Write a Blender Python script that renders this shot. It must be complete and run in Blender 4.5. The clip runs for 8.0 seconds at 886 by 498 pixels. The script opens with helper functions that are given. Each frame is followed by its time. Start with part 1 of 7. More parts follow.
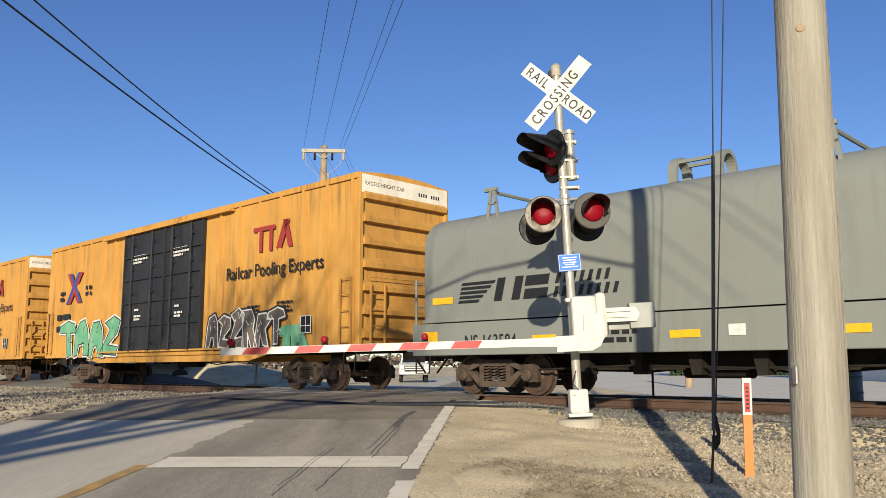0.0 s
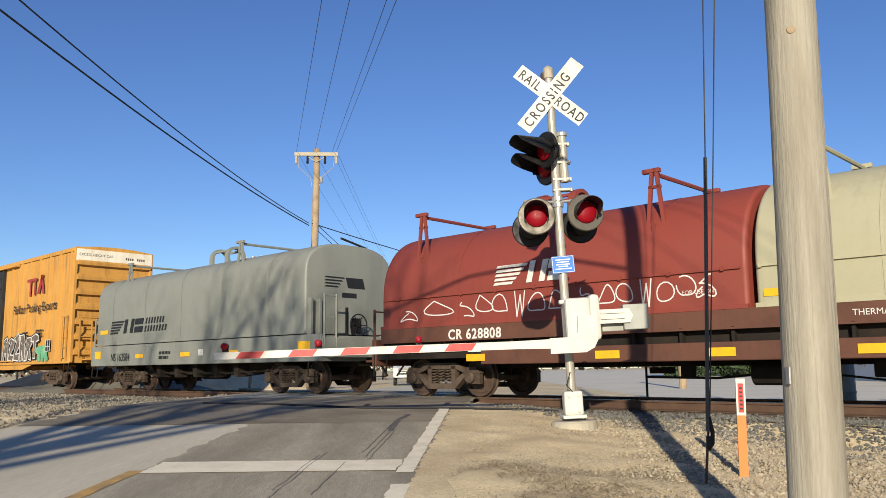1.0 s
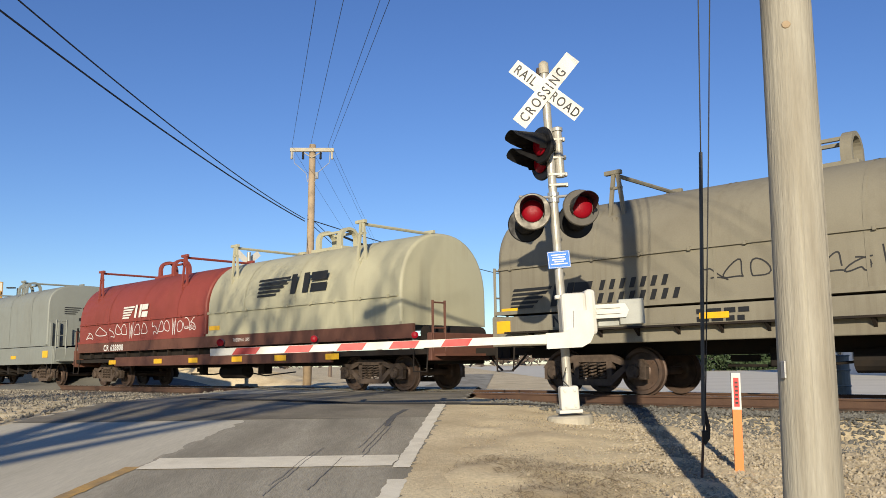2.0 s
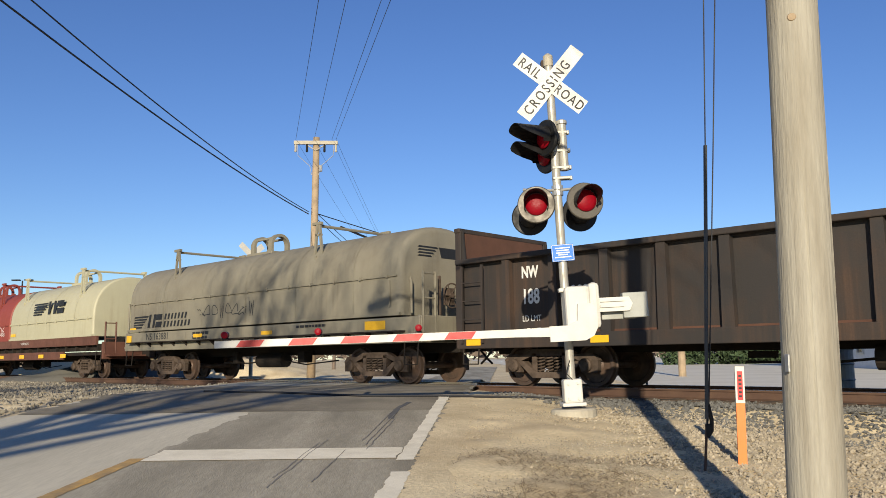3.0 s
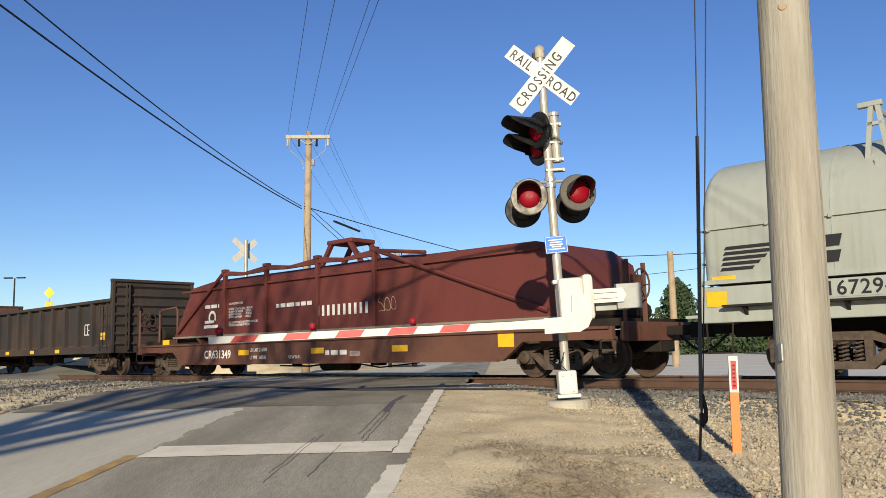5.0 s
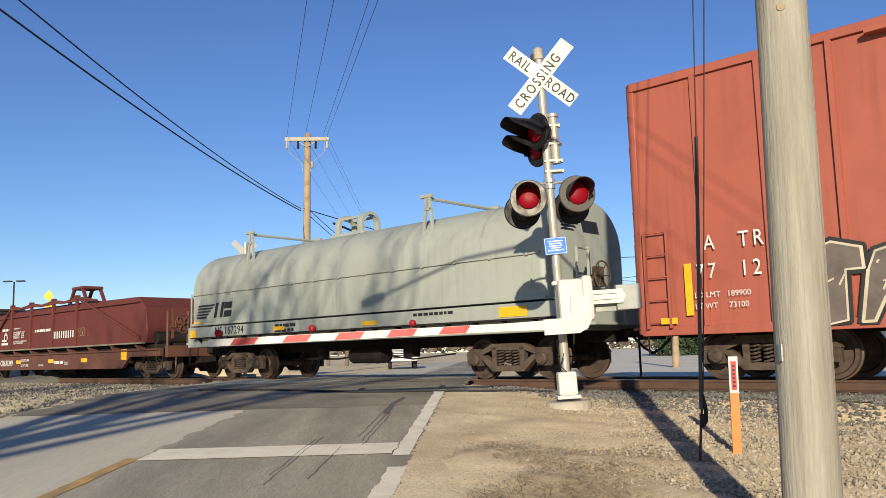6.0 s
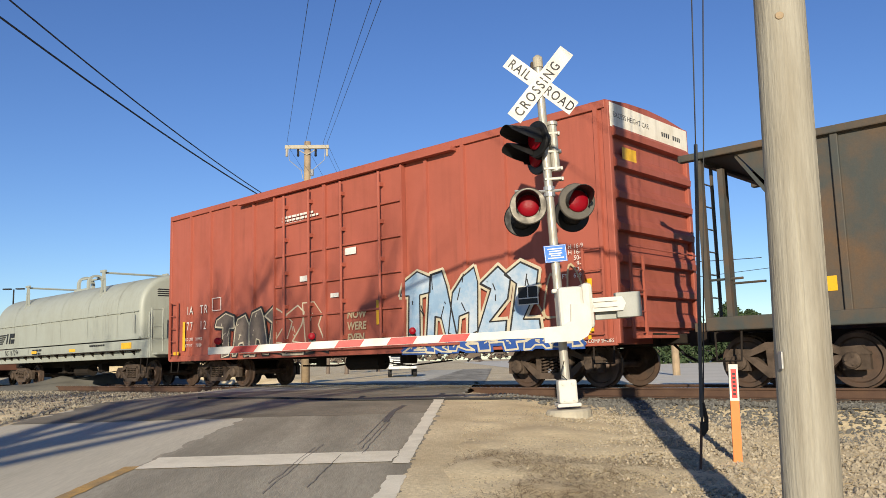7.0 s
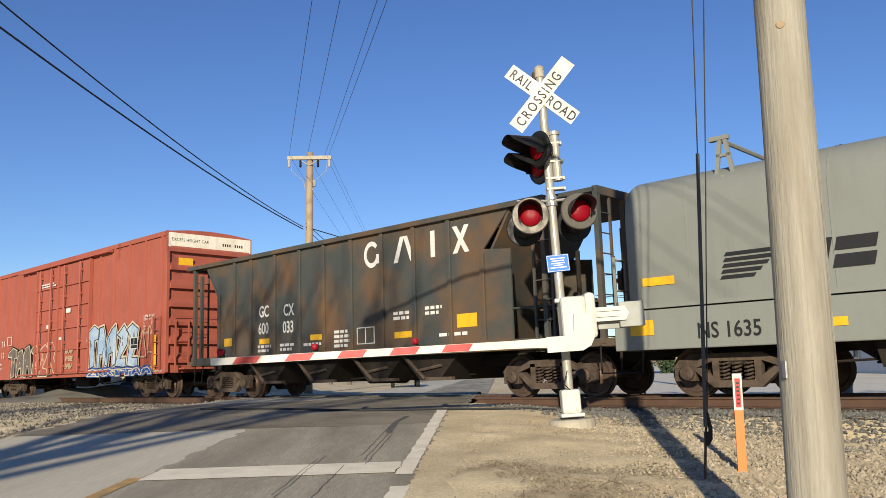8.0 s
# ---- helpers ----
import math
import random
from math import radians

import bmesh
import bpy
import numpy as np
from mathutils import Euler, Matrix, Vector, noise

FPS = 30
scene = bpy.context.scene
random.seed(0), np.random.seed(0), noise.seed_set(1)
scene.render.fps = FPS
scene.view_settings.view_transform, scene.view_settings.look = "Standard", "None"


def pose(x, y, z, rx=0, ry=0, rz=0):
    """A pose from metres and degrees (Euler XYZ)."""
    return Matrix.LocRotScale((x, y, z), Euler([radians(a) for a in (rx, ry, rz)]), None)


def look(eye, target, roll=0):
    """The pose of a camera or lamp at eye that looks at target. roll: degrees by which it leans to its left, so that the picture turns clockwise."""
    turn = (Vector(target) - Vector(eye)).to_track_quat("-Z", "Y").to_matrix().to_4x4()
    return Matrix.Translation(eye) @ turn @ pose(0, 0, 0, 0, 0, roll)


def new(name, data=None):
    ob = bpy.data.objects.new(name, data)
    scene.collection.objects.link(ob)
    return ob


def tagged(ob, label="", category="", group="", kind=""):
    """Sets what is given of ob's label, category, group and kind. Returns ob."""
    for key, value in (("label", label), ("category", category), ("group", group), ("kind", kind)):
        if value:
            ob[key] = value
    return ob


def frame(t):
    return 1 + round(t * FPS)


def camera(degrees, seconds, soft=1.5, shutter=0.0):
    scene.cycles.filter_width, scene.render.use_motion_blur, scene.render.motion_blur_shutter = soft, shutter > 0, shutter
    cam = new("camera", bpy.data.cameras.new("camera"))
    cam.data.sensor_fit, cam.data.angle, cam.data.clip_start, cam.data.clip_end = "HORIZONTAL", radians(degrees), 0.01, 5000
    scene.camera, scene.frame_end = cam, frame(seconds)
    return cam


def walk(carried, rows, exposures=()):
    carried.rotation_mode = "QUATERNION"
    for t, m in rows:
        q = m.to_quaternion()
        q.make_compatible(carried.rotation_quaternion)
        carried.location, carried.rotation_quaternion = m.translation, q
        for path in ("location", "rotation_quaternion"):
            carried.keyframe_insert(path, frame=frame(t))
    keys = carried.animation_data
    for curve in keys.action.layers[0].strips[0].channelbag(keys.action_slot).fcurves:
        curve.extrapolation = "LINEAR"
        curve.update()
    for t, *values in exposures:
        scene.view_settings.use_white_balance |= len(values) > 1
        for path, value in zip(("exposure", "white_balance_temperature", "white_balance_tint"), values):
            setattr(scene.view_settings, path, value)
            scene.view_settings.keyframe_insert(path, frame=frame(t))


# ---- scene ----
EYE = (0.0, 0.0, 0.585)          # rail top is z = 0
cam = camera(56.9, 8.0, 0.8)
walk(cam, [(t, pose(*EYE, 90 + p, r, y)) for t, y, p, r in (
    (0.0, -0.02, 8.2, 0.18), (0.5, -0.08, 8.37, 0.32), (1.0, -0.42, 8.39, 0.6), (1.5, -0.77, 8.22, 0.82),
    (3.0, -0.43, 7.58, 0.67), (3.5, -0.89, 7.08, 0.78), (4.0, -1.19, 6.92, 1.02), (4.5, -0.9, 7.03, 1.21),
    (6.0, -0.81, 7.21, 1.56), (6.5, -0.7, 7.46, 1.76), (7.0, -0.82, 7.75, 1.57), (7.5, -0.96, 8.13, 1.56),
    (8.0, -0.62, 8.46, 1.77))])

# ---- world and sun ----
SUN_EL, SUN_WAY = 17.0, (0.133, 1.0)      # elevation; the way the light travels over the ground
world = bpy.data.worlds.new("world")
scene.world = world
world.use_nodes = True
wn = world.node_tree.nodes
sky = wn.new("ShaderNodeTexSky")
sky.sky_type, sky.sun_disc = "NISHITA", False
sky.sun_elevation = radians(SUN_EL)
sky.sun_rotation = math.atan2(-SUN_WAY[0], -SUN_WAY[1])
sky.altitude, sky.air_density, sky.dust_density, sky.ozone_density = 500, 1.0, 0.1, 4.0
hue = wn.new("ShaderNodeHueSaturation")
hue.inputs["Saturation"].default_value, hue.inputs["Hue"].default_value = 1.1, 0.513
hue.inputs["Value"].default_value = 1.22
world.node_tree.links.new(sky.outputs[0], hue.inputs["Color"])
world.node_tree.links.new(hue.outputs[0], wn["Background"].inputs[0])
wn["Background"].inputs[1].default_value = 0.079
scene.view_settings.exposure = 0.44
sun = new("sun", bpy.data.lights.new("sun", "SUN"))
sun.data.energy, sun.data.angle, sun.data.color = 5.0, radians(0.55), (1.0, 0.88, 0.68)
_w = Vector((*SUN_WAY, 0)).normalized() * math.cos(radians(SUN_EL))
sun.matrix_world = look((0, -40, 30), Vector((0, -40, 30)) + Vector((_w.x, _w.y, -math.sin(radians(SUN_EL)))))


# ---- materials ----
ALBEDO_SCALE = 0.86                       # scales every base colour down to offset the raised exposure
def material(name, color, rough=0.7, metal=0.0, second=None, scale=3.0, amount=0.5, grain=0.12, grain_scale=60.0,
             bump=0.1, bump_scale=80.0, streak=0.0, streak_color=(0.05, 0.035, 0.025), emit=0.0, island=0.0, spec=0.4, stretch=(1, 1, 1), contrast=0.13):
    """Colour with blotches of a second colour, fine grain, optional rain streaks and relief, in metres of the object."""
    m = bpy.data.materials.new(name)
    m.use_nodes = True
    nt = m.node_tree
    n, ln = nt.nodes, nt.links
    bs = n["Principled BSDF"]
    bs.inputs["Metallic"].default_value = metal
    bs.inputs["Specular IOR Level"].default_value = spec
    co = n.new("ShaderNodeTexCoord").outputs["Object"]

    def noise_tex(sc, detail=6, vec=co, rough_=0.6):
        x = n.new("ShaderNodeTexNoise")
        x.inputs["Scale"].default_value, x.inputs["Detail"].default_value, x.inputs["Roughness"].default_value = sc, detail, rough_
        ln.new(vec, x.inputs["Vector"])
        return x.outputs["Fac"]

    def ramp(fac, a, b):
        x = n.new("ShaderNodeMapRange")
        x.inputs["From Min"].default_value, x.inputs["From Max"].default_value = a, b
        ln.new(fac, x.inputs["Value"])
        return x.outputs["Result"]

    def mixc(fac, a, b, mode="MIX"):
        x = n.new("ShaderNodeMix")
        x.data_type, x.blend_type = "RGBA", mode
        if isinstance(fac, float):
            x.inputs["Factor"].default_value = fac
        else:
            ln.new(fac, x.inputs["Factor"])
        for sock, v in ((x.inputs["A"], a), (x.inputs["B"], b)):
            if isinstance(v, tuple):
                sock.default_value = (*v, 1)
            else:
                ln.new(v, sock)
        return x.outputs["Result"]

    def times(fac, k):
        x = n.new("ShaderNodeMath")
        x.operation = "MULTIPLY"
        ln.new(fac, x.inputs[0])
        if isinstance(k, float):
            x.inputs[1].default_value = k
        else:
            ln.new(k, x.inputs[1])
        return x.outputs[0]

    second = second or tuple(c * 0.7 for c in color)
    color, second, streak_color = [tuple(ALBEDO_SCALE * c for c in v) for v in (color, second, streak_color)]
    sm = n.new("ShaderNodeMapping")
    sm.inputs["Scale"].default_value = stretch
    ln.new(co, sm.inputs["Vector"])
    grainy = sm.outputs["Vector"]
    blot = ramp(noise_tex(scale, 6, grainy), 0.55 - contrast, 0.55 + contrast)
    c = mixc(times(blot, amount), color, second)
    if streak:
        mp = n.new("ShaderNodeMapping")
        mp.inputs["Scale"].default_value = (7.0, 7.0, 0.35)
        ln.new(co, mp.inputs["Vector"])
        st = ramp(noise_tex(1.0, 8, mp.outputs["Vector"]), 0.48, 0.75)
        patch = ramp(noise_tex(0.5, 3), 0.35, 0.65)
        c = mixc(times(times(st, patch), streak), c, streak_color)
    g = ramp(noise_tex(grain_scale, 4, grainy), 0.3, 0.7)
    c = mixc(times(g, grain), c, tuple(v * 0.45 for v in color))
    if island:
        geo = n.new("ShaderNodeNewGeometry").outputs["Random Per Island"]
        c = mixc(times(geo, island), c, tuple(v * 0.4 for v in color))
    ln.new(c, bs.inputs["Base Color"])
    rr = n.new("ShaderNodeMapRange")
    rr.inputs["To Min"].default_value, rr.inputs["To Max"].default_value = max(0.05, rough - 0.1), min(1.0, rough + 0.12)
    ln.new(blot, rr.inputs["Value"])
    ln.new(rr.outputs["Result"], bs.inputs["Roughness"])
    if bump:
        b = n.new("ShaderNodeBump")
        b.inputs["Strength"].default_value, b.inputs["Distance"].default_value = bump, 0.02
        ln.new(noise_tex(bump_scale, 5, grainy), b.inputs["Height"])
        ln.new(b.outputs["Normal"], bs.inputs["Normal"])
    if emit:
        bs.inputs["Emission Color"].default_value = (*color, 1)
        bs.inputs["Emission Strength"].default_value = emit
    return m


STEEL = material("galvanised steel", (0.5, 0.5, 0.48), 0.45, 0.6, (0.34, 0.33, 0.31), 6, 0.5)
ALU = material("aluminium paint", (0.46, 0.44, 0.385), 0.5, 0.35, (0.26, 0.24, 0.2), 6, 0.55, contrast=0.2)
WHITE = material("white paint", (0.63, 0.615, 0.56), 0.5, 0, (0.5, 0.48, 0.42), 4, 0.4, bump=0.04)
RED_SHEET = material("red sheeting", (0.56, 0.028, 0.028), 0.4, 0, (0.45, 0.05, 0.04), 5, 0.4, bump=0.03)
BLACK = material("black paint", (0.01, 0.01, 0.011), 0.55, 0, (0.022, 0.022, 0.022), 8, 0.5, spec=0.25)
LETTER = material("black lettering", (0.015, 0.016, 0.018), 0.6, bump=0)
WHITE_LETTER = material("white lettering", (0.75, 0.74, 0.7), 0.6, 0, (0.45, 0.42, 0.36), 9, 0.5, bump=0)
DISC = material("dark signal backing", (0.115, 0.104, 0.087), 0.5, 0.3, (0.07, 0.063, 0.052), 6, 0.6, spec=0.3)
LENS = material("red lens", (0.24, 0.003, 0.011), 0.4, 0, (0.17, 0.003, 0.009), 20, 0.4, bump=0.2, bump_scale=90, emit=0.03, spec=0.15)
BLUE = material("blue sign sheeting", (0.02, 0.17, 0.62), 0.4, 0, (0.03, 0.2, 0.65), 5, 0.3, bump=0)
ORANGE = material("orange post plastic", (0.82, 0.21, 0.04), 0.5, 0, (0.68, 0.19, 0.05), 6, 0.4)
YELLOW = material("yellow reflective sheeting", (0.85, 0.48, 0.015), 0.45, 0, (0.6, 0.33, 0.03), 7, 0.5, bump=0)
POLE_WOOD = material("weathered pole wood", (0.4, 0.375, 0.31), 0.95, 0, (0.27, 0.24, 0.185), 8, 0.75, 0.3, 90, 0.4, 60, stretch=(1, 1, 0.09), contrast=0.14, spec=0.1, streak=0.8, streak_color=(0.12, 0.095, 0.065))
FAR_WOOD = material("far pole wood", (0.4, 0.3, 0.19), 0.9, 0, (0.15, 0.12, 0.09), 3, 0.5, bump=0.2)
ASPHALT = material("dark patched asphalt", (0.47, 0.425, 0.325), 0.9, 0, (0.185, 0.167, 0.127), 1.1, 0.9, 0.45, 30, 0.45, 70, stretch=(1, 0.2, 1), contrast=0.16, spec=0.2)
ASPHALT_PALE = material("pale sun-bleached asphalt", (0.69, 0.635, 0.5), 0.9, 0, (0.43, 0.395, 0.31), 0.8, 0.75, 0.3, 30, 0.3, 70, stretch=(1, 0.12, 1), contrast=0.2, spec=0.2)
# darker asphalt with the dappled tree shade mixed into its colour
APRON = material("dark oily asphalt", (0.34, 0.3, 0.225), 0.85, 0, (0.15, 0.132, 0.1), 0.9, 0.9, 0.45, 30, 0.4, 70, contrast=0.16, spec=0.2)
DIRT = material("sandy gravel", (0.92, 0.765, 0.485), 0.95, 0, (0.5, 0.37, 0.21), 0.8, 0.85, 0.6, 24, 0.5, 40, contrast=0.16, spec=0.2)
LOT = material("pale concrete lot", (0.74, 0.69, 0.57), 0.9, 0, (0.58, 0.54, 0.44), 0.3, 0.6, 0.2, 8, 0.1)
STONE_PALE = material("pale limestone gravel", (0.5, 0.425, 0.305), 0.9, 0, (0.38, 0.31, 0.21), 3, 0.5, 0.2, 60, 0.2, 60, island=0.75)
# ballast colour, darkened to hold the shade under the train
BED = material("oil-stained ballast bed", (0.16, 0.145, 0.118), 0.95, 0, (0.08, 0.07, 0.056), 1.5, 0.8, 0.6, 22, 0.7, 26, spec=0.15)
STONE_MID = material("mixed grey ballast stone", (0.36, 0.32, 0.245), 0.9, 0, (0.2, 0.175, 0.135), 1.2, 0.7, 0.3, 60, 0.2, 60, island=0.85)
STONE_GREY = material("grey ballast stone", (0.2, 0.193, 0.17), 0.9, 0, (0.14, 0.132, 0.115), 3, 0.5, 0.2, 60, 0.2, 60, island=0.75)
RUST = material("rusted rail steel", (0.1, 0.055, 0.036), 0.85, 0.1, (0.16, 0.095, 0.06), 4, 0.6, 0.3, 60, 0.25)
SHINE = material("worn rail head", (0.4, 0.38, 0.36), 0.3, 0.9, (0.25, 0.22, 0.2), 5, 0.5)
TIE = material("timber tie", (0.1, 0.075, 0.055), 0.9, 0, (0.06, 0.045, 0.035), 5, 0.6, bump=0.4)
LINE = material("worn white road paint", (0.9, 0.83, 0.66), 0.85, 0, (0.55, 0.49, 0.37), 3.5, 0.4, 0.15, 40, 0.2, spec=0.2)
LINE_YELLOW = material("worn yellow road paint", (0.66, 0.4, 0.11), 0.8, 0, (0.22, 0.19, 0.14), 3, 0.8, 0.4, 40, 0.2)
CONCRETE = material("weathered concrete", (0.46, 0.42, 0.33), 0.9, 0, (0.36, 0.32, 0.25), 4, 0.6, 0.2, 50, 0.3)
RUBBER = material("rubber skid film", (0.2, 0.185, 0.16), 0.8, 0, (0.38, 0.34, 0.28), 9, 0.8, bump=0)
TAR = material("crack sealing tar", (0.1, 0.096, 0.085), 0.7, 0, (0.16, 0.155, 0.15), 6, 0.8)
CABLE = material("black cable", (0.02, 0.02, 0.022), 0.6, bump=0)
GUARD = material("dark grey plastic", (0.06, 0.062, 0.062), 0.6, bump=0)
UNDER = material("dark oily underframe steel", (0.02, 0.017, 0.015), 0.85, 0.0, (0.045, 0.033, 0.024), 4, 0.6, spec=0.15)
TRUCK = material("rusty cast truck steel", (0.12, 0.088, 0.067), 0.85, 0.1, (0.03, 0.024, 0.02), 5, 0.7, 0.3, 50, 0.3, 40, spec=0.2)
WHEEL = material("wheel steel", (0.12, 0.078, 0.057), 0.6, 0.3, (0.045, 0.035, 0.03), 4, 0.7)
BRICK_WHITE = material("white painted siding", (0.66, 0.68, 0.7), 0.7, 0, (0.55, 0.57, 0.6), 2, 0.4)
ROOF = material("grey asphalt shingle", (0.13, 0.14, 0.14), 0.9, 0, (0.1, 0.1, 0.1), 2, 0.6, bump=0.3)
GLASS = material("dark window glass", (0.03, 0.04, 0.05), 0.08, 0, bump=0, spec=0.6)
BARK = material("bare twig bark", (0.17, 0.13, 0.1), 0.9, bump=0.2)
LEAF = material("dark evergreen needles", (0.045, 0.08, 0.03), 0.8, 0, (0.08, 0.11, 0.04), 3, 0.6, island=0.6, bump=0)
GRASS = material("dry grass", (0.3, 0.2, 0.1), 0.9, island=0.85, bump=0)


# ---- mesh helpers ----
def part(name, bm, mat, parent=None, label="", smooth=False):
    """One mesh object from a bmesh, or from a mesh that is shared."""
    if isinstance(bm, bpy.types.Mesh):
        me = bm
    else:
        me = bpy.data.meshes.new(name)
        bm.normal_update()
        bm.to_mesh(me)
        bm.free()
        for m in (mat if isinstance(mat, (list, tuple)) else [mat]):
            me.materials.append(m)
        if smooth:
            me.shade_smooth()
    ob = new(name, me)
    ob.parent = parent
    if label:
        ob["label"] = label
    return ob


def thing(name, m, label, category, group="", kind=""):
    ob = new(name)
    ob.matrix_basis = m
    ob.empty_display_size = 0.2
    return tagged(ob, label, category, group, kind)


def box(bm, x, y, z, sx, sy, sz, turn=None, bevel=0.0):
    """A box by its centre and size; turn is a matrix about its centre."""
    vs = []
    if bevel:
        b = min(bevel, sx * 0.45, sy * 0.45, sz * 0.45)
        geo = bmesh.ops.create_cube(bm, size=1)["verts"]
        for v in geo:
            v.co = Vector((v.co.x * sx, v.co.y * sy, v.co.z * sz))
        ed = list({e for v in geo for e in v.link_edges})
        got = bmesh.ops.bevel(bm, geom=ed, offset=b, segments=2, profile=0.5, affect="EDGES")
        vs = list({v for f in got["faces"] for v in f.verts} | {v for v in geo if v.is_valid})
    else:
        for i in (-0.5, 0.5):
            for j in (-0.5, 0.5):
                for k in (-0.5, 0.5):
                    vs.append(bm.verts.new((i * sx, j * sy, k * sz)))
        for a, b, c, d in ((0, 1, 3, 2), (4, 6, 7, 5), (0, 4, 5, 1), (2, 3, 7, 6), (0, 2, 6, 4), (1, 5, 7, 3)):
            bm.faces.new((vs[a], vs[b], vs[c], vs[d]))
    o = Vector((x, y, z))
    for v in vs:
        v.co = (turn @ v.co if turn else v.co) + o
    return vs


def rod(bm, points, r, sides=8, r_end=None):
    """A round rod through points, with caps."""
    pts = [Vector(p) for p in points]
    r_end = r if r_end is None else r_end
    rings = []
    up = None
    for i, p in enumerate(pts):
        t = (pts[min(i + 1, len(pts) - 1)] - pts[max(i - 1, 0)]).normalized()
        if up is None:
            up = Vector((0, 0, 1)) if abs(t.z) < 0.9 else Vector((0, 1, 0))
        a = t.cross(up).normalized()
        b = t.cross(a).normalized()
        up = b.cross(t) if abs(t.dot(up)) > 0.95 else up
        rad = r + (r_end - r) * i / max(1, len(pts) - 1)
        rings.append([bm.verts.new(p + (a * math.cos(k * math.tau / sides) + b * math.sin(k * math.tau / sides)) * rad) for k in range(sides)])
    for q, w in zip(rings, rings[1:]):
        for k in range(sides):
            bm.faces.new((q[k], q[(k + 1) % sides], w[(k + 1) % sides], w[k]))
    bm.faces.new(rings[0][::-1])
    bm.faces.new(rings[-1])


def lathe(bm, profile, origin, axis, sides=24):
    """A body of turning: profile of (along, radius) about an axis through origin."""
    ax = Vector(axis).normalized()
    a = ax.orthogonal().normalized()
    b = ax.cross(a)
    o = Vector(origin)
    rings = [[bm.verts.new(o + ax * h + (a * math.cos(k * math.tau / sides) + b * math.sin(k * math.tau / sides)) * r) for k in range(sides)] for h, r in profile]
    for q, w in zip(rings, rings[1:]):
        for k in range(sides):
            bm.faces.new((q[k], q[(k + 1) % sides], w[(k + 1) % sides], w[k]))
    bm.faces.new(rings[0][::-1])
    bm.faces.new(rings[-1])


def slab(bm, outline, a, b, put):
    """A prism: a flat outline (u, v) between depths a and b; put(u, v, w) gives the place."""
    lo = [bm.verts.new(put(u, v, a)) for u, v in outline]
    hi = [bm.verts.new(put(u, v, b)) for u, v in outline]
    bm.faces.new(lo[::-1])
    bm.faces.new(hi)
    for k in range(len(lo)):
        j = (k + 1) % len(lo)
        bm.faces.new((lo[k], lo[j], hi[j], hi[k]))


def loft(bm, rings, cap=True):
    rs = [[bm.verts.new(p) for p in r] for r in rings]
    for q, w in zip(rs, rs[1:]):
        for k in range(len(q)):
            j = (k + 1) % len(q)
            bm.faces.new((q[k], q[j], w[j], w[k]))
    if cap:
        bm.faces.new(rs[0][::-1])
        bm.faces.new(rs[-1])


def fresh():
    return bmesh.new()


def writing(text, size, m, mat, parent, name="lettering", align="LEFT", stretch=1.0, shear=0.0, bold=0.0, space=1.0):
    """Words in the built-in font as a thin mesh under a thing."""
    cu = bpy.data.curves.new(name, "FONT")
    cu.body, cu.size, cu.align_x, cu.shear, cu.offset, cu.space_character = text, size, align, shear, bold, space
    cu.resolution_u = 3
    tmp = bpy.data.objects.new(name, cu)
    scene.collection.objects.link(tmp)
    me = bpy.data.meshes.new_from_object(tmp.evaluated_get(bpy.context.evaluated_depsgraph_get()))
    bpy.data.objects.remove(tmp)
    me.transform(m @ Matrix.Diagonal((stretch, 1, 1, 1)))
    me.materials.clear()
    me.materials.append(mat)
    return tagged(part(name, me, mat, parent), kind="stuff")


def side_text(x, z, y):
    """Where words stand on the camera's side of a car: they read from the leading end to the trailing end."""
    return Matrix(((-1, 0, 0, x), (0, 0, 1, y), (0, 1, 0, z), (0, 0, 0, 1)))


def plate(bm, x0, x1, z0, z1, y, slant=0.0, t=0.004):
    """A thin painted bar on a car's side."""
    slab(bm, [(x0, z0), (x1, z0), (x1 + slant, z1), (x0 + slant, z1)], y, y + t, lambda u, v, w: (u, w, v))


# ---- the plan ----
TRACK_TURN = 136.1
AZ = radians(46.1)
T = Vector((-math.sin(AZ), math.cos(AZ), 0))       # the way the train goes
N = Vector((math.cos(AZ), math.sin(AZ), 0))        # across the track, away from the road's near side
TRACK = 14.15                                      # to the track's centre line
FAR_Z = -0.45


def on_track(s, side=0.0, z=0.0):
    """A place s metres along the track; side is towards the camera."""
    p = T * s + N * (TRACK - side)
    return Vector((p.x, p.y, z))


def road_x(y):
    """The road's right edge line."""
    return -0.32 + 0.08 * (y - 7.2)


def smooth_step(a, b, v):
    t = min(1.0, max(0.0, (v - a) / (b - a)))
    return t * t * (3 - 2 * t)


def ground_z(x, y):
    n = N.x * x + N.y * y
    off = max(0.0, x - road_x(y) - 1.2)
    near = -0.97 + 0.064 * min(y, 15.2) - 0.045 * min(off, 5) - 0.05 * smooth_step(0, 2, off)
    left = max(0.0, road_x(y) - 5.9 - x)
    near -= 0.12 * smooth_step(0, 1.5, left)
    near = min(near, -0.012)
    bed = -0.012 if (-0.5 > x - road_x(y) > -6.3) else -0.012 - 0.2 * smooth_step(-0.5, 0.4, x - road_x(y)) - 0.2 * smooth_step(6.3, 7.2, -(x - road_x(y)))
    k = smooth_step(11.2, 12.4, n)
    z = near * (1 - k) + bed * k
    return z + (FAR_Z - z) * smooth_step(16.0, 24.0, n)


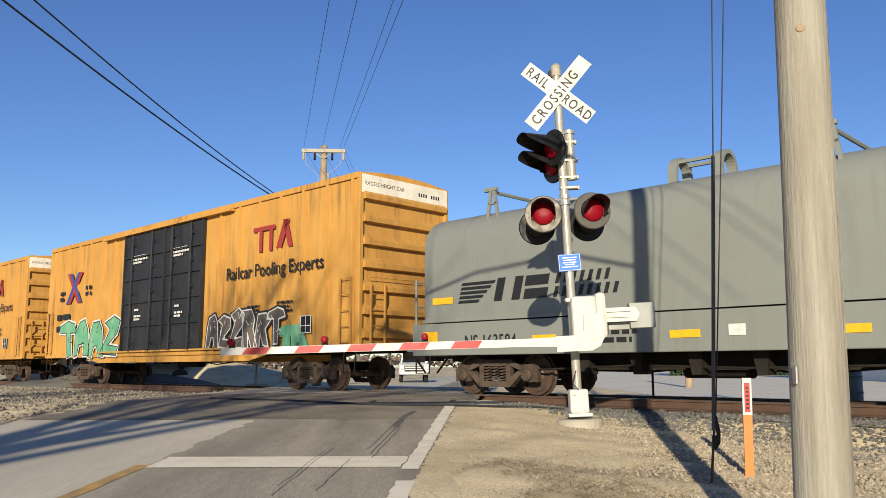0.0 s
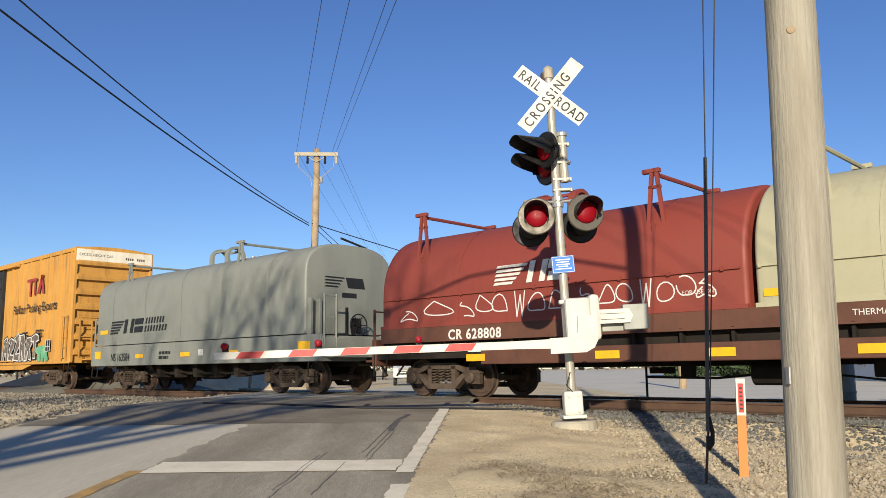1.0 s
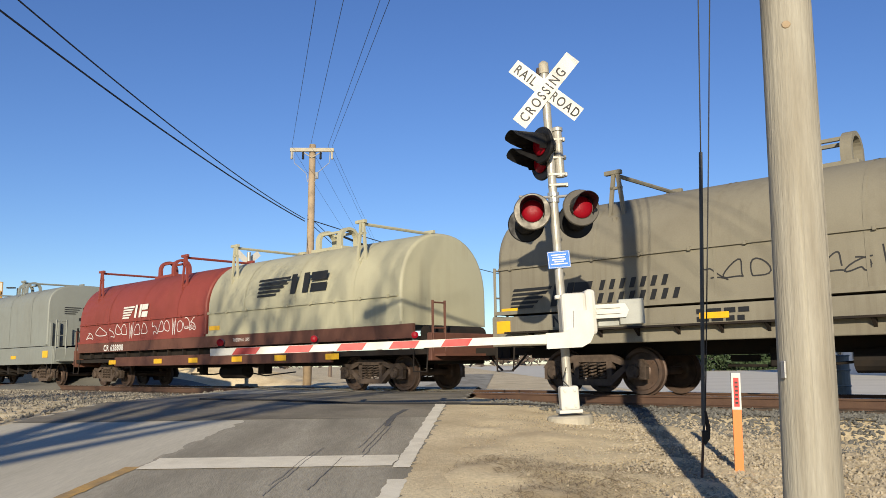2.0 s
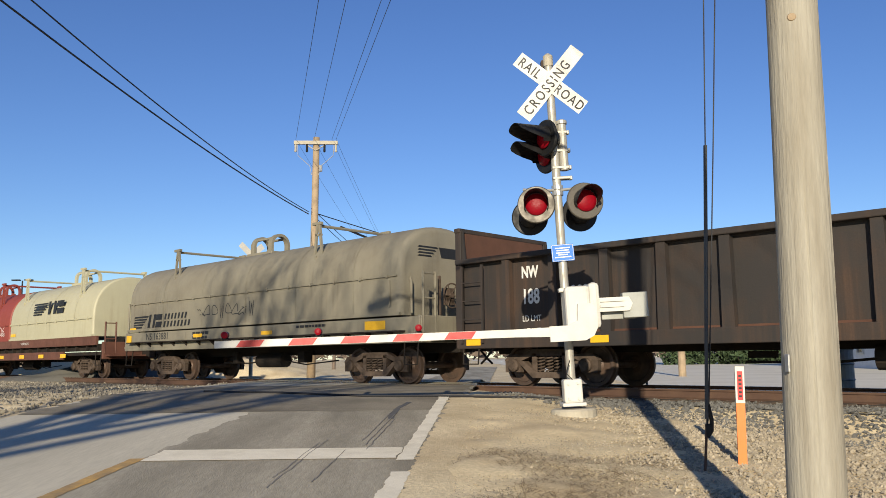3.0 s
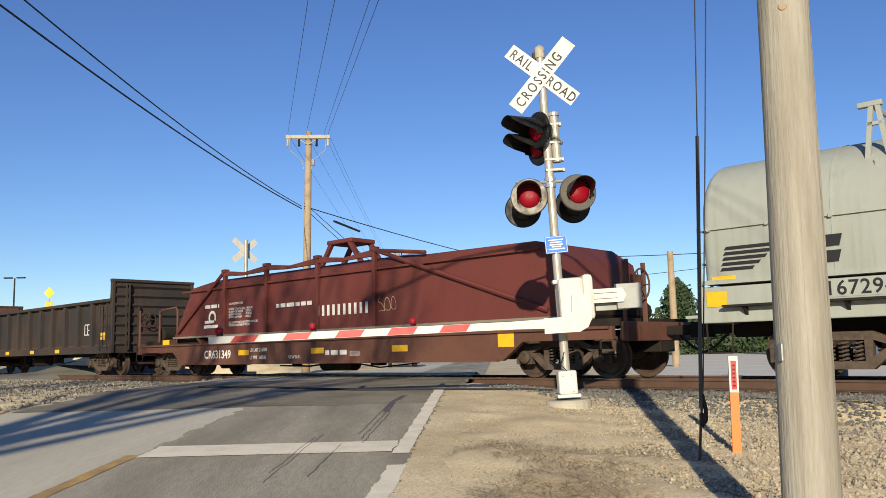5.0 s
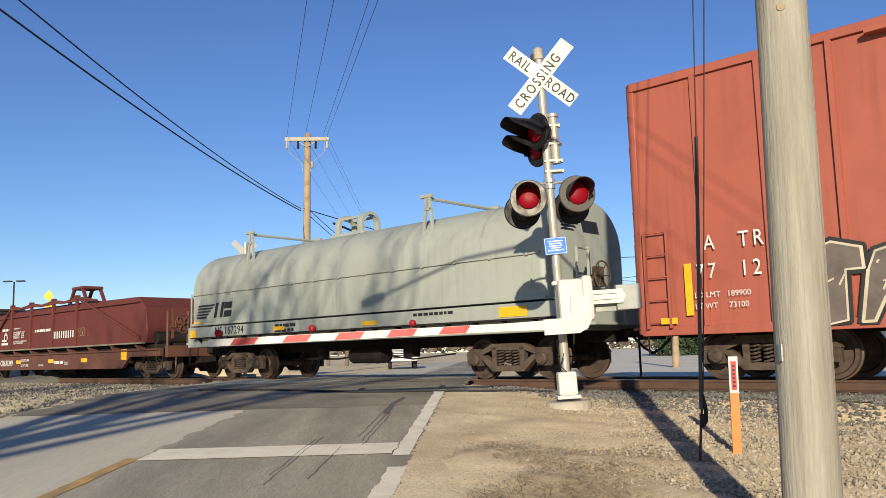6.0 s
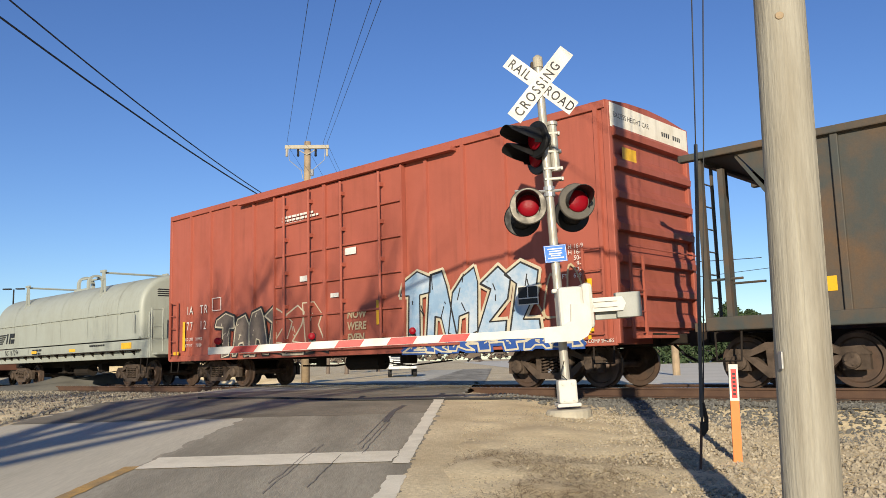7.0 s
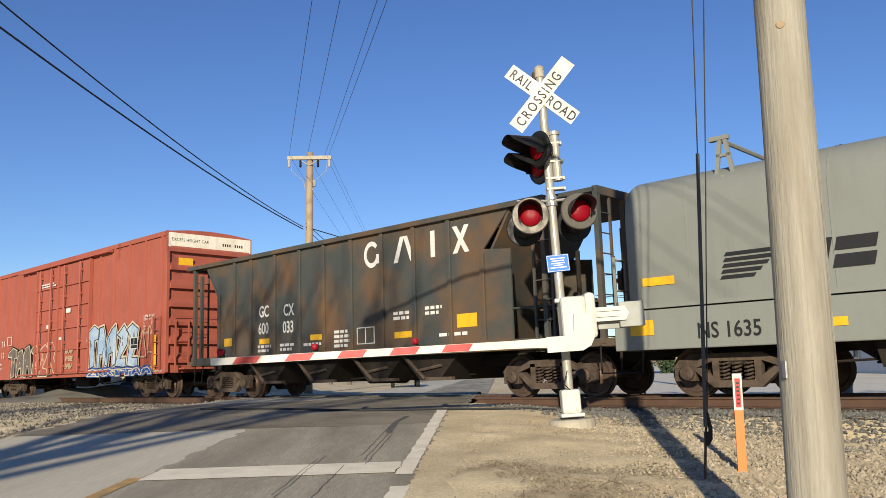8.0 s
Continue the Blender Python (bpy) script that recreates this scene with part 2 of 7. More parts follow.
# ---- ground ----
def grid_sheet(name, xs, ys, zf, mat):
    bm = fresh()
    vs = [[bm.verts.new((x, y, zf(x, y))) for x in xs] for y in ys]
    for r, q in zip(vs, vs[1:]):
        for k in range(len(xs) - 1):
            bm.faces.new((r[k], r[k + 1], q[k + 1], q[k]))
    return part(name, bm, mat, smooth=True)


def spread(lo, hi, inner_lo, inner_hi, step, grow=1.45):
    xs = list(np.arange(inner_lo, inner_hi + 1e-6, step))
    d, v = step, xs[-1]
    while v < hi:
        d *= grow
        v = min(hi, v + d)
        xs.append(v)
    d, v = step, xs[0]
    while v > lo:
        d *= grow
        v = max(lo, v - d)
        xs.insert(0, v)
    return [float(x) for x in xs]


def rough_z(x, y):
    n = N.x * x + N.y * y
    u = x - road_x(y) + 0.1 * noise.noise(Vector((x, y * 1.5, 9)))
    off_road = smooth_step(0.05, 0.5, u) + smooth_step(-5.9, -6.4, u)
    z = ground_z(x, y) - 0.05 * (1 - off_road)
    if n < 11.5:
        z += off_road * 0.035 * noise.fractal(Vector((x * 1.3, y * 1.3, 3)), 0.9, 2.0, 5)
    return z


ground = tagged(grid_sheet("ground", spread(-1500, 1500, -12, 10, 0.12), spread(-400, 2500, 1, 20, 0.12), rough_z, DIRT),
                "sandy tan gravel ground sloping up to the railway", "ground", kind="structure")

road = thing("road", pose(0, 0, 0), "worn grey asphalt road with faded markings at a level crossing", "road", kind="structure")


def road_sheet(name, u0, u1, y0, y1, lift, mat, step=0.3, label="", rag=0.0, sink=0.0):
    """A strip of the road between two offsets from its right edge line; rag frays its sides, sink lowers its outer side."""
    bm = fresh()
    ys = list(np.arange(y0, y1 + 1e-6, step))
    us = list(np.linspace(u0, u1, max(2, int((u1 - u0) / 0.3) + 1)))
    rows = []
    for y in map(float, ys):
        row = []
        for k, u in enumerate(us):
            if rag and k in (0, len(us) - 1):
                u += rag * (noise.noise(Vector((u * 3, y * 4.0, 11))) + 0.7 * noise.noise(Vector((u * 3, y * 13.0, 4))))
            if rag > 0.15 and y == float(ys[0]):
                y -= rag * 3 * (1 + noise.noise(Vector((u * 1.7, 3, 8))))
            z = ground_z(road_x(y) + max(-5.9, min(-0.55, u)), y) + lift - (sink if k == len(us) - 1 else 0)
            row.append(bm.verts.new((road_x(y) + u, y, z)))
        rows.append(row)
    for r, q in zip(rows, rows[1:]):
        for k in range(len(us) - 1):
            bm.faces.new((r[k], r[k + 1], q[k + 1], q[k]))
    return part(name, bm, mat, road, label, smooth=True)


road_sheet("carriageway", -6.3, -2.2, -8, 90, 0.0, ASPHALT_PALE, label="pale sun-bleached asphalt lane")
road_sheet("carriageway", -2.86, 0.3, -8, 90, 0.004, ASPHALT, 0.1, "dark patched asphalt lane", 0.09)
# darker surfacing at the rails; its colour also carries tree shade
road_sheet("crossing_apron", -6.25, 0.22, 12.9, 19.0, 0.0065, APRON, 0.1, "dark asphalt at the rails, with tree shade in its colour", 0.2)
road_sheet("sand_verge", 0.0, 0.75, -7.9, 13.9, 0.0075, DIRT, 0.08, "pale sand washed over the road edge", 0.12, 0.06)
road_sheet("edge_line", -0.19, -0.02, 8.4, 14.3, 0.011, LINE, 0.06, "faded white edge line", 0.02)
road_sheet("edge_line", -0.16, 0.02, -7.9, 7.85, 0.011, LINE, 0.06, "faded white edge line", 0.025)
road_sheet("centre_line", -2.96, -2.81, -7.9, 8.7, 0.009, LINE_YELLOW, 0.06, "faded yellow centre line", 0.02)


def seam(points, w):
    """A wandering tar-filled crack on the road, as a ribbon through points (offset from the edge line, y)."""
    bm = fresh()
    pts = []
    for (u0, y0), (u1, y1) in zip(points, points[1:]):
        for k in range(12):
            pts.append((u0 + (u1 - u0) * k / 12, y0 + (y1 - y0) * k / 12))
    pts.append(points[-1])
    rows = []
    for i, (u, y) in enumerate(pts):
        q, p = pts[min(i + 1, len(pts) - 1)], pts[max(i - 1, 0)]
        n_ = Vector((-(q[1] - p[1]), q[0] - p[0])).normalized()
        wob = 0.05 * noise.noise(Vector((u * 2, y * 2, 7)))
        ww = w * (0.7 + 0.6 * abs(noise.noise(Vector((u * 5, y * 5, 2)))))
        rows.append([bm.verts.new((road_x(y) + u + wob + n_.x * s * ww, y + wob + n_.y * s * ww, ground_z(road_x(y) + max(-5.9, min(-0.55, u)), y) + 0.0085)) for s in (-0.5, 0.5)])
    for p, q in zip(rows, rows[1:]):
        bm.faces.new((p[0], p[1], q[1], q[0]))
    part("tar_seam", bm, TAR, road, "dark wandering tar-filled crack")


seam([(-5.9, 13.6), (-3.5, 12.6), (-1.0, 12.2)], 0.016)
seam([(-0.62, 13.3), (-0.7, 12.4), (-0.66, 11.4)], 0.1)
for u, y0, y1 in ((-0.66, 9.3, 12.0), (-0.6, 9.0, 11.4), (-0.74, 9.6, 12.2), (-1.16, 7.2, 9.7), (-1.21, 7.6, 9.5), (-0.82, 7.4, 9.0)):
    road_sheet("skid_mark", u, u + 0.009, y0, y1, 0.0135, RUBBER, 0.1, "faint rubber skid mark", 0.012)
road_sheet("stop_line", -2.8, -0.2, 8.5, 9.12, 0.0125, LINE, 0.062, "worn white stop line", 0.03)

# thin black rod along the dark line that crosses road and dirt
hose = fresh()
rod(hose, [(x, y, ground_z(x, y) + 0.022) for x, y in ((-4.4, 15.7), (-3.6, 15.2), (-2.9, 14.9), (-2.1, 14.54), (-1.28, 14.15), (-0.6, 14.04), (0.06, 14.0), (0.5, 13.9), (1.0, 13.77), (1.5, 13.72), (2.0, 13.7))], 0.022, 6)
tagged(part("hose", hose, CABLE), "thin black line lying across the road", "hose")

# far lot beyond the track
bm = fresh()
bm.faces.new([bm.verts.new((x, y, FAR_Z + 0.006)) for x, y in ((7.5, 29), (70, -30), (400, 40), (400, 400), (14, 400))])
tagged(part("pavement", bm, LOT), "pale grey concrete lot beyond the railway", "pavement", kind="structure")


# ---- railway ----
def rail_ob(side, label):
    rail = thing("rail", pose(0, 0, 0), label, "rail", "rails of the track", "structure")
    web = [(-0.07, -0.18), (0.07, -0.18), (0.07, -0.168), (0.012, -0.145), (0.012, -0.045), (0.036, -0.035), (0.036, -0.004), (-0.036, -0.004), (-0.036, -0.035), (-0.012, -0.045), (-0.012, -0.145), (-0.07, -0.168)]
    bm = fresh()
    slab(bm, web, -90, 160, lambda u, v, w: on_track(w, side + u, v))
    part("rail_body", bm, RUST, rail, "rust-brown rail web and foot")
    bm = fresh()
    slab(bm, [(-0.033, -0.004), (0.033, -0.004), (0.03, 0.0), (-0.03, 0.0)], -90, 160, lambda u, v, w: on_track(w, side + u, v))
    part("rail_head", bm, SHINE, rail, "bright worn running surface")


# bed strip whose dark colour stands in for shade beneath the cars
bed = fresh()
across = (12.1, 13.0, 14.15, 15.3, 16.8)
rows = []
for k in range(0, 301):
    pts = [T * (-60 + k * 0.5) + N * n for n in across]
    rows.append([(bed.verts.new((p.x, p.y, ground_z(p.x, p.y) + 0.02)), p.x - road_x(p.y)) for p in pts])
for r, q in zip(rows, rows[1:]):
    for k in range(len(across) - 1):
        four = (r[k], r[k + 1], q[k + 1], q[k])
        if all(u > 0.35 or u < -6.4 for _, u in four):
            bed.faces.new([v for v, _ in four])
tagged(part("track_bed", bed, BED), "ballast bed under the rails, darkened for the train's shade", "ballast", kind="structure")

rail_ob(0.7525, "rust-brown steel rail with a worn shiny head")
rail_ob(-0.7525, "rust-brown steel rail with a worn shiny head")

crossing_s = [s for s in np.arange(-20, 40, 0.55)]
tie_mesh = None
ties = thing("railway_ties", pose(0, 0, 0), "dark timber ties bedded in ballast under the rails", "railway ties", kind="structure")
for s in crossing_s:
    p = on_track(float(s))
    if -6.6 < p.x - road_x(p.y) < 0.9:
        continue
    if tie_mesh is None:
        bm = fresh()
        box(bm, 0, 0, -0.09, 0.23, 2.6, 0.18, bevel=0.012)
        ob = part("tie", bm, TIE, ties)
        tie_mesh = ob.data
    else:
        ob = part("tie", tie_mesh, None, ties)
    ob.matrix_basis = pose(p.x, p.y, -0.165, 0, 0, TRACK_TURN)


def stones(name, place, count, size, mat, label, seed):
    """Loose stones as many small uneven lumps in one mesh."""
    rng = np.random.default_rng(seed)
    base = np.array([(1, 0, 0), (-1, 0, 0), (0, 1, 0), (0, -1, 0), (0, 0, 1), (0, 0, -1)], float)
    tri = np.array([(0, 2, 4), (2, 1, 4), (1, 3, 4), (3, 0, 4), (2, 0, 5), (1, 2, 5), (3, 1, 5), (0, 3, 5)])
    verts, faces = [], []
    k = 0
    while k < count:
        x, y, sc = place(rng)
        if x is None:
            continue
        q = base * rng.uniform(0.55, 1.25, (6, 3)) + rng.uniform(-0.25, 0.25, (6, 3))
        ang = rng.uniform(0, math.tau)
        rot = np.array([(math.cos(ang), -math.sin(ang), 0), (math.sin(ang), math.cos(ang), 0), (0, 0, 0.75)])
        r = size * sc * rng.uniform(0.5, 1.3)
        verts.append(q @ rot.T * r + (x, y, ground_z(x, y) + r * 0.25))
        faces.append(tri + 6 * k)
        k += 1
    me = bpy.data.meshes.new(name)
    me.from_pydata(np.concatenate(verts).tolist(), [], np.concatenate(faces).tolist())
    me.materials.append(mat)
    return tagged(new(name, me), label, "gravel", kind="stuff")


def ballast_place(rng):
    s, n = rng.uniform(-9, 16), rng.uniform(10.7, 13.3) if rng.random() < 0.8 else rng.uniform(13.5, 16.5)
    p = T * s + N * n
    u = p.x - road_x(p.y)
    if -6.4 < u < 0.9 + 0.3 * math.sin(p.y * 3) or p.y < 6 or (n < 11.3 and rng.random() < 0.6):
        return None, 0, 0
    return p.x, p.y, 1.0


def ballast_left(rng):
    s, n = rng.uniform(11, 60), rng.uniform(4.5, 13.3)
    p = T * s + N * n
    if p.x - road_x(p.y) > -6.5 - 0.3 * math.sin(p.y * 2):
        return None, 0, 0
    return p.x, p.y, 1.15


def pale_place(rng):
    x, y = rng.uniform(0.3, 9), rng.uniform(3.5, 13)
    n = N.x * x + N.y * y
    u = x - road_x(y)
    if n > 11.6 or u < 0.5 or rng.random() > (smooth_step(1.2, 3.0, u + 0.5 * math.sin(y * 1.7)) * 0.95 + 0.04):
        return None, 0, 0
    return x, y, 0.55 + 0.75 * smooth_step(1, 4, u)


stones("ballast_stones", ballast_place, 15000, 0.036, STONE_GREY, "grey crushed stone ballast along the rails", 1)
stones("ballast_stones", ballast_left, 16000, 0.042, STONE_MID, "mixed grey crushed stone ballast beside the road", 2)
def sand_place(rng):
    x, y = rng.uniform(-0.2, 4), rng.uniform(3.5, 13.5)
    if x - road_x(y) < 0.25 or N.x * x + N.y * y > 12.2:
        return None, 0, 0
    return x, y, 1.0


stones("gravel_stones", sand_place, 9000, 0.0085, STONE_PALE, "fine loose grit over sandy ground", 4)
stones("gravel_stones", pale_place, 26000, 0.023, STONE_PALE, "pale limestone gravel scattered over sandy ground", 3)


# ---- signal mast with gate ----
MX, MY = 1.97, 12.0
MZ = -0.27


def crossing_signal():
    m = thing("crossing_signal", pose(MX, MY, MZ, 0, -2.4, 0), "silver crossing signal mast with crossbuck, red flashers and lowered gate", "crossing signal")
    bm = fresh()
    lathe(bm, [(-0.15, 0.34), (0.08, 0.33), (0.11, 0.3)], (0, 0, 0), (0, 0, 1), 20)
    part("foundation", bm, CONCRETE, m, "worn concrete footing")
    bm = fresh()
    box(bm, 0, 0, 0.17, 0.34, 0.34, 0.05, bevel=0.01)
    box(bm, 0, -0.02, 0.36, 0.27, 0.24, 0.34, bevel=0.03)
    for dx in (-0.07, 0.07):
        for dz in (0.25, 0.47):
            lathe(bm, [(0, 0.02), (0.03, 0.02)], (dx, -0.14, dz), (0, -1, 0), 8)
    part("junction_base", bm, WHITE, m, "white cast junction box base")
    bm = fresh()
    rod(bm, [(0, 0, 0.2), (0, 0, 5.3)], 0.064, 16)
    part("mast", bm, ALU, m, "silver steel mast")
    bm = fresh()
    lathe(bm, [(0, 0.075), (0.16, 0.075), (0.2, 0.03)], (0, 0, 5.25), (0, 0, 1), 14)
    part("mast_cap", bm, CONCRETE, m, "grey mast cap")
    bm = fresh()
    box(bm, -0.05, 0.1, 5.26, 0.1, 0.1, 0.24, bevel=0.015)
    part("bell", bm, TRUCK, m, "brown bell housing")
    # crossbuck
    for ang, words, dy in ((41.0, (("RAIL", -0.575, 0.0), ("ROAD", 0.105, 0.0)), -0.075), (-48.6, (("CROSSING", -0.6, 0),), -0.083)):
        bm = fresh()
        turn = Matrix.Rotation(radians(ang), 4, "Y")
        box(bm, 0, 0, 0, 1.25 if ang > 0 else 1.35, 0.004, 0.243, bevel=0)
        b = part("crossbuck_blade", bm, WHITE, m, "white reflective crossbuck blade")
        b.matrix_basis = Matrix.Translation((0.0, dy, 4.962)) @ turn
        for w, x, _ in words:
            writing(w, 0.215, Matrix.Translation((x, -0.0035, -0.075)) @ Matrix.Rotation(radians(90), 4, "X"), LETTER, b, bold=0.003,
                    stretch=0.75 if w != "CROSSING" else 0.78, space=1.22 if w != "CROSSING" else 1.36)
        for bx in (-0.09, 0.09):
            bm = fresh()
            lathe(bm, [(0, 0.012), (0.006, 0.012)], (bx, -0.003, 0), (0, -1, 0), 8)
            part("bolt", bm, STEEL, b)
    # lamp brackets
    bm = fresh()
    rod(bm, [(-0.52, -0.03, 3.35), (-0.1, -0.03, 3.32), (0.1, -0.03, 3.32), (0.52, -0.03, 3.35)], 0.022, 8)
    for z in (3.27, 3.36):
        lathe(bm, [(-0.03, 0.085), (0.03, 0.085)], (0, 0, z), (0, 0, 1), 12)
    part("lamp_bracket", bm, STEEL, m, "galvanised lamp crossarm")

    def flasher(x, y, z, turn, mat, long=1.0):
        f = part("flasher", bm_back(), mat, m, "round signal head with hood and red lens")
        f.matrix_basis = pose(x, y, z, 0, 0, turn)
        bm = fresh()
        lathe(bm, [(0, 0.165), (0.015, 0.16), (0.04, 0.115), (0.052, 0.04)], (0, -0.03, 0), (0, -1, 0), 24)
        part("lens", bm, LENS, f, "red glass lens", smooth=True)
        bm = fresh()
        k = 18
        a = [math.radians(-30 + 240 * i / k) for i in range(k + 1)]
        for r0, r1, d0, d1 in ((0.17, 0.165, 0.0, 1.0),):
            outer = [[(r * math.cos(q), -0.03 - d * long * (0.08 + 0.27 * min(1.0, max(0.0, 1.5 * math.sin(q) + 0.3)) ** 0.6), r * math.sin(q)) for q in a] for r, d in ((0.182, 0), (0.178, 1), (0.17, 1), (0.172, 0))]
            rs = [[bm.verts.new(p) for p in r] for r in outer]
            for q, w in zip(rs, rs[1:] + rs[:1]):
                for i in range(k):
                    bm.faces.new((q[i], q[i + 1], w[i + 1], w[i]))
        part("hood", bm, BLACK, f, "black sheet hood")
        return f

    def bm_back():
        bm = fresh()
        lathe(bm, [(0.02, 0.02), (0.02, 0.262), (0.012, 0.272), (-0.01, 0.278), (-0.02, 0.274), (-0.012, 0.262), (-0.012, 0.17), (-0.03, 0.165), (-0.03, 0.02)], (0, 0, 0), (0, -1, 0), 32)
        lathe(bm, [(0.0, 0.17), (0.12, 0.16), (0.2, 0.09)], (0, 0.01, 0), (0, 1, 0), 20)
        return bm

    flasher(-0.36, -0.22, 3.08, -8, DISC)
    flasher(0.36, -0.22, 3.1, 6, DISC)
    flasher(-0.4, 0.3, 2.98, 172, BLACK)
    flasher(0.36, 0.3, 3.0, 188, BLACK)
    # a pair turned towards the side road
    flasher(-0.14, -0.12, 4.1, -62, BLACK, 1.5)
    flasher(-0.1, 0.2, 3.91, -62, BLACK, 1.5)
    bm = fresh()
    rod(bm, [(0.13, 0.0, 3.62), (0.13, 0.0, 4.35)], 0.068, 14)
    for z in (3.5, 3.66, 3.92, 4.2):
        box(bm, 0.07, 0, z, 0.26, 0.13, 0.045, bevel=0.01)
        box(bm, 0.21, 0.0, z, 0.05, 0.08, 0.06, bevel=0.01)
    lathe(bm, [(0, 0.085), (0.05, 0.085), (0.065, 0.06)], (0.13, 0, 4.33), (0, 0, 1), 14)
    part("side_bracket", bm, ALU, m, "clamped side lamp bracket tube")
    # blue notice
    bm = fresh()
    box(bm, 0, 0, 0, 0.33, 0.006, 0.25, bevel=0)
    s = part("notice", bm, BLUE, m, "blue emergency notice with small white writing")
    s.matrix_basis = pose(0.0, -0.075, 2.37, 0, -2, 0)
    bm = fresh()
    for i, (w, z) in enumerate(((0.22, 0.07), (0.18, 0.035), (0.2, 0.0), (0.14, -0.03), (0.24, -0.065))):
        box(bm, 0, -0.005, z, w, 0.003, 0.017)
    for x0, z0, w, h in ((0, 0.115, 0.31, 0.006), (0, -0.115, 0.31, 0.006), (-0.155, 0, 0.006, 0.23), (0.155, 0, 0.006, 0.23)):
        box(bm, x0, -0.005, z0, w, 0.003, h)
    part("notice_bars", bm, WHITE_LETTER, s)
    # gate machine
    bm = fresh()
    box(bm, 0.12, -0.2, 1.54, 0.36, 0.32, 0.62, bevel=0.05)
    box(bm, 0.36, -0.19, 1.56, 0.16, 0.36, 0.66, bevel=0.06)
    box(bm, -0.02, -0.16, 1.81, 0.2, 0.12, 0.06, bevel=0.015)
    part("gate_machine", bm, WHITE, m, "white cast gate machine housing")
    bm = fresh()
    slab(bm, [(-0.32, 0.78), (0.18, 0.78), (0.3, 0.84), (0.36, 0.95), (0.34, 1.3), (0.1, 1.3), (0.08, 1.06), (-0.05, 1.0), (-0.32, 1.0)], -0.44, -0.37, lambda u, v, w: (u, w, v + 0.29))
    part("gate_arm_crank", bm, WHITE, m, "white curved gate arm bracket")
    bm = fresh()
    slab(bm, [(0.42, -0.1), (0.85, -0.1), (0.9, 0.0), (0.85, 0.1), (0.42, 0.1)], -0.36, -0.33, lambda u, v, w: (u, w, v + 1.56))
    box(bm, 0.6, -0.37, 1.62, 0.34, 0.03, 0.04)
    box(bm, 0.6, -0.37, 1.54, 0.34, 0.03, 0.04)
    part("counterweight_arm", bm, WHITE, m, "white slotted counterweight arm")
    bm = fresh()
    box(bm, 0.95, -0.25, 1.54, 0.36, 0.14, 0.36, bevel=0.01)
    box(bm, 0.72, -0.2, 1.5, 0.5, 0.06, 0.3, bevel=0.01)
    part("counterweight", bm, material("grey counterweight paint", (0.36, 0.37, 0.34), 0.6, 0.1), m, "grey steel counterweight block")
    # gate arm, lowered
    arm = part("gate_arm", gate_bm(), WHITE, m, "red and white striped gate arm, lowered")
    arm.matrix_basis = pose(-0.3, -0.405, 1.21, 0, 0.9, 0)
    for k in range(5):
        bm = fresh()
        x, w, h = -4.44 + 0.732 * k, 0.335 + 0.012 * k, 0.093 + 0.002 * k
        slab(bm, [(x, -h / 2), (x + w, -h / 2), (x + w + 0.07, h / 2), (x + 0.07, h / 2)], -0.0305, -0.028, lambda u, v, w_: (u, w_, v))
        part("stripe", bm, RED_SHEET, arm, "red reflective stripe")
    for x in (-1.87, -3.28, -4.59):
        bm = fresh()
        lathe(bm, [(-0.03, 0.05), (0.03, 0.05)], (x, 0, 0.13), (0, 1, 0), 14)
        box(bm, x, 0, 0.07, 0.09, 0.05, 0.05, bevel=0.01)
        lamp = part("gate_lamp", bm, BLACK, arm, "small red gate lamp in a black housing")
        bm = fresh()
        lathe(bm, [(0, 0.05), (0.05, 0.048), (0.06, 0.02)], (x, -0.03, 0.13), (0, -1, 0), 14)
        part("gate_lamp_lens", bm, LENS, arm, "small red lens")
    bm = fresh()
    rod(bm, [(-0.05, -0.3, 0.8), (-0.1, -0.2, 0.62), (0.02, -0.1, 0.5), (0.1, -0.05, 0.42)], 0.008, 6)
    part("cable", bm, CABLE, m)
    return m


def gate_bm():
    bm = fresh()
    slab(bm, [(0.15, -0.07), (-0.5, -0.055), (-4.74, -0.05), (-4.74, 0.05), (-0.5, 0.055), (0.15, 0.07)], -0.028, 0.028, lambda u, v, w: (u, w, v))
    return bm


crossing_signal()


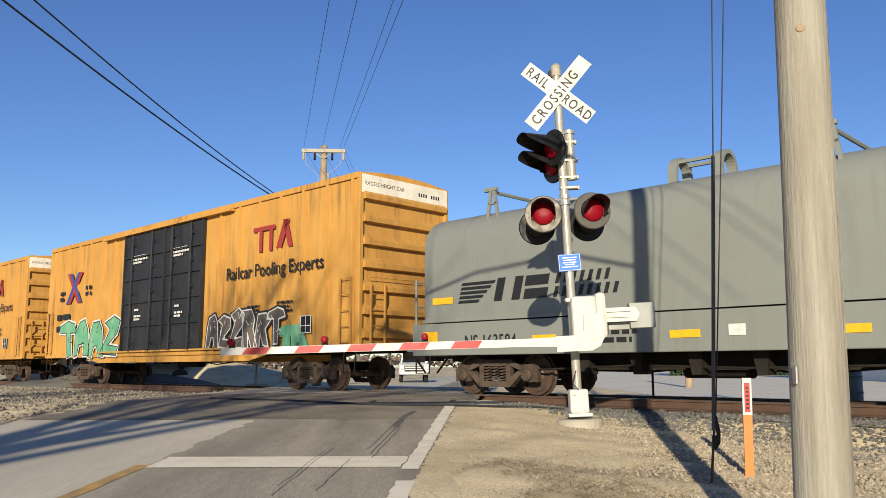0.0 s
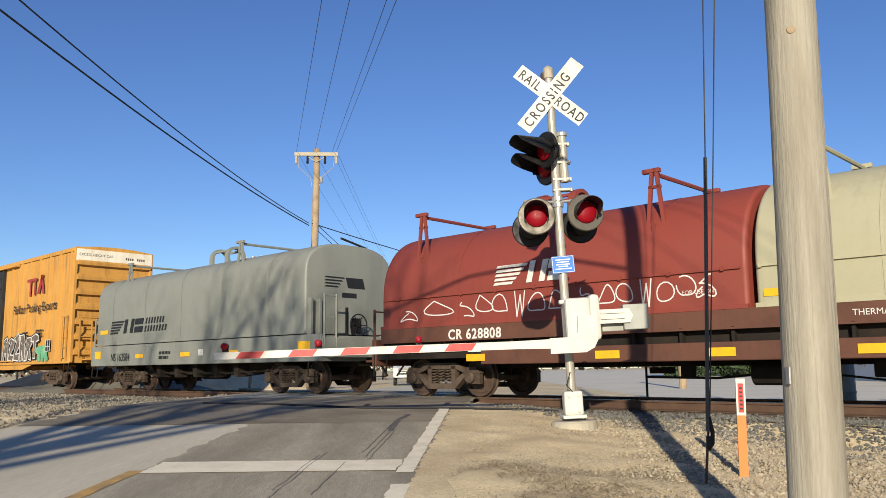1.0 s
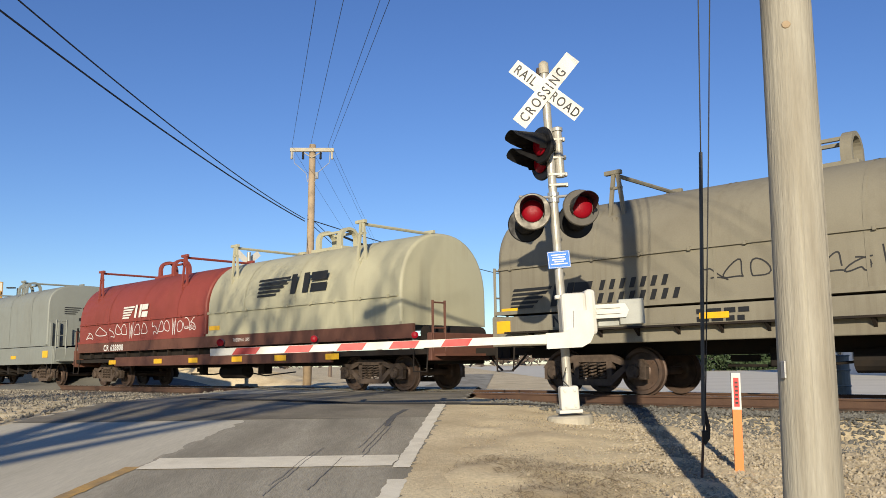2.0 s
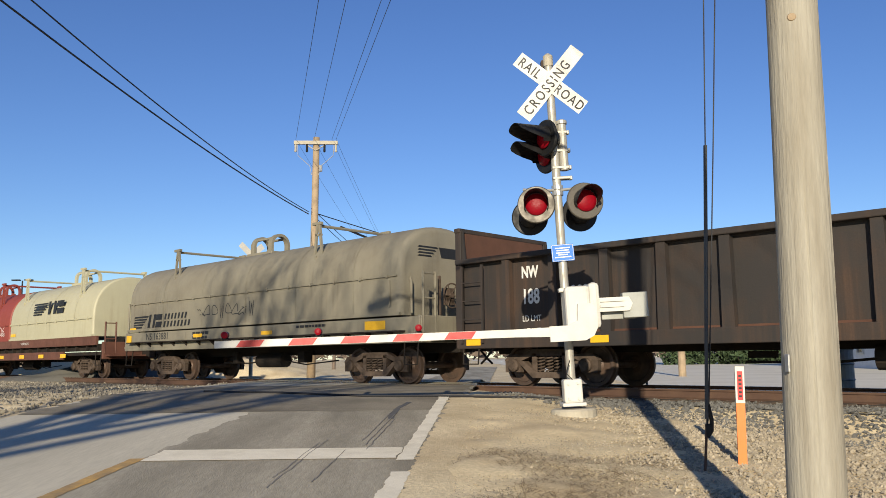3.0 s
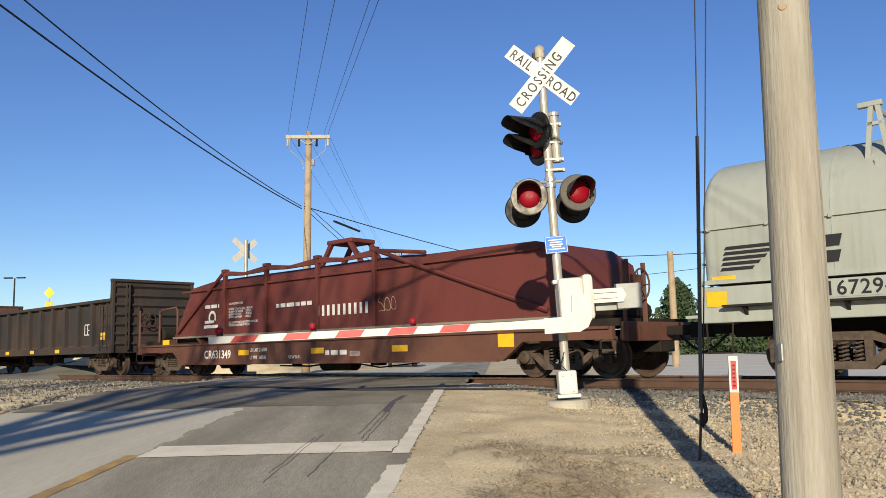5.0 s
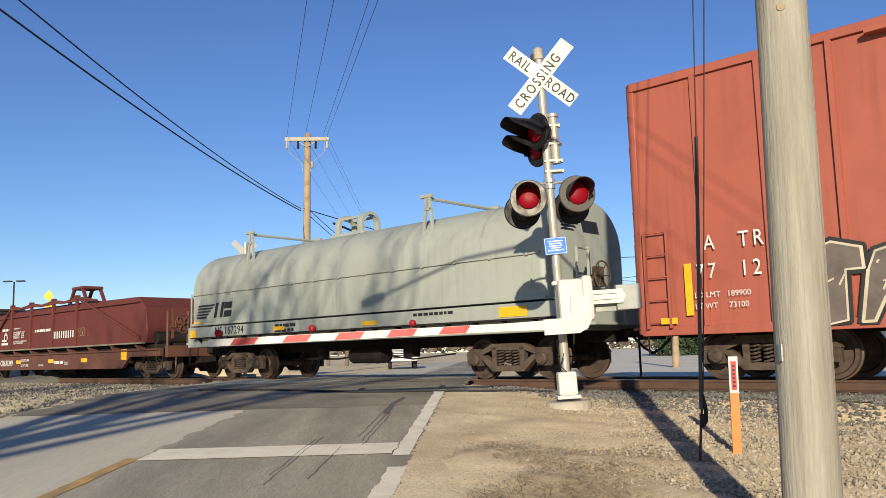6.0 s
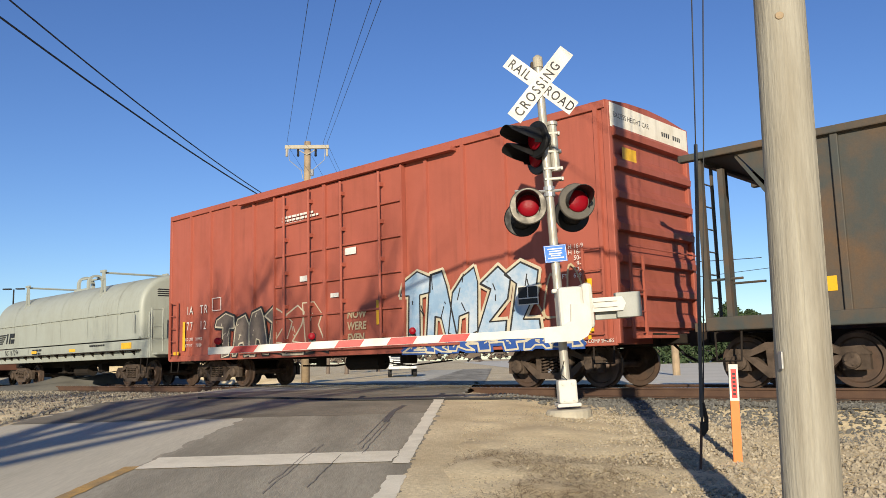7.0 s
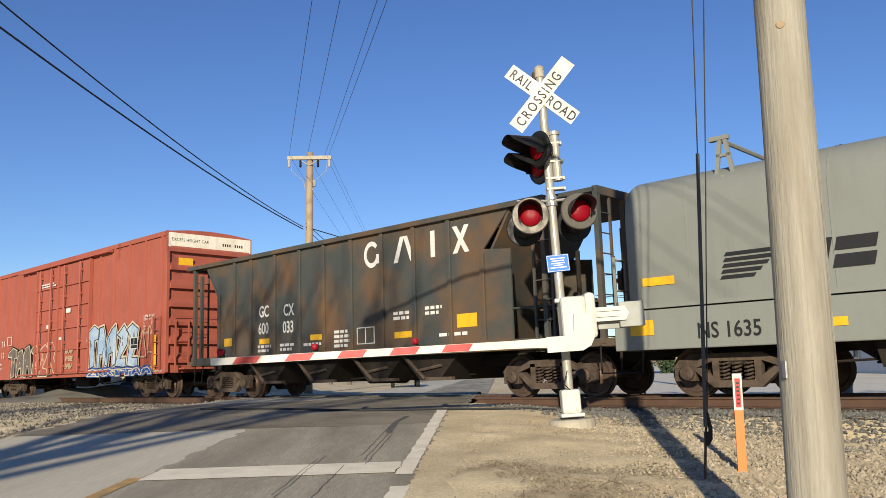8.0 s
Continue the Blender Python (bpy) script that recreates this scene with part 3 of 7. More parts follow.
# ---- wooden pole beside the road ----
def utility_pole_near():
    px, py = 2.153, 4.8
    m = thing("utility_pole", pose(px, py, -0.8, 0.4, 0.7, 0), "thick weathered wooden utility pole with cracks and a knot", "utility pole")
    bm = fresh()
    rings = []
    for i in range(60):
        z = i * 0.2
        ring = []
        for k in range(110):
            a = k * math.tau / 110
            r = 0.164 - 0.005 * z
            crack = noise.noise(Vector((math.cos(a) * 15, math.sin(a) * 15, z * 0.25)))
            r -= 0.012 * smooth_step(0.42, 0.5, crack) + 0.0015 * noise.noise(Vector((math.cos(a) * 20, math.sin(a) * 20, z * 0.8)))
            ring.append((r * math.cos(a) + 0.01 * math.sin(z * 0.5), r * math.sin(a), z))
        rings.append(ring)
    loft(bm, rings)
    part("pole", bm, POLE_WOOD, m, "grey-brown weathered pole", smooth=True)
    bm = fresh()
    box(bm, -0.154, -0.06, 1.33, 0.012, 0.05, 0.1, bevel=0.003)
    part("tag", bm, STEEL, m, "small metal tag")
    for zz, aa in ((3.38, -1.95),):
        bm = fresh()
        rr = 0.162 - 0.005 * zz
        lathe(bm, [(-0.01, 0.03), (0.004, 0.022), (0.006, 0.006)], (rr * math.cos(aa), rr * math.sin(aa), zz), (math.cos(aa), math.sin(aa), 0), 12)
        part("knot", bm, FAR_WOOD, m, "dark wood knot")
    # bracket lamp high above, whose shadow falls on the train
    bm = fresh()
    rod(bm, [(0, 0, 6.0), (-1.2, 0.5, 6.55), (-3.0, 1.2, 6.65), (-4.9, 2.0, 6.3)], 0.035, 8)
    part("lamp_arm", bm, STEEL, m)
    bm = fresh()
    box(bm, -5.15, 2.1, 6.25, 0.65, 0.32, 0.16, bevel=0.05)
    part("lamp_head", bm, STEEL, m)
    return m


utility_pole_near()


# ---- freight cars: local x points the way the train goes, y towards the road, z = 0 on the rail ----
SPEED = 16.05
HALF = 1.55                       # half a car's width
WHEEL_R = 0.42
CARS, WHEELSETS = [], []
ORANGE_PAINT = material("orange-yellow car paint", (0.62, 0.325, 0.07), 0.65, 0, (0.45, 0.225, 0.05), 0.6, 0.75, 0.15, 50, 0.06, 40, 0.95, (0.13, 0.07, 0.035))
BLACK_DOOR = material("black door paint", (0.018, 0.019, 0.022), 0.55, 0, (0.035, 0.035, 0.038), 1.5, 0.6, 0.15, 50, 0.06, 40, 0.4, (0.07, 0.06, 0.05))
GREY_PAINT = material("mid grey car paint", (0.235, 0.25, 0.225), 0.6, 0, (0.2, 0.21, 0.19), 0.8, 0.6, 0.12, 50, 0.06, 40, 0.35, (0.12, 0.115, 0.095))
PALE_GREY = material("pale grey-green car paint", (0.36, 0.385, 0.34), 0.6, 0, (0.3, 0.32, 0.28), 0.8, 0.6, 0.12, 50, 0.06, 40, 0.45, (0.17, 0.15, 0.11))
DUSTY_GREY = material("dusty olive grey car paint", (0.24, 0.22, 0.165), 0.75, 0, (0.18, 0.16, 0.12), 0.8, 0.7, 0.2, 50, 0.08, 40, 0.6, (0.1, 0.08, 0.055))
CREAM = material("cream hood paint", (0.44, 0.42, 0.29), 0.6, 0, (0.38, 0.36, 0.25), 0.8, 0.5, 0.12, 50, 0.06, 40, 0.35, (0.2, 0.15, 0.09))
SHIELD_RED = material("dark oxide red paint", (0.135, 0.03, 0.023), 0.75, 0, (0.1, 0.025, 0.02), 0.9, 0.7, 0.2, 50, 0.08, 40, 0.6, (0.08, 0.028, 0.02))
RED_HOOD = material("oxide red hood paint", (0.25, 0.05, 0.035), 0.65, 0, (0.2, 0.042, 0.032), 0.9, 0.6, 0.15, 50, 0.06, 40, 0.4, (0.12, 0.035, 0.025))
BROWN_FRAME = material("brown car frame paint", (0.135, 0.056, 0.036), 0.75, 0, (0.07, 0.03, 0.021), 1.2, 0.7, 0.2, 50, 0.08, 40, 0.5, (0.07, 0.04, 0.03))
GON_BLACK = material("rust-stained black paint", (0.03, 0.026, 0.024), 0.8, 0, (0.055, 0.035, 0.025), 1.0, 0.8, 0.25, 45, 0.1, 30, 0.7, (0.11, 0.06, 0.035))
GON_RUST = material("rusted interior steel", (0.11, 0.05, 0.03), 0.85, 0, (0.07, 0.035, 0.025), 1.5, 0.7, 0.3, 40, 0.15)
BOX_RED = material("faded red boxcar paint", (0.39, 0.105, 0.068), 0.65, 0, (0.3, 0.078, 0.05), 0.8, 0.6, 0.15, 50, 0.06, 40, 0.5, (0.17, 0.05, 0.03))
HOPPER = material("rust-blotched slate hopper paint", (0.058, 0.066, 0.062), 0.75, 0, (0.17, 0.088, 0.036), 0.8, 0.9, 0.2, 45, 0.1, 30, 0.4, (0.1, 0.05, 0.025))
CORNER_WHITE = material("white end panel paint", (0.88, 0.83, 0.7), 0.6, 0, (0.6, 0.52, 0.38), 1.5, 0.6, 0.15, 40, 0.05, 40, 0.4, (0.3, 0.2, 0.12))
LOGO_RED = material("dark red paint", (0.33, 0.04, 0.035), 0.6, bump=0)
LOGO_BLUE = material("blue paint", (0.05, 0.07, 0.3), 0.6, bump=0)
SPRAY_WHITE = material("white spray paint", (0.72, 0.72, 0.7), 0.7, 0, (0.55, 0.55, 0.53), 3, 0.5, bump=0)
SPRAY_BLACK = material("black spray paint", (0.02, 0.02, 0.022), 0.7, 0, (0.05, 0.05, 0.05), 3, 0.5, bump=0)
SPRAY_GREEN = material("green spray paint", (0.12, 0.38, 0.22), 0.7, 0, (0.3, 0.5, 0.3), 2, 0.6, bump=0)
SPRAY_BLUE = material("pale blue spray paint", (0.28, 0.42, 0.58), 0.7, 0, (0.6, 0.63, 0.66), 2.2, 0.8, bump=0)
SPRAY_DEEP = material("deep blue spray paint", (0.03, 0.09, 0.33), 0.7, bump=0)
SPRAY_GREY = material("grey-brown spray paint", (0.16, 0.13, 0.11), 0.7, 0, (0.08, 0.07, 0.06), 3, 0.7, bump=0)
SPRAY_CREAM = material("cream spray paint", (0.6, 0.54, 0.4), 0.7, 0, (0.3, 0.24, 0.16), 3, 0.5, bump=0)
SPRAY_TAN = material("tan spray paint", (0.5, 0.4, 0.25), 0.7, bump=0)
SHARED = {}


def shared(key, build, mat):
    if key not in SHARED:
        bm = build()
        me = bpy.data.meshes.new(key)
        bm.normal_update()
        bm.to_mesh(me)
        bm.free()
        me.materials.append(mat)
        SHARED[key] = me
    return SHARED[key]


def side_frame_bm():
    bm = fresh()
    put = lambda u, v, w: (u, w, v)
    # the upper bar, the lower bar and two struts leave openings between them
    slab(bm, [(-1.12, 0.5), (-1.0, 0.64), (-0.66, 0.62), (-0.42, 0.73), (0.42, 0.73), (0.66, 0.62), (1.0, 0.64), (1.12, 0.5), (0.7, 0.5), (0.42, 0.6), (-0.42, 0.6), (-0.7, 0.5)], -0.07, 0.07, put)
    slab(bm, [(-0.78, 0.5), (-0.62, 0.5), (-0.32, 0.29), (0.32, 0.29), (0.62, 0.5), (0.78, 0.5), (0.4, 0.17), (-0.4, 0.17)], -0.08, 0.08, put)
    for sx in (-1, 1):
        slab(bm, [(sx * 0.3, 0.25), (sx * 0.4, 0.25), (sx * 0.42, 0.66), (sx * 0.3, 0.66)], -0.07, 0.07, put)
        slab(bm, [(sx * 0.72, 0.28), (sx * 1.1, 0.28), (sx * 1.1, 0.55), (sx * 0.72, 0.55)], -0.05, 0.06, put)
        lathe(bm, [(-0.05, 0.13), (0.1, 0.13), (0.13, 0.1), (0.135, 0.03)], (sx * 0.86, 0.03, 0.42), (0, 1, 0), 14)
        for k in range(3):
            a = k * math.tau / 3
            lathe(bm, [(0, 0.018), (0.02, 0.018)], (sx * 0.86 + 0.07 * math.cos(a), 0.16, 0.42 + 0.07 * math.sin(a)), (0, 1, 0), 6)
    return bm


def spring_bm():
    bm = fresh()
    for x in (-0.2, 0.0, 0.2):
        rod(bm, [(x + 0.07 * math.cos(a), 0.05 + 0.07 * math.sin(a), 0.3 + 0.3 * a / (math.tau * 5)) for a in np.linspace(0, math.tau * 5, 41)], 0.014, 5)
    return bm


def wheelset_bm():
    bm = fresh()
    for sy in (-1, 1):
        o = (0, sy * 0.72, 0)
        lathe(bm, [(-0.045, 0.05), (-0.045, 0.14), (-0.015, 0.18), (-0.015, 0.33), (-0.06, 0.36), (-0.06, 0.447), (-0.03, 0.445), (-0.02, 0.42), (0.065, 0.412), (0.07, 0.35), (0.02, 0.325), (0.025, 0.17), (0.06, 0.13), (0.06, 0.05)], o, (0, sy, 0), 32)
        for k in range(4):
            a = k * math.tau / 4 + 0.3
            box(bm, 0.25 * math.cos(a), sy * 0.745, 0.25 * math.sin(a), 0.05, 0.012, 0.05)
    rod(bm, [(0, -1.05, 0), (0, 1.05, 0)], 0.075, 14)
    return bm


def truck(car, x):
    def bolster():
        bm = fresh()
        box(bm, 0, 0, 0.62, 0.36, 2.1, 0.24, bevel=0.03)
        rod(bm, [(0, 0, 0.6), (0, 0, 0.95)], 0.2, 14)
        for sx in (-0.5, 0.5):
            box(bm, sx, 0, 0.42, 0.08, 1.9, 0.1, bevel=0.01)
        return bm
    t = part("truck", shared("truck", bolster, UNDER), None, car, "four-wheel cast steel truck")
    t.matrix_basis = pose(x, 0, 0)
    for sy in (1, -1):
        f = part("side_frame", shared("side_frame", side_frame_bm, TRUCK), None, t, "rusty cast side frame")
        f.matrix_basis = pose(0, sy * 1.0, 0, 0, 0, 0 if sy > 0 else 180)
        f = part("spring_nest", shared("spring_nest", spring_bm, TRUCK), None, t)
        f.matrix_basis = pose(0, sy * 1.0, 0)
    for dx in (-0.86, 0.86):
        w = part("wheelset", shared("wheelset", wheelset_bm, WHEEL), None, t, "pair of steel wheels on an axle")
        w.matrix_basis = pose(dx, 0, WHEEL_R)
        WHEELSETS.append((w, dx))


def coupler(car, x, sgn):
    bm = fresh()
    box(bm, x + sgn * 0.35, 0, 0.86, 0.75, 0.16, 0.18, bevel=0.02)
    slab(bm, [(0.0, -0.16), (0.18, -0.16), (0.3, -0.05), (0.22, 0.02), (0.2, 0.16), (0.0, 0.14)], 0.72, 1.0, lambda u, v, w: (x + sgn * (0.62 + u), v * sgn, w))
    part("coupler", bm, UNDER, car, "dark steel knuckle coupler")
    bm = fresh()
    rod(bm, [(x, 0.35 * sgn, 0.8), (x + sgn * 0.3, 0.3 * sgn, 0.55), (x + sgn * 0.6, 0.1 * sgn, 0.45)], 0.025, 6)
    part("air_hose", bm, CABLE, car, "black air hose")


def ladder(car, x, y, z0, z1, w, mat, along="x"):
    bm = fresh()
    d = Vector((1, 0, 0)) if along == "x" else Vector((0, 1, 0))
    o = Vector((x, y, 0))
    for k in (-0.5, 0.5):
        p = o + d * (w * k)
        box(bm, p.x, p.y, (z0 + z1) / 2, 0.045, 0.045, z1 - z0)
    z = z0 + 0.1
    while z < z1:
        rod(bm, [o + d * (w * -0.5) + Vector((0, 0, z)), o + d * (w * 0.5) + Vector((0, 0, z))], 0.014, 5)
        z += 0.38
    part("ladder", bm, mat, car, "steel rung ladder")


def stirrup(car, x, mat):
    bm = fresh()
    rod(bm, [(x - 0.22, HALF - 0.05, 0.95), (x - 0.2, HALF - 0.02, 0.45), (x + 0.2, HALF - 0.02, 0.45), (x + 0.22, HALF - 0.05, 0.95)], 0.018, 6)
    part("sill_step", bm, mat, car, "bent steel step")


def brake_wheel(car, x, y, z, sgn, mat):
    bm = fresh()
    k = 24
    rod(bm, [(x + sgn * 0.12, y + 0.28 * math.cos(i * math.tau / k), z + 0.28 * math.sin(i * math.tau / k)) for i in range(k + 1)], 0.018, 6)
    for i in range(6):
        a = i * math.tau / 6
        rod(bm, [(x + sgn * 0.08, y, z), (x + sgn * 0.12, y + 0.28 * math.cos(a), z + 0.28 * math.sin(a))], 0.012, 5)
    lathe(bm, [(-0.12, 0.06), (0.12, 0.05)], (x, y, z), (1, 0, 0), 10)
    part("brake_wheel", bm, mat, car, "spoked hand brake wheel")
    bm = fresh()
    box(bm, x + sgn * 0.02, y, z - 0.02, 0.1, 0.3, 0.4, bevel=0.02)
    box(bm, x + sgn * 0.0, y + 0.3, z, 0.05, 0.06, 0.9)
    part("brake_gear", bm, mat, car)


def sheet_marks(car, spots, y, mat=YELLOW, name="reflector"):
    """Reflective patches: (x along the train, z, width, height)."""
    for x, z, w, h in spots:
        bm = fresh()
        plate(bm, x - w / 2, x + w / 2, z - h / 2, z + h / 2, y)
        part(name, bm, mat, car, "yellow reflective patch" if mat is YELLOW else "")


def bars(car, x, z, lines, size, y, mat, name="small_lettering", seed=0):
    """Small lettering too fine to read: broken bars, each line a share of the width."""
    rng = random.Random(seed + int(abs(x) * 100))
    bm = fresh()
    for i, w in enumerate(lines):
        u = 0.0
        while u < w:
            d = min(w - u, size * rng.uniform(1.2, 3.2))
            plate(bm, x - u - d, x - u, z - i * size * 1.6, z - i * size * 1.6 + size, y, t=0.003)
            u += d + size * 0.6
    tagged(part(name, bm, mat, car, "lines of small stencilled writing"), kind="stuff")


FORMS = (
    ((-0.5, -1), (-0.24, -1), (-0.12, -0.35), (0.12, -0.35), (0.22, -1), (0.52, -0.95), (0.36, 0.55), (0.16, 1.05), (-0.2, 0.9), (-0.4, 0.3)),
    ((-0.16, -1), (0.2, -0.92), (0.22, 0.35), (0.55, 0.42), (0.5, 0.85), (0.05, 1.02), (-0.5, 0.82), (-0.56, 0.4), (-0.18, 0.36)),
    ((-0.45, -0.95), (-0.16, -1), (-0.1, -0.2), (0.2, -0.9), (0.55, -1), (0.26, 0.0), (0.5, 0.5), (0.2, 1.0), (-0.4, 0.92)),
    ((-0.5, -0.9), (0.45, -1), (0.52, -0.5), (-0.05, -0.45), (0.42, 0.15), (0.5, 0.75), (0.1, 1.06), (-0.46, 0.7), (-0.1, 0.4)),
)


def graffiti(car, x0, x1, z0, z1, y, fill, edge, n, seed, drop=None, fat=1.0):
    """A row of sprayed unreadable letter-like forms: a cloud behind, filled shapes, thin outlines and inner strokes."""
    rng = random.Random(seed)
    w = (x0 - x1) / n
    bms = [fresh(), fresh(), fresh()]

    def line(bm, a, b, th, dd):
        dx, dz = b[0] - a[0], b[1] - a[1]
        ln_ = math.hypot(dx, dz) or 1
        dx, dz = dx / ln_ * th, dz / ln_ * th
        pts = [(a[0] - dx * 0.5 - dz, a[1] - dz * 0.5 + dx), (a[0] - dx * 0.5 + dz, a[1] - dz * 0.5 - dx), (b[0] + dx * 0.5 + dz, b[1] + dz * 0.5 - dx), (b[0] + dx * 0.5 - dz, b[1] + dz * 0.5 + dx)]
        bm.faces.new([bm.verts.new((px, dd, min(z1 + 0.12, max(z0 - 0.04, pz)))) for px, pz in pts])

    for i in range(n):
        cx, cz = x0 - w * (i + 0.5), (z0 + z1) / 2 + rng.uniform(-0.05, 0.05) * (z1 - z0)
        hh, lean = (z1 - z0) * rng.uniform(0.44, 0.52), rng.uniform(-0.12, 0.12)
        form = [(cx - w * 1.08 * (u + rng.uniform(-0.07, 0.07) + lean * v), cz + hh * (v + rng.uniform(-0.07, 0.07))) for u, v in FORMS[(seed + i * 3 + i // 2) % 4]]
        form = [(px, max(z0 - 0.03, pz)) for px, pz in form]
        d0 = y + 0.002 + 0.0003 * (i % 2)
        bms[2].faces.new([bm_v for bm_v in [bms[2].verts.new((px, d0 + 0.003, pz)) for px, pz in form]])
        for a, b in zip(form, form[1:] + form[:1]):
            line(bms[0], a, b, 0.075 * fat, d0 + 0.0001 * rng.random())
            line(bms[1], a, b, rng.uniform(0.014, 0.024) * fat, d0 + 0.006 + 0.0002 * rng.random())
        for k in range(3):
            a = (cx + w * rng.uniform(-0.3, 0.3), cz + hh * rng.uniform(-0.2, 0.7))
            line(bms[1], a, (a[0] + w * rng.uniform(-0.15, 0.15), a[1] + hh * rng.uniform(-0.4, 0.4)), 0.014 * fat, d0 + 0.0065)
    for bm, mat, nm in zip(bms, (drop or edge, edge, fill), ("graffiti_shadow", "graffiti_outline", "graffiti_fill")):
        tagged(part(nm, bm, mat, car, "sprayed graffiti lettering"), kind="stuff")


def scribble(car, x0, x1, z0, z1, y, mat, n, seed, r=0.012):
    """Thin sprayed tags that cannot be read: looping strokes, sign by sign."""
    rng = random.Random(seed)
    w = (x0 - x1) / n
    hh = (z1 - z0) / 2
    bm = fresh()
    for i in range(n):
        cx, cz = x0 - w * (i + 0.5), (z0 + z1) / 2 + hh * rng.uniform(-0.15, 0.15)
        ph, turns, lean = rng.uniform(0, math.tau), rng.uniform(0.8, 1.5), rng.uniform(-0.25, 0.25)
        f2, k2 = rng.choice((1, 2, 2, 3)), rng.uniform(0.25, 0.6)
        pts = []
        for j in range(23):
            a = ph + math.tau * turns * j / 22
            u = 0.36 * math.sin(a) + 0.2 * k2 * math.sin(f2 * a + ph)
            v = 0.62 * math.cos(a * (1.0 if i % 3 else 0.5)) + 0.38 * k2 * math.cos(2 * a)
            pts.append((cx - w * 1.15 * (u + lean * v), cz + hh * v * 1.1))
        if i % 4 == 3:
            pts = [(cx + w * 0.2, z1), (cx + w * 0.1, z0), (cx - w * 0.1, z1 - hh * 0.3), (cx - w * 0.2, z0), (cx - w * 0.35, z1)]
        for k, (a, b) in enumerate(zip(pts, pts[1:])):
            dx, dz = b[0] - a[0], b[1] - a[1]
            ln_ = math.hypot(dx, dz) or 1
            ox, oz, ex, ez = -dz / ln_ * r, dx / ln_ * r, dx / ln_ * r * 0.6, dz / ln_ * r * 0.6
            d = y + 0.003 + 0.0001 * (k % 7)
            bm.faces.new([bm.verts.new((u, d, v)) for u, v in ((a[0] + ox - ex, a[1] + oz - ez), (a[0] - ox - ex, a[1] - oz - ez), (b[0] - ox + ex, b[1] - oz + ez), (b[0] + ox + ex, b[1] + oz + ez))])
    tagged(part("graffiti_tag", bm, mat, car, "thin sprayed tag"), kind="stuff")


def stroke_row(car, x, z, n, pitch, h, y, mat, slant=0.0, name="name_shape"):
    """A painted name as a row of plain upright bars; x is where the row begins."""
    for k in range(n):
        bm = fresh()
        a, w = x - k * pitch, pitch * 0.74
        plate(bm, a - w * 0.6, a, z, z + h, y, slant)
        part(name, bm, mat, car)


def speed_stripes(car, x, z, w, h, y, mat, block=0.0, word=0.0):
    """A line emblem: slanted stripes, then bold slanted shapes and two rows of small shapes in place of a name."""
    n = 5
    for i in range(n):
        bm = fresh()
        zz = z + h * (n - 1 - i) / n
        plate(bm, x - w * (1 - 0.11 * i), x - 0.05 * (n - 1 - i) * h, zz, zz + h / n * 0.62, y, -0.04)
        part("emblem_stripe", bm, mat, car)
    if block:
        a, b = x - w + 0.02, block * 0.5
        bm = fresh()
        plate(bm, a - b * 0.3, a, z, z + h, y, -0.12)
        plate(bm, a - b * 0.98, a - b * 0.68, z, z + h, y, -0.12)
        part("emblem_block", bm, mat, car)
        bm = fresh()
        c = a - b * 1.12
        for v, u0, u1 in ((0.0, 0.0, 0.84), (0.56, 0.06, 0.9)):
            plate(bm, c - b * u1, c - b * u0, z + h * v, z + h * (v + 0.42), y, -0.05)
        part("emblem_block", bm, mat, car)
    if word:
        a = x - w - block - 0.16
        stroke_row(car, a, z + h * 0.56, 7, word * 0.85 / 7, h * 0.42, y, mat, -0.06)
        stroke_row(car, a + 0.05, z, 8, word / 8, h * 0.42, y, mat, -0.06)


def slack(c):
    """How far a car hangs back through the stretched couplings, towards the rear of the train."""
    return float(np.interp(c, [-125, -112, -95, -79, -62, -44, -28, -10, 0], [-2.0, -2.0, -1.75, -1.6, -1.12, -0.87, -0.82, -0.3, 0]))


def car_base(name, front, rear, label, trucks, sill=0.9, category="freight car"):
    c = (front + rear) / 2
    p = on_track(c + slack(c))
    car = thing(name, pose(p.x, p.y, 0, 0, 0, TRACK_TURN), label, category, "cars of the train")
    CARS.append((car, c + slack(c)))
    L = front - rear
    for x in trucks:
        truck(car, x)
    coupler(car, L / 2, 1)
    coupler(car, -L / 2, -1)
    bm = fresh()
    box(bm, 0, 0, sill - 0.02, L - 0.1, 0.55, 0.26, bevel=0.02)
    part("centre_sill", bm, UNDER, car, "dark centre sill")
    bm = fresh()
    rod(bm, [(-0.7, 0.55, sill - 0.28), (0.5, 0.55, sill - 0.28)], 0.2, 14)
    rod(bm, [(0.5, 0.5, sill - 0.3), (1.2, 0.5, sill - 0.36), (2.6, 0.45, sill - 0.34)], 0.025, 6)
    rod(bm, [(-0.7, 0.5, sill - 0.3), (-1.6, 0.55, sill - 0.4), (-2.8, 0.4, sill - 0.3)], 0.02, 6)
    box(bm, -1.5, 0.5, sill - 0.2, 0.3, 0.3, 0.3, bevel=0.03)
    box(bm, 1.7, 0.55, sill - 0.2, 0.22, 0.2, 0.34, bevel=0.03)
    box(bm, 2.4, 0.2, sill - 0.22, 0.5, 0.06, 0.12)
    part("brake_gear", bm, UNDER, car, "brake reservoir, valve and rods")
    for x in (L / 2 - 0.35, -L / 2 + 0.35):
        stirrup(car, x, UNDER)
    return car, c, L


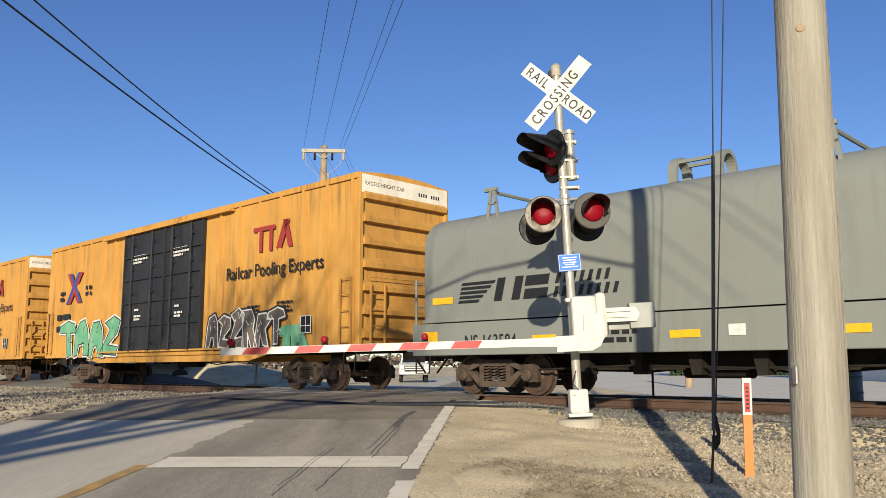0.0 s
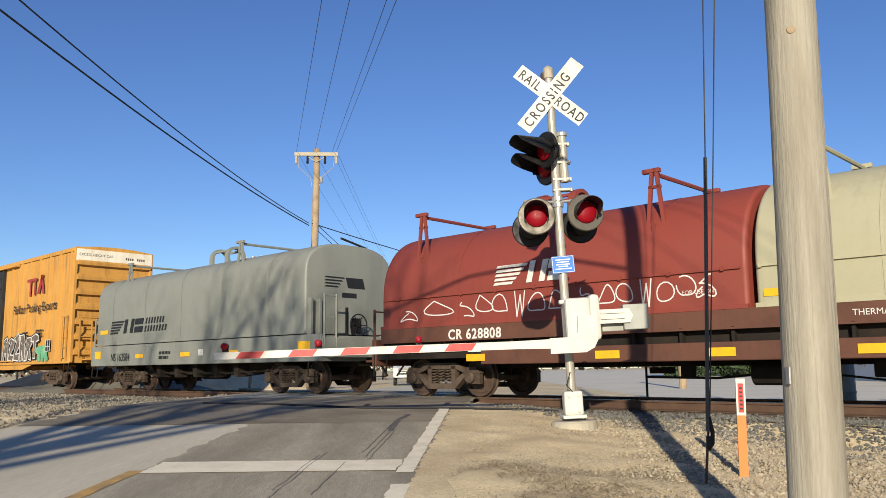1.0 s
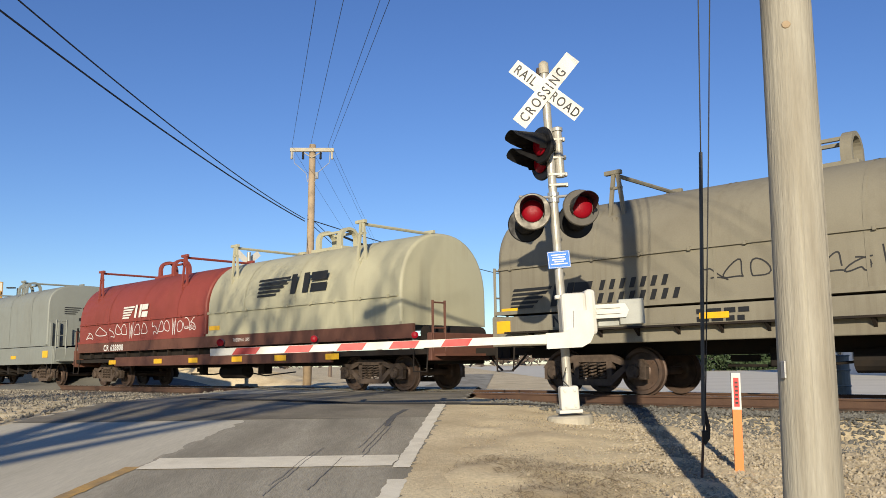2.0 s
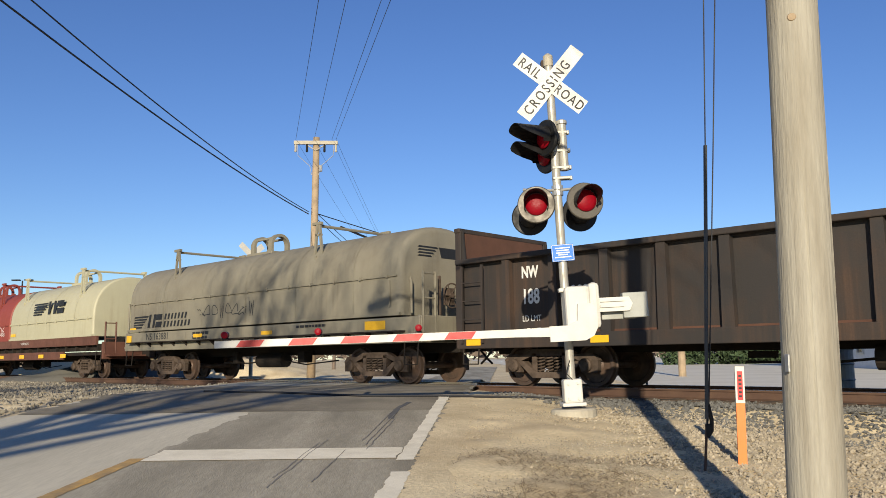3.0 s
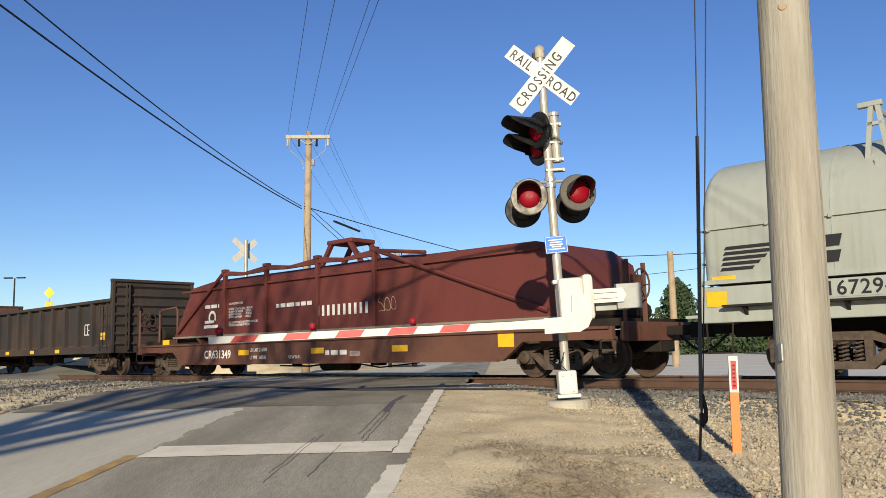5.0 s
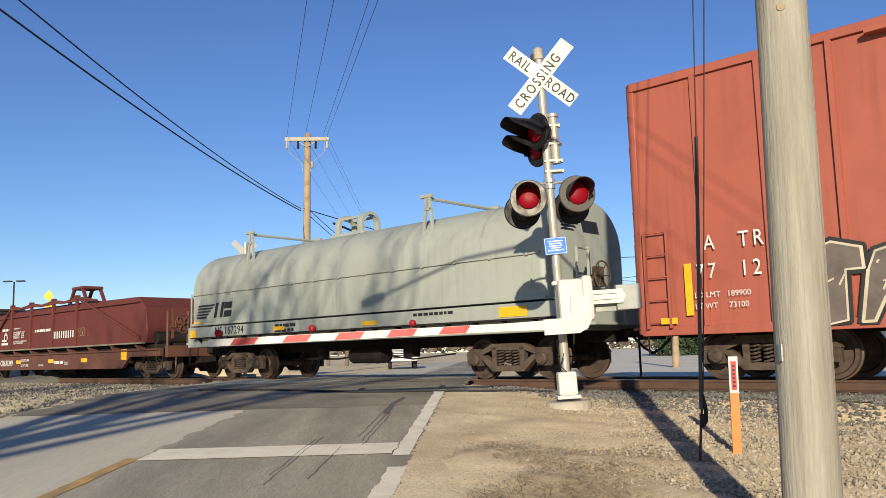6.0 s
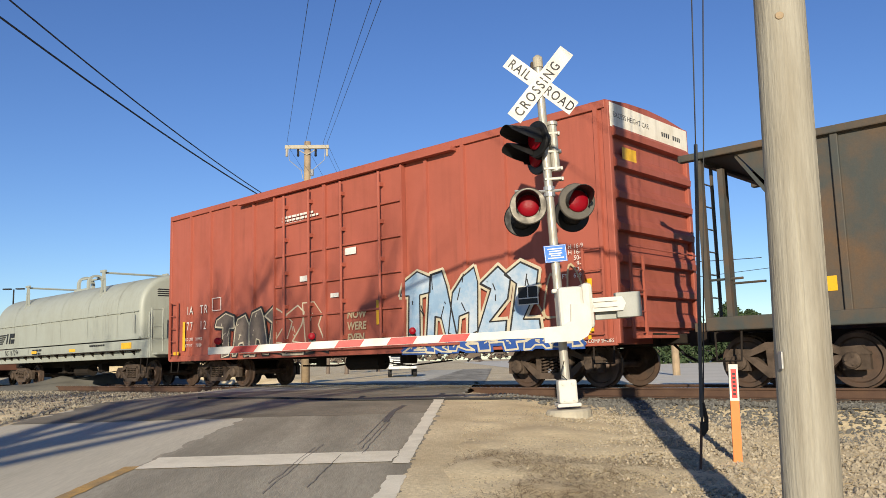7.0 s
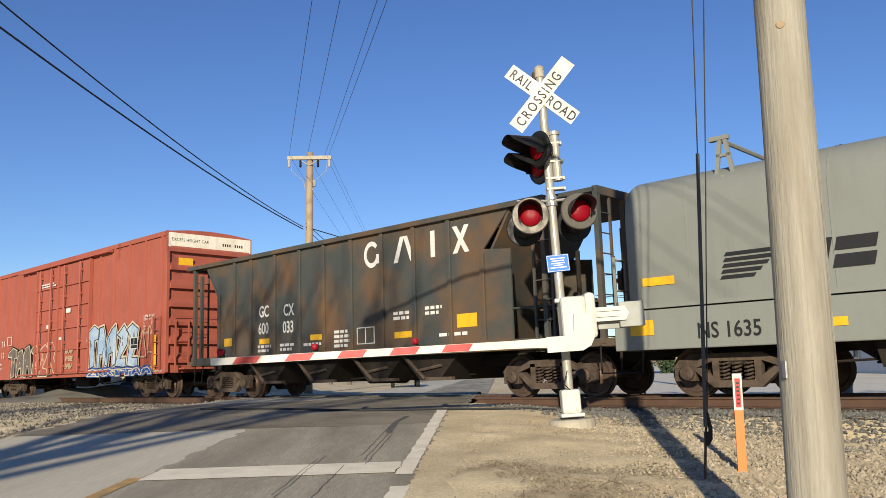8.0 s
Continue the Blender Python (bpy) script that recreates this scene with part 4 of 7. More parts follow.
def boxcar(front, rear, label, paint, trucks, z0, z1, rib, doors, door_mat, end_panel=True, fish=0.0):
    car, c, L = car_base("boxcar", front, rear, label, trucks, z0 + 0.1, "boxcar")
    y = HALF
    bm = fresh()
    box(bm, 0, 0, (z0 + z1) / 2, L - 0.12, 2 * y - 0.06, z1 - z0)
    part("body_shell", bm, paint, car, "flat steel side sheets")
    # roof
    bm = fresh()
    prof = [(-y, z1 - 0.06), (y, z1 - 0.06), (y + 0.02, z1 + 0.0), (y * 0.5, z1 + 0.09), (0, z1 + 0.12), (-y * 0.5, z1 + 0.09), (-y - 0.02, z1)]
    slab(bm, prof, -L / 2 + 0.03, L / 2 - 0.03, lambda u, v, w: (w, u, v))
    x = -L / 2 + 0.5
    while x < L / 2:
        box(bm, x, 0, z1 + 0.075, 0.06, 2 * y - 0.5, 0.06)
        x += 1.1
    part("roof", bm, paint, car, "low ribbed steel roof")
    # side posts, one by one
    def post():
        b = fresh()
        slab(b, [(-0.05, -0.03), (-0.04, 0.035), (0.04, 0.035), (0.05, -0.03)], 0, z1 - z0 - 0.22, lambda u, v, w: (u, v, w))
        return b
    key = f"side_post {z0} {z1} {paint.name}"
    x = -L / 2 + 0.25
    xs = []
    while x < L / 2 - 0.15:
        if not any(a - 0.12 < x + c < b + 0.12 for b, a, *_ in doors):
            xs.append(x)
        x += rib
    for x in xs:
        for sy in (1, -1):
            o = part("side_post", shared(key, post, paint), None, car)
            o.matrix_basis = pose(x, sy * (y - 0.005), z0 + 0.12, 0, 0, 0 if sy > 0 else 180)
    # sills and chords
    for sy in (1, -1):
        bm = fresh()
        box(bm, 0, sy * (y - 0.02), z0 + 0.06, L - 0.1, 0.06, 0.16, bevel=0.012)
        if fish:
            slab(bm, [(-fish, z0), (fish, z0), (fish - 1.2, z0 - 0.22), (-fish + 1.2, z0 - 0.22)], sy * (y - 0.05), sy * (y - 0.09), lambda u, v, w: (u, w, v))
        part("side_sill", bm, paint, car)
        bm = fresh()
        box(bm, 0, sy * (y + 0.0), z1 - 0.08, L - 0.08, 0.05, 0.14, bevel=0.012)
        part("top_chord", bm, paint, car)
    # ends
    for sgn in (1, -1):
        bm = fresh()
        nrib = 7
        for i in range(nrib):
            bm = fresh()
            zz = z0 + 0.35 + i * (z1 - z0 - 0.95) / (nrib - 1)
            slab(bm, [(0, zz - 0.07), (0.15, zz - 0.05), (0.16, zz + 0.06), (0, zz + 0.24)], -y + 0.12, y - 0.12, lambda u, v, w: (sgn * (L / 2 - 0.07 + u), w, v))
            part("end_corrugation", bm, paint, car, "pressed steel end rib")
        for sy in (-1, 1):
            bm = fresh()
            box(bm, sgn * (L / 2 - 0.05), sy * (y - 0.06), (z0 + z1) / 2, 0.14, 0.12, z1 - z0 - 0.02, bevel=0.015)
            part("corner_post", bm, paint, car)
        bm = fresh()
        box(bm, sgn * (L / 2 - 0.0), 0, z1 - 0.27, 0.05, 2 * y - 0.1, 0.46)
        e = part("end_panel", bm, CORNER_WHITE, car, "white end panel under the roof")
        if sgn < 0:
            writing("EXCESS HEIGHT CAR", 0.14, Matrix(((0, 0, -1, -L / 2 - 0.028), (-1, 0, 0, 1.4), (0, 1, 0, z1 - 0.3), (0, 0, 0, 1))), LETTER, e)
        bm = fresh()
        u = 0.2
        for w in ((0.5, 0.4, 0.3) if sgn > 0 else ()):
            slab(bm, [(1.35 - u, z1 - 0.3), (1.35 - u - w, z1 - 0.3), (1.35 - u - w, z1 - 0.26), (1.35 - u, z1 - 0.26)], 0.026, 0.03, lambda a, b, d: (sgn * (L / 2 + d), a, b))
            u += w + 0.09
        for u0_, u1_ in ((-0.42, -0.78), (-0.88, -1.3)):
            for k in range(int((u0_ - u1_) / 0.085)):
                a_ = u0_ - k * 0.085
                slab(bm, [(a_, z1 - 0.34), (a_ - 0.045, z1 - 0.34), (a_ - 0.045, z1 - 0.25), (a_, z1 - 0.25)], 0.026, 0.03, lambda a, b, d: (sgn * (L / 2 + d), a, b))
        tagged(part("end_panel_bars", bm, LETTER, e), kind="stuff")
        ladder(car, sgn * (L / 2 - 0.42), y + 0.07, z0 + 0.1, z0 + 1.75, 0.42, paint)
        ladder(car, sgn * (L / 2 + 0.14), y - 0.5, z0 + 0.1, z0 + 1.6, 0.45, paint, "y")
        bm = fresh()
        rod(bm, [(sgn * (L / 2 + 0.12), -y + 0.2, z0 + 1.75), (sgn * (L / 2 + 0.12), y - 0.2, z0 + 1.75)], 0.016, 6)
        part("end_rail", bm, paint, car, "end grab rail")
        bm = fresh()
        box(bm, sgn * (L / 2 + 0.2), 0, z0 + 0.12, 0.36, 2.2, 0.05)
        part("crossover_step", bm, paint, car, "crossover step board")
    # doors
    for b, a, *spec in doors:
        x0, x1 = a - c, b - c
        bm = fresh()
        box(bm, (x0 + x1) / 2, y + 0.01, (z0 + z1) / 2 - 0.04, x1 - x0, 0.06, z1 - z0 - 0.42, bevel=0.012)
        d = part("door", bm, door_mat, car, "sliding steel door with bars and latch rods")
        for xx in (x0, x1):
            bm = fresh()
            box(bm, xx, y + 0.04, (z0 + z1) / 2 - 0.04, 0.06, 0.12, z1 - z0 - 0.4)
            part("door_stile", bm, door_mat, d)
        nseg = 5
        for i in range(1, nseg):
            bm = fresh()
            zz = z0 + 0.2 + i * (z1 - z0 - 0.45) / nseg
            box(bm, (x0 + x1) / 2, y + 0.065, zz, x1 - x0 - 0.1, 0.07, 0.05, bevel=0.008)
            part("door_rib", bm, door_mat, d)
        for u in (0.25, 0.75):
            bm = fresh()
            xx = x0 + (x1 - x0) * u
            rod(bm, [(xx, y + 0.15, z0 + 0.15), (xx, y + 0.15, z1 - 0.3)], 0.035, 8)
            for i in range(5):
                box(bm, xx, y + 0.09, z0 + 0.4 + i * (z1 - z0 - 1.0) / 4, 0.12, 0.14, 0.09)
            part("latch_rod", bm, door_mat, d, "upright door latch rod")
    bm = fresh()
    lo, hi = min(a for _, a, *_ in doors) - c - 1.6, max(b for b, *_ in doors) - c + 1.6
    box(bm, (lo + hi) / 2, y + 0.08, z1 - 0.2, hi - lo, 0.16, 0.07)
    part("door_track", bm, paint, car, "upper door guide rail")
    bm = fresh()
    box(bm, (lo + hi) / 2, y + 0.05, z0 + 0.14, hi - lo, 0.1, 0.05)
    part("door_track", bm, paint, car, "lower door guide rail")
    return car, c, L


def orange_boxcar(front, rear, decorated=True):
    car, c, L = boxcar(front, rear, "orange-yellow boxcar with black doors, white end panel and graffiti", ORANGE_PAINT, (6.9, -6.9), 0.98, 5.3, 1.0,
                       ((24.38 + front - 33.95, 22.05 + front - 33.95), (27.2 + front - 33.95, 24.45 + front - 33.95)), BLACK_DOOR, fish=6.0)
    X = lambda s: s - 33.95 + front - c
    y = HALF + 0.033
    writing("Railcar Pooling Experts", 0.5, side_text(X(20.75), 3.06, y + 0.004), LETTER, car, stretch=0.97, bold=0.006)
    # red emblem: a bar with uprights and two slanted blocks
    for a, b, z0, z1, sl in ((19.4, 18.35, 4.3, 4.42, 0), (19.1, 18.95, 3.72, 4.3, 0), (18.62, 18.47, 3.72, 4.3, 0), (18.3, 18.05, 3.75, 4.5, -0.35), (17.75, 17.55, 3.75, 4.5, 0.25)):
        bm = fresh()
        plate(bm, X(b), X(a), z0, z1, y, sl)
        part("emblem_bar", bm, LOGO_RED, car)
    for k, (u, w, sl, mat) in enumerate(((0.5, 0.2, -1.0, LOGO_RED), (-0.5, 0.2, 1.0, LOGO_RED), (0.62, 0.1, -0.98, LOGO_BLUE), (-0.62, 0.1, 0.98, LOGO_BLUE))):
        bm = fresh()
        plate(bm, X(31.4) + u - w, X(31.4) + u + w, 3.0, 4.15, y + 0.001 * k + (0.003 if mat is LOGO_BLUE else 0), sl)
        part("emblem_slash", bm, mat, car)
    bars(car, X(32.7), 3.35, (0.5, 0.4), 0.14, y, LETTER)
    bars(car, X(30.4), 3.45, (0.5, 0.5), 0.14, y, LETTER)
    bars(car, X(32.9), 2.4, (1.3,), 0.22, y, LETTER)
    bars(car, X(32.9), 1.95, (1.9,), 0.22, y, LETTER)
    bars(car, X(19.6), 2.2, (0.6, 0.6, 0.5, 0.6), 0.07, y, LETTER)
    bars(car, X(18.2), 2.25, (0.7, 0.6, 0.7), 0.07, y, LETTER)
    for x in (26.6, 23.9):
        bars(car, X(x), 4.25, (0.95, 1.1, 0.7), 0.065, y + 0.055, WHITE_LETTER)
    for x in (26.3, 23.6):
        bars(car, X(x), 2.45, (0.3, 0.0, 0.5, 0.4), 0.065, y + 0.055, WHITE_LETTER)
    bm = fresh()
    plate(bm, X(16.7), X(17.12), 1.45, 1.88, y)
    part("data_panel", bm, LETTER, car, "black data panel with white edges")
    bm = fresh()
    for a, b, z0, z1 in ((17.13, 16.69, 1.44, 1.46), (17.13, 16.69, 1.87, 1.89), (17.14, 17.11, 1.44, 1.89), (16.71, 16.68, 1.44, 1.89), (16.92, 16.9, 1.44, 1.89), (17.12, 16.7, 1.62, 1.64)):
        plate(bm, X(b), X(a), z0, z1, y + 0.004)
    part("data_panel_lines", bm, WHITE_LETTER, car)
    if decorated:
        graffiti(car, X(21.7), X(17.9), 1.1, 2.15, y, SPRAY_GREY, SPRAY_WHITE, 6, 4, SPRAY_BLACK)
        graffiti(car, X(18.0), X(17.0), 1.1, 1.6, y, SPRAY_GREEN, SPRAY_GREEN, 2, 5)
        graffiti(car, X(32.3), X(27.5), 0.95, 2.35, y, SPRAY_GREEN, SPRAY_BLACK, 4, 9, SPRAY_WHITE)
    return car


def hood_ring(x, w, z0, zb, z1, inset=0.0, n=24, ex=0.75):
    """A hood's cross section: upright sides to zb, then a rounded crown to z1."""
    pts = [(x, w - inset, z0), (x, w - inset, zb)]
    for k in range(1, n):
        a = math.pi * k / n
        pts.append((x, (w - inset) * math.copysign(abs(math.cos(a)) ** ex, math.cos(a)), zb + (z1 - inset - zb) * math.sin(a) ** ex))
    pts += [(x, -w + inset, zb), (x, -w + inset, z0)]
    return pts


def hood(car, x0, x1, z0, zb, z1, mat, label, seam=None, lifts=(), loops=(), soft=0.08, width=1.45, ex=0.75):
    """A curved coil hood between x0 (trailing) and x1 (leading), with seam flange, lifting gear and hoops."""
    bm = fresh()
    rings = []
    for k in range(7):
        a = math.pi / 2 * k / 6
        rings.append(hood_ring(x0 + soft * (1 - math.cos(a)), width, z0, zb, z1, soft * (1 - math.sin(a)), ex=ex))
    for k in range(6, -1, -1):
        a = math.pi / 2 * k / 6
        rings.append(hood_ring(x1 - soft * (1 - math.cos(a)), width, z0, zb, z1, soft * (1 - math.sin(a)), ex=ex))
    loft(bm, rings)
    h = part("hood", bm, mat, car, label, smooth=True)
    mod = h.modifiers.new("edges", "EDGE_SPLIT")
    mod.split_angle = radians(40)
    # seams across and lengthways
    x = x0 + 1.6
    while x < x1 - 1.0:
        bm = fresh()
        ring = hood_ring(x, width + 0.008, z0, zb, z1 + 0.008, ex=ex)
        ring2 = hood_ring(x + 0.05, width + 0.008, z0, zb, z1 + 0.008, ex=ex)
        rs = [[bm.verts.new(p) for p in r] for r in (ring, ring2)]
        for k in range(len(ring) - 1):
            bm.faces.new((rs[0][k], rs[0][k + 1], rs[1][k + 1], rs[1][k]))
        part("seam_strap", bm, mat, h)
        x += 2.3
    if seam:
        bm = fresh()
        yy = width + 0.015
        box(bm, (x0 + x1) / 2, yy, seam, x1 - x0 - 0.2, 0.05, 0.035)
        x = x0 + 0.4
        while x < x1:
            box(bm, x, yy + 0.01, seam, 0.05, 0.06, 0.07)
            x += 0.95
        part("seam_flange", bm, mat, h, "bolted side seam")
    bm = fresh()
    box(bm, (x0 + x1) / 2, width + 0.01, z0 + 0.03, x1 - x0, 0.06, 0.07)
    part("lower_rim", bm, mat, h)
    for x in lifts:
        bm = fresh()
        crown = lambda yy: zb + (z1 - zb) * max(0.0, 1 - (abs(yy) / width) ** (2 / ex)) ** (ex / 2)
        y, zt = width * 0.8, z1 + 0.34
        zl = crown(y)
        for sy in (1, -1):
            for sx in (-0.17, 0.17):
                slab(bm, [(x + sx - 0.035, zl - 0.25), (x + sx + 0.035, zl - 0.25), (x + sx * 0.25 + 0.035, zt), (x + sx * 0.25 - 0.035, zt)], sy * (y + 0.01), sy * (y + 0.06), lambda u, v, w: (u, w, v))
            box(bm, x, sy * (y + 0.03), zt - 0.28, 0.24, 0.06, 0.05)
            box(bm, x + 0.06, sy * (y + 0.02), zt + 0.02, 0.34, 0.1, 0.08, bevel=0.01)
        rod(bm, [(x, y, zt - 0.04), (x, -y, zt - 0.04)], 0.04, 6)
        slab(bm, [(x - 0.05, zl - 0.55), (x + 0.05, zl - 0.55), (x + 0.03, zl - 0.1), (x - 0.03, zl - 0.1)], y + 0.05, y + 0.15, lambda u, v, w: (u, w, v))
        part("lifting_bracket", bm, mat, h, "triangular steel lifting bracket")
    for x in loops:
        for dx in (-0.45, 0.45):
            bm = fresh()
            aa = [float(v) for v in np.linspace(0, math.pi, 13)]
            out = [(0.33, z1)] + [(0.33 * math.cos(v), z1 + 0.26 + 0.33 * math.sin(v)) for v in aa] + [(-0.33, z1)]
            inn = [(0.25, z1)] + [(0.25 * math.cos(v), z1 + 0.26 + 0.25 * math.sin(v)) for v in aa] + [(-0.25, z1)]
            rs = [[bm.verts.new((x + dx + e, u, v)) for u, v in ln_] for e, ln_ in ((-0.09, out), (0.09, out), (0.09, inn), (-0.09, inn))]
            for q, w in zip(rs, rs[1:] + rs[:1]):
                for i in range(len(out) - 1):
                    bm.faces.new((q[i], q[i + 1], w[i + 1], w[i]))
            part("lifting_hoop", bm, mat, h, "arched lifting hoop")
        bm = fresh()
        box(bm, x, 0, z1 + 0.0, 1.3, 0.8, 0.1, bevel=0.02)
        for sy in (1, -1):
            box(bm, x, sy * 0.2, z1 + 0.46, 0.8, 0.07, 0.06)
        part("hoop_base", bm, mat, h, "hoop base and lengthwise bars")
    return h


def coil_frame(car, L, z_bot, z_top, mat, walkway=None, inset=0.0, reach=None):
    """Side sills, end platforms and end posts of a coil car."""
    y = HALF - inset
    for sy in (1, -1):
        bm = fresh()
        box(bm, 0, sy * (y - 0.06), (z_bot + z_top) / 2, 2 * reach if reach else L - 0.1, 0.1, z_top - z_bot, bevel=0.02)
        part("side_sill", bm, mat, car, "deep painted side sill")
    bm = fresh()
    box(bm, 0, 0, z_top - 0.1, L - 0.2, 2 * y - 0.2, 0.12)
    part("deck", bm, UNDER if reach else mat, car)
    for sgn in (1, -1):
        bm = fresh()
        box(bm, sgn * (L / 2 - 0.1), 0, z_bot + 0.3, 0.14, 2 * y - 0.1, 0.6, bevel=0.02)
        box(bm, sgn * (L / 2 + 0.1), 0, z_bot + 0.12, 0.36, 2 * y - 0.3, 0.05)
        part("end_sill", bm, mat, car, "end sill and step board")
        for yy in (y - 0.12, y - 0.5, -y + 0.12):
            bm = fresh()
            rod(bm, [(sgn * (L / 2 - 0.05), yy, z_bot + 0.2), (sgn * (L / 2 - 0.05), yy, z_top + 1.0)], 0.03, 6)
            part("hand_rail", bm, mat, car, "end grab rail post")
        bm = fresh()
        rod(bm, [(sgn * (L / 2 - 0.05), y - 0.12, z_top + 0.95), (sgn * (L / 2 - 0.05), y - 0.5, z_top + 0.95)], 0.02, 6)
        part("rung", bm, mat, car)
        bm = fresh()
        rod(bm, [(sgn * (L / 2 - 0.05), y - 0.12, z_top + 0.4), (sgn * (L / 2 - 0.05), y - 0.5, z_top + 0.4)], 0.02, 6)
        part("rung", bm, mat, car)
    if walkway:
        za, zb = walkway
        bm = fresh()
        box(bm, 0, y + 0.02, zb, L - 1.0, 0.3, 0.035)
        x = -L / 2 + 0.9
        while x < L / 2 - 0.6:
            slab(bm, [(y - 0.1, za), (y + 0.16, zb), (y - 0.1, zb)], x, x + 0.05, lambda u, v, w: (w, u, v))
            x += 0.75
        part("walkway", bm, UNDER, car, "narrow steel side walkway on brackets")


def drop_frame(car, half):
    """The trough bottom that hangs between the trucks, with rods and brackets along it."""
    bm = fresh()
    slab(bm, [(-half, 0.86), (-half + 0.5, 0.52), (half - 0.5, 0.52), (half, 0.86)], -0.85, 0.85, lambda u, v, w: (u, w, v))
    part("drop_frame", bm, UNDER, car, "dark trough bottom between the trucks")
    for k in range(5):
        bm = fresh()
        x = (k - 2) * half * 0.38
        slab(bm, [(x - 0.12, 0.82), (x - 0.08, 0.44), (x + 0.08, 0.44), (x + 0.16, 0.82)], 0.86, 1.2, lambda u, v, w: (u, w, v))
        part("bracket", bm, UNDER, car)
    bm = fresh()
    rod(bm, [(-half - 0.8, 1.1, 0.6), (-half * 0.3, 1.15, 0.55), (half * 0.4, 1.12, 0.6), (half + 0.6, 1.0, 0.52)], 0.022, 6)
    part("brake_rod", bm, UNDER, car)


def grey_coil_car(front, rear, label, number, back=0.0):
    car, c, L = car_base("coil_car", front, rear, label, ((front - rear) / 2 - 2.0, -(front - rear) / 2 + 2.0), 0.85, "coil car")
    coil_frame(car, L, 0.82, 1.5, GREY_PAINT)
    drop_frame(car, L / 2 - 3.6)
    x1, x0 = L / 2 - 0.35, -L / 2 + 0.74
    hood(car, x0, x1, 1.53, 2.95, 3.93, GREY_PAINT, "grey rounded coil hood", lifts=(-2.4, 4.4), loops=(0.3,), soft=0.06, width=1.5, ex=0.66)
    y = 1.515
    speed_stripes(car, x1 - 1.05 - back, 1.9, 1.0, 0.46, y, LETTER, 1.35, 1.5)
    sheet_marks(car, ((x1 - 0.6, 1.98, 0.6, 0.14),), y)
    sheet_marks(car, ((L / 2 - 0.6, 1.2, 0.45, 0.26), (2.9, 1.12, 0.55, 0.13), (0.0, 1.12, 0.55, 0.13), (-2.6, 1.12, 0.55, 0.13), (-L / 2 + 0.7, 1.2, 0.5, 0.26)), HALF)
    writing("NS " + number, 0.36, side_text(L / 2 - 1.6, 0.98, HALF + 0.003), LETTER, car, stretch=0.85, bold=0.004)
    bars(car, 1.6, 1.15, (0.7, 0.6), 0.09, HALF, LETTER)
    sheet_marks(car, ((-0.9, 1.16, 0.28, 0.18),), HALF, WHITE_LETTER, "data_panel")
    # hood end emblem
    bm = fresh()
    for i in range(4):
        slab(bm, [(0.9, 3.0 - i * 0.08), (0.2 + 0.07 * i, 3.0 - i * 0.08), (0.25 + 0.07 * i, 3.04 - i * 0.08), (0.85, 3.04 - i * 0.08)], 0.002, 0.006, lambda u, v, w: (x0 - w, u, v))
    slab(bm, [(0.1, 2.76), (-0.5, 2.76), (-0.42, 3.04), (0.18, 3.04)], 0.002, 0.006, lambda u, v, w: (x0 - w, u, v))
    slab(bm, [(0.3, 2.5), (-0.2, 2.5), (-0.2, 2.63), (0.3, 2.63)], 0.002, 0.006, lambda u, v, w: (x0 - w, u, v))
    part("end_emblem", bm, LETTER, car)
    brake_wheel(car, -L / 2 + 0.3, 0.2, 1.75, -1, BLACK)
    bm = fresh()
    for yy in (1.38, 1.1):
        box(bm, -L / 2 + 0.68, yy, 1.95, 0.14, 0.1, 0.95, bevel=0.02)
    part("hood_guide", bm, GREY_PAINT, car, "upright hood guide posts")
    return car


grey_label = "grey coil car with a rounded steel hood and black line emblem"
orange_boxcar(33.95 + 21.6, 14.9 + 21.6, False)
orange_boxcar(33.95, 14.9)
grey_coil_car(13.1, 0.0, grey_label, "163584")


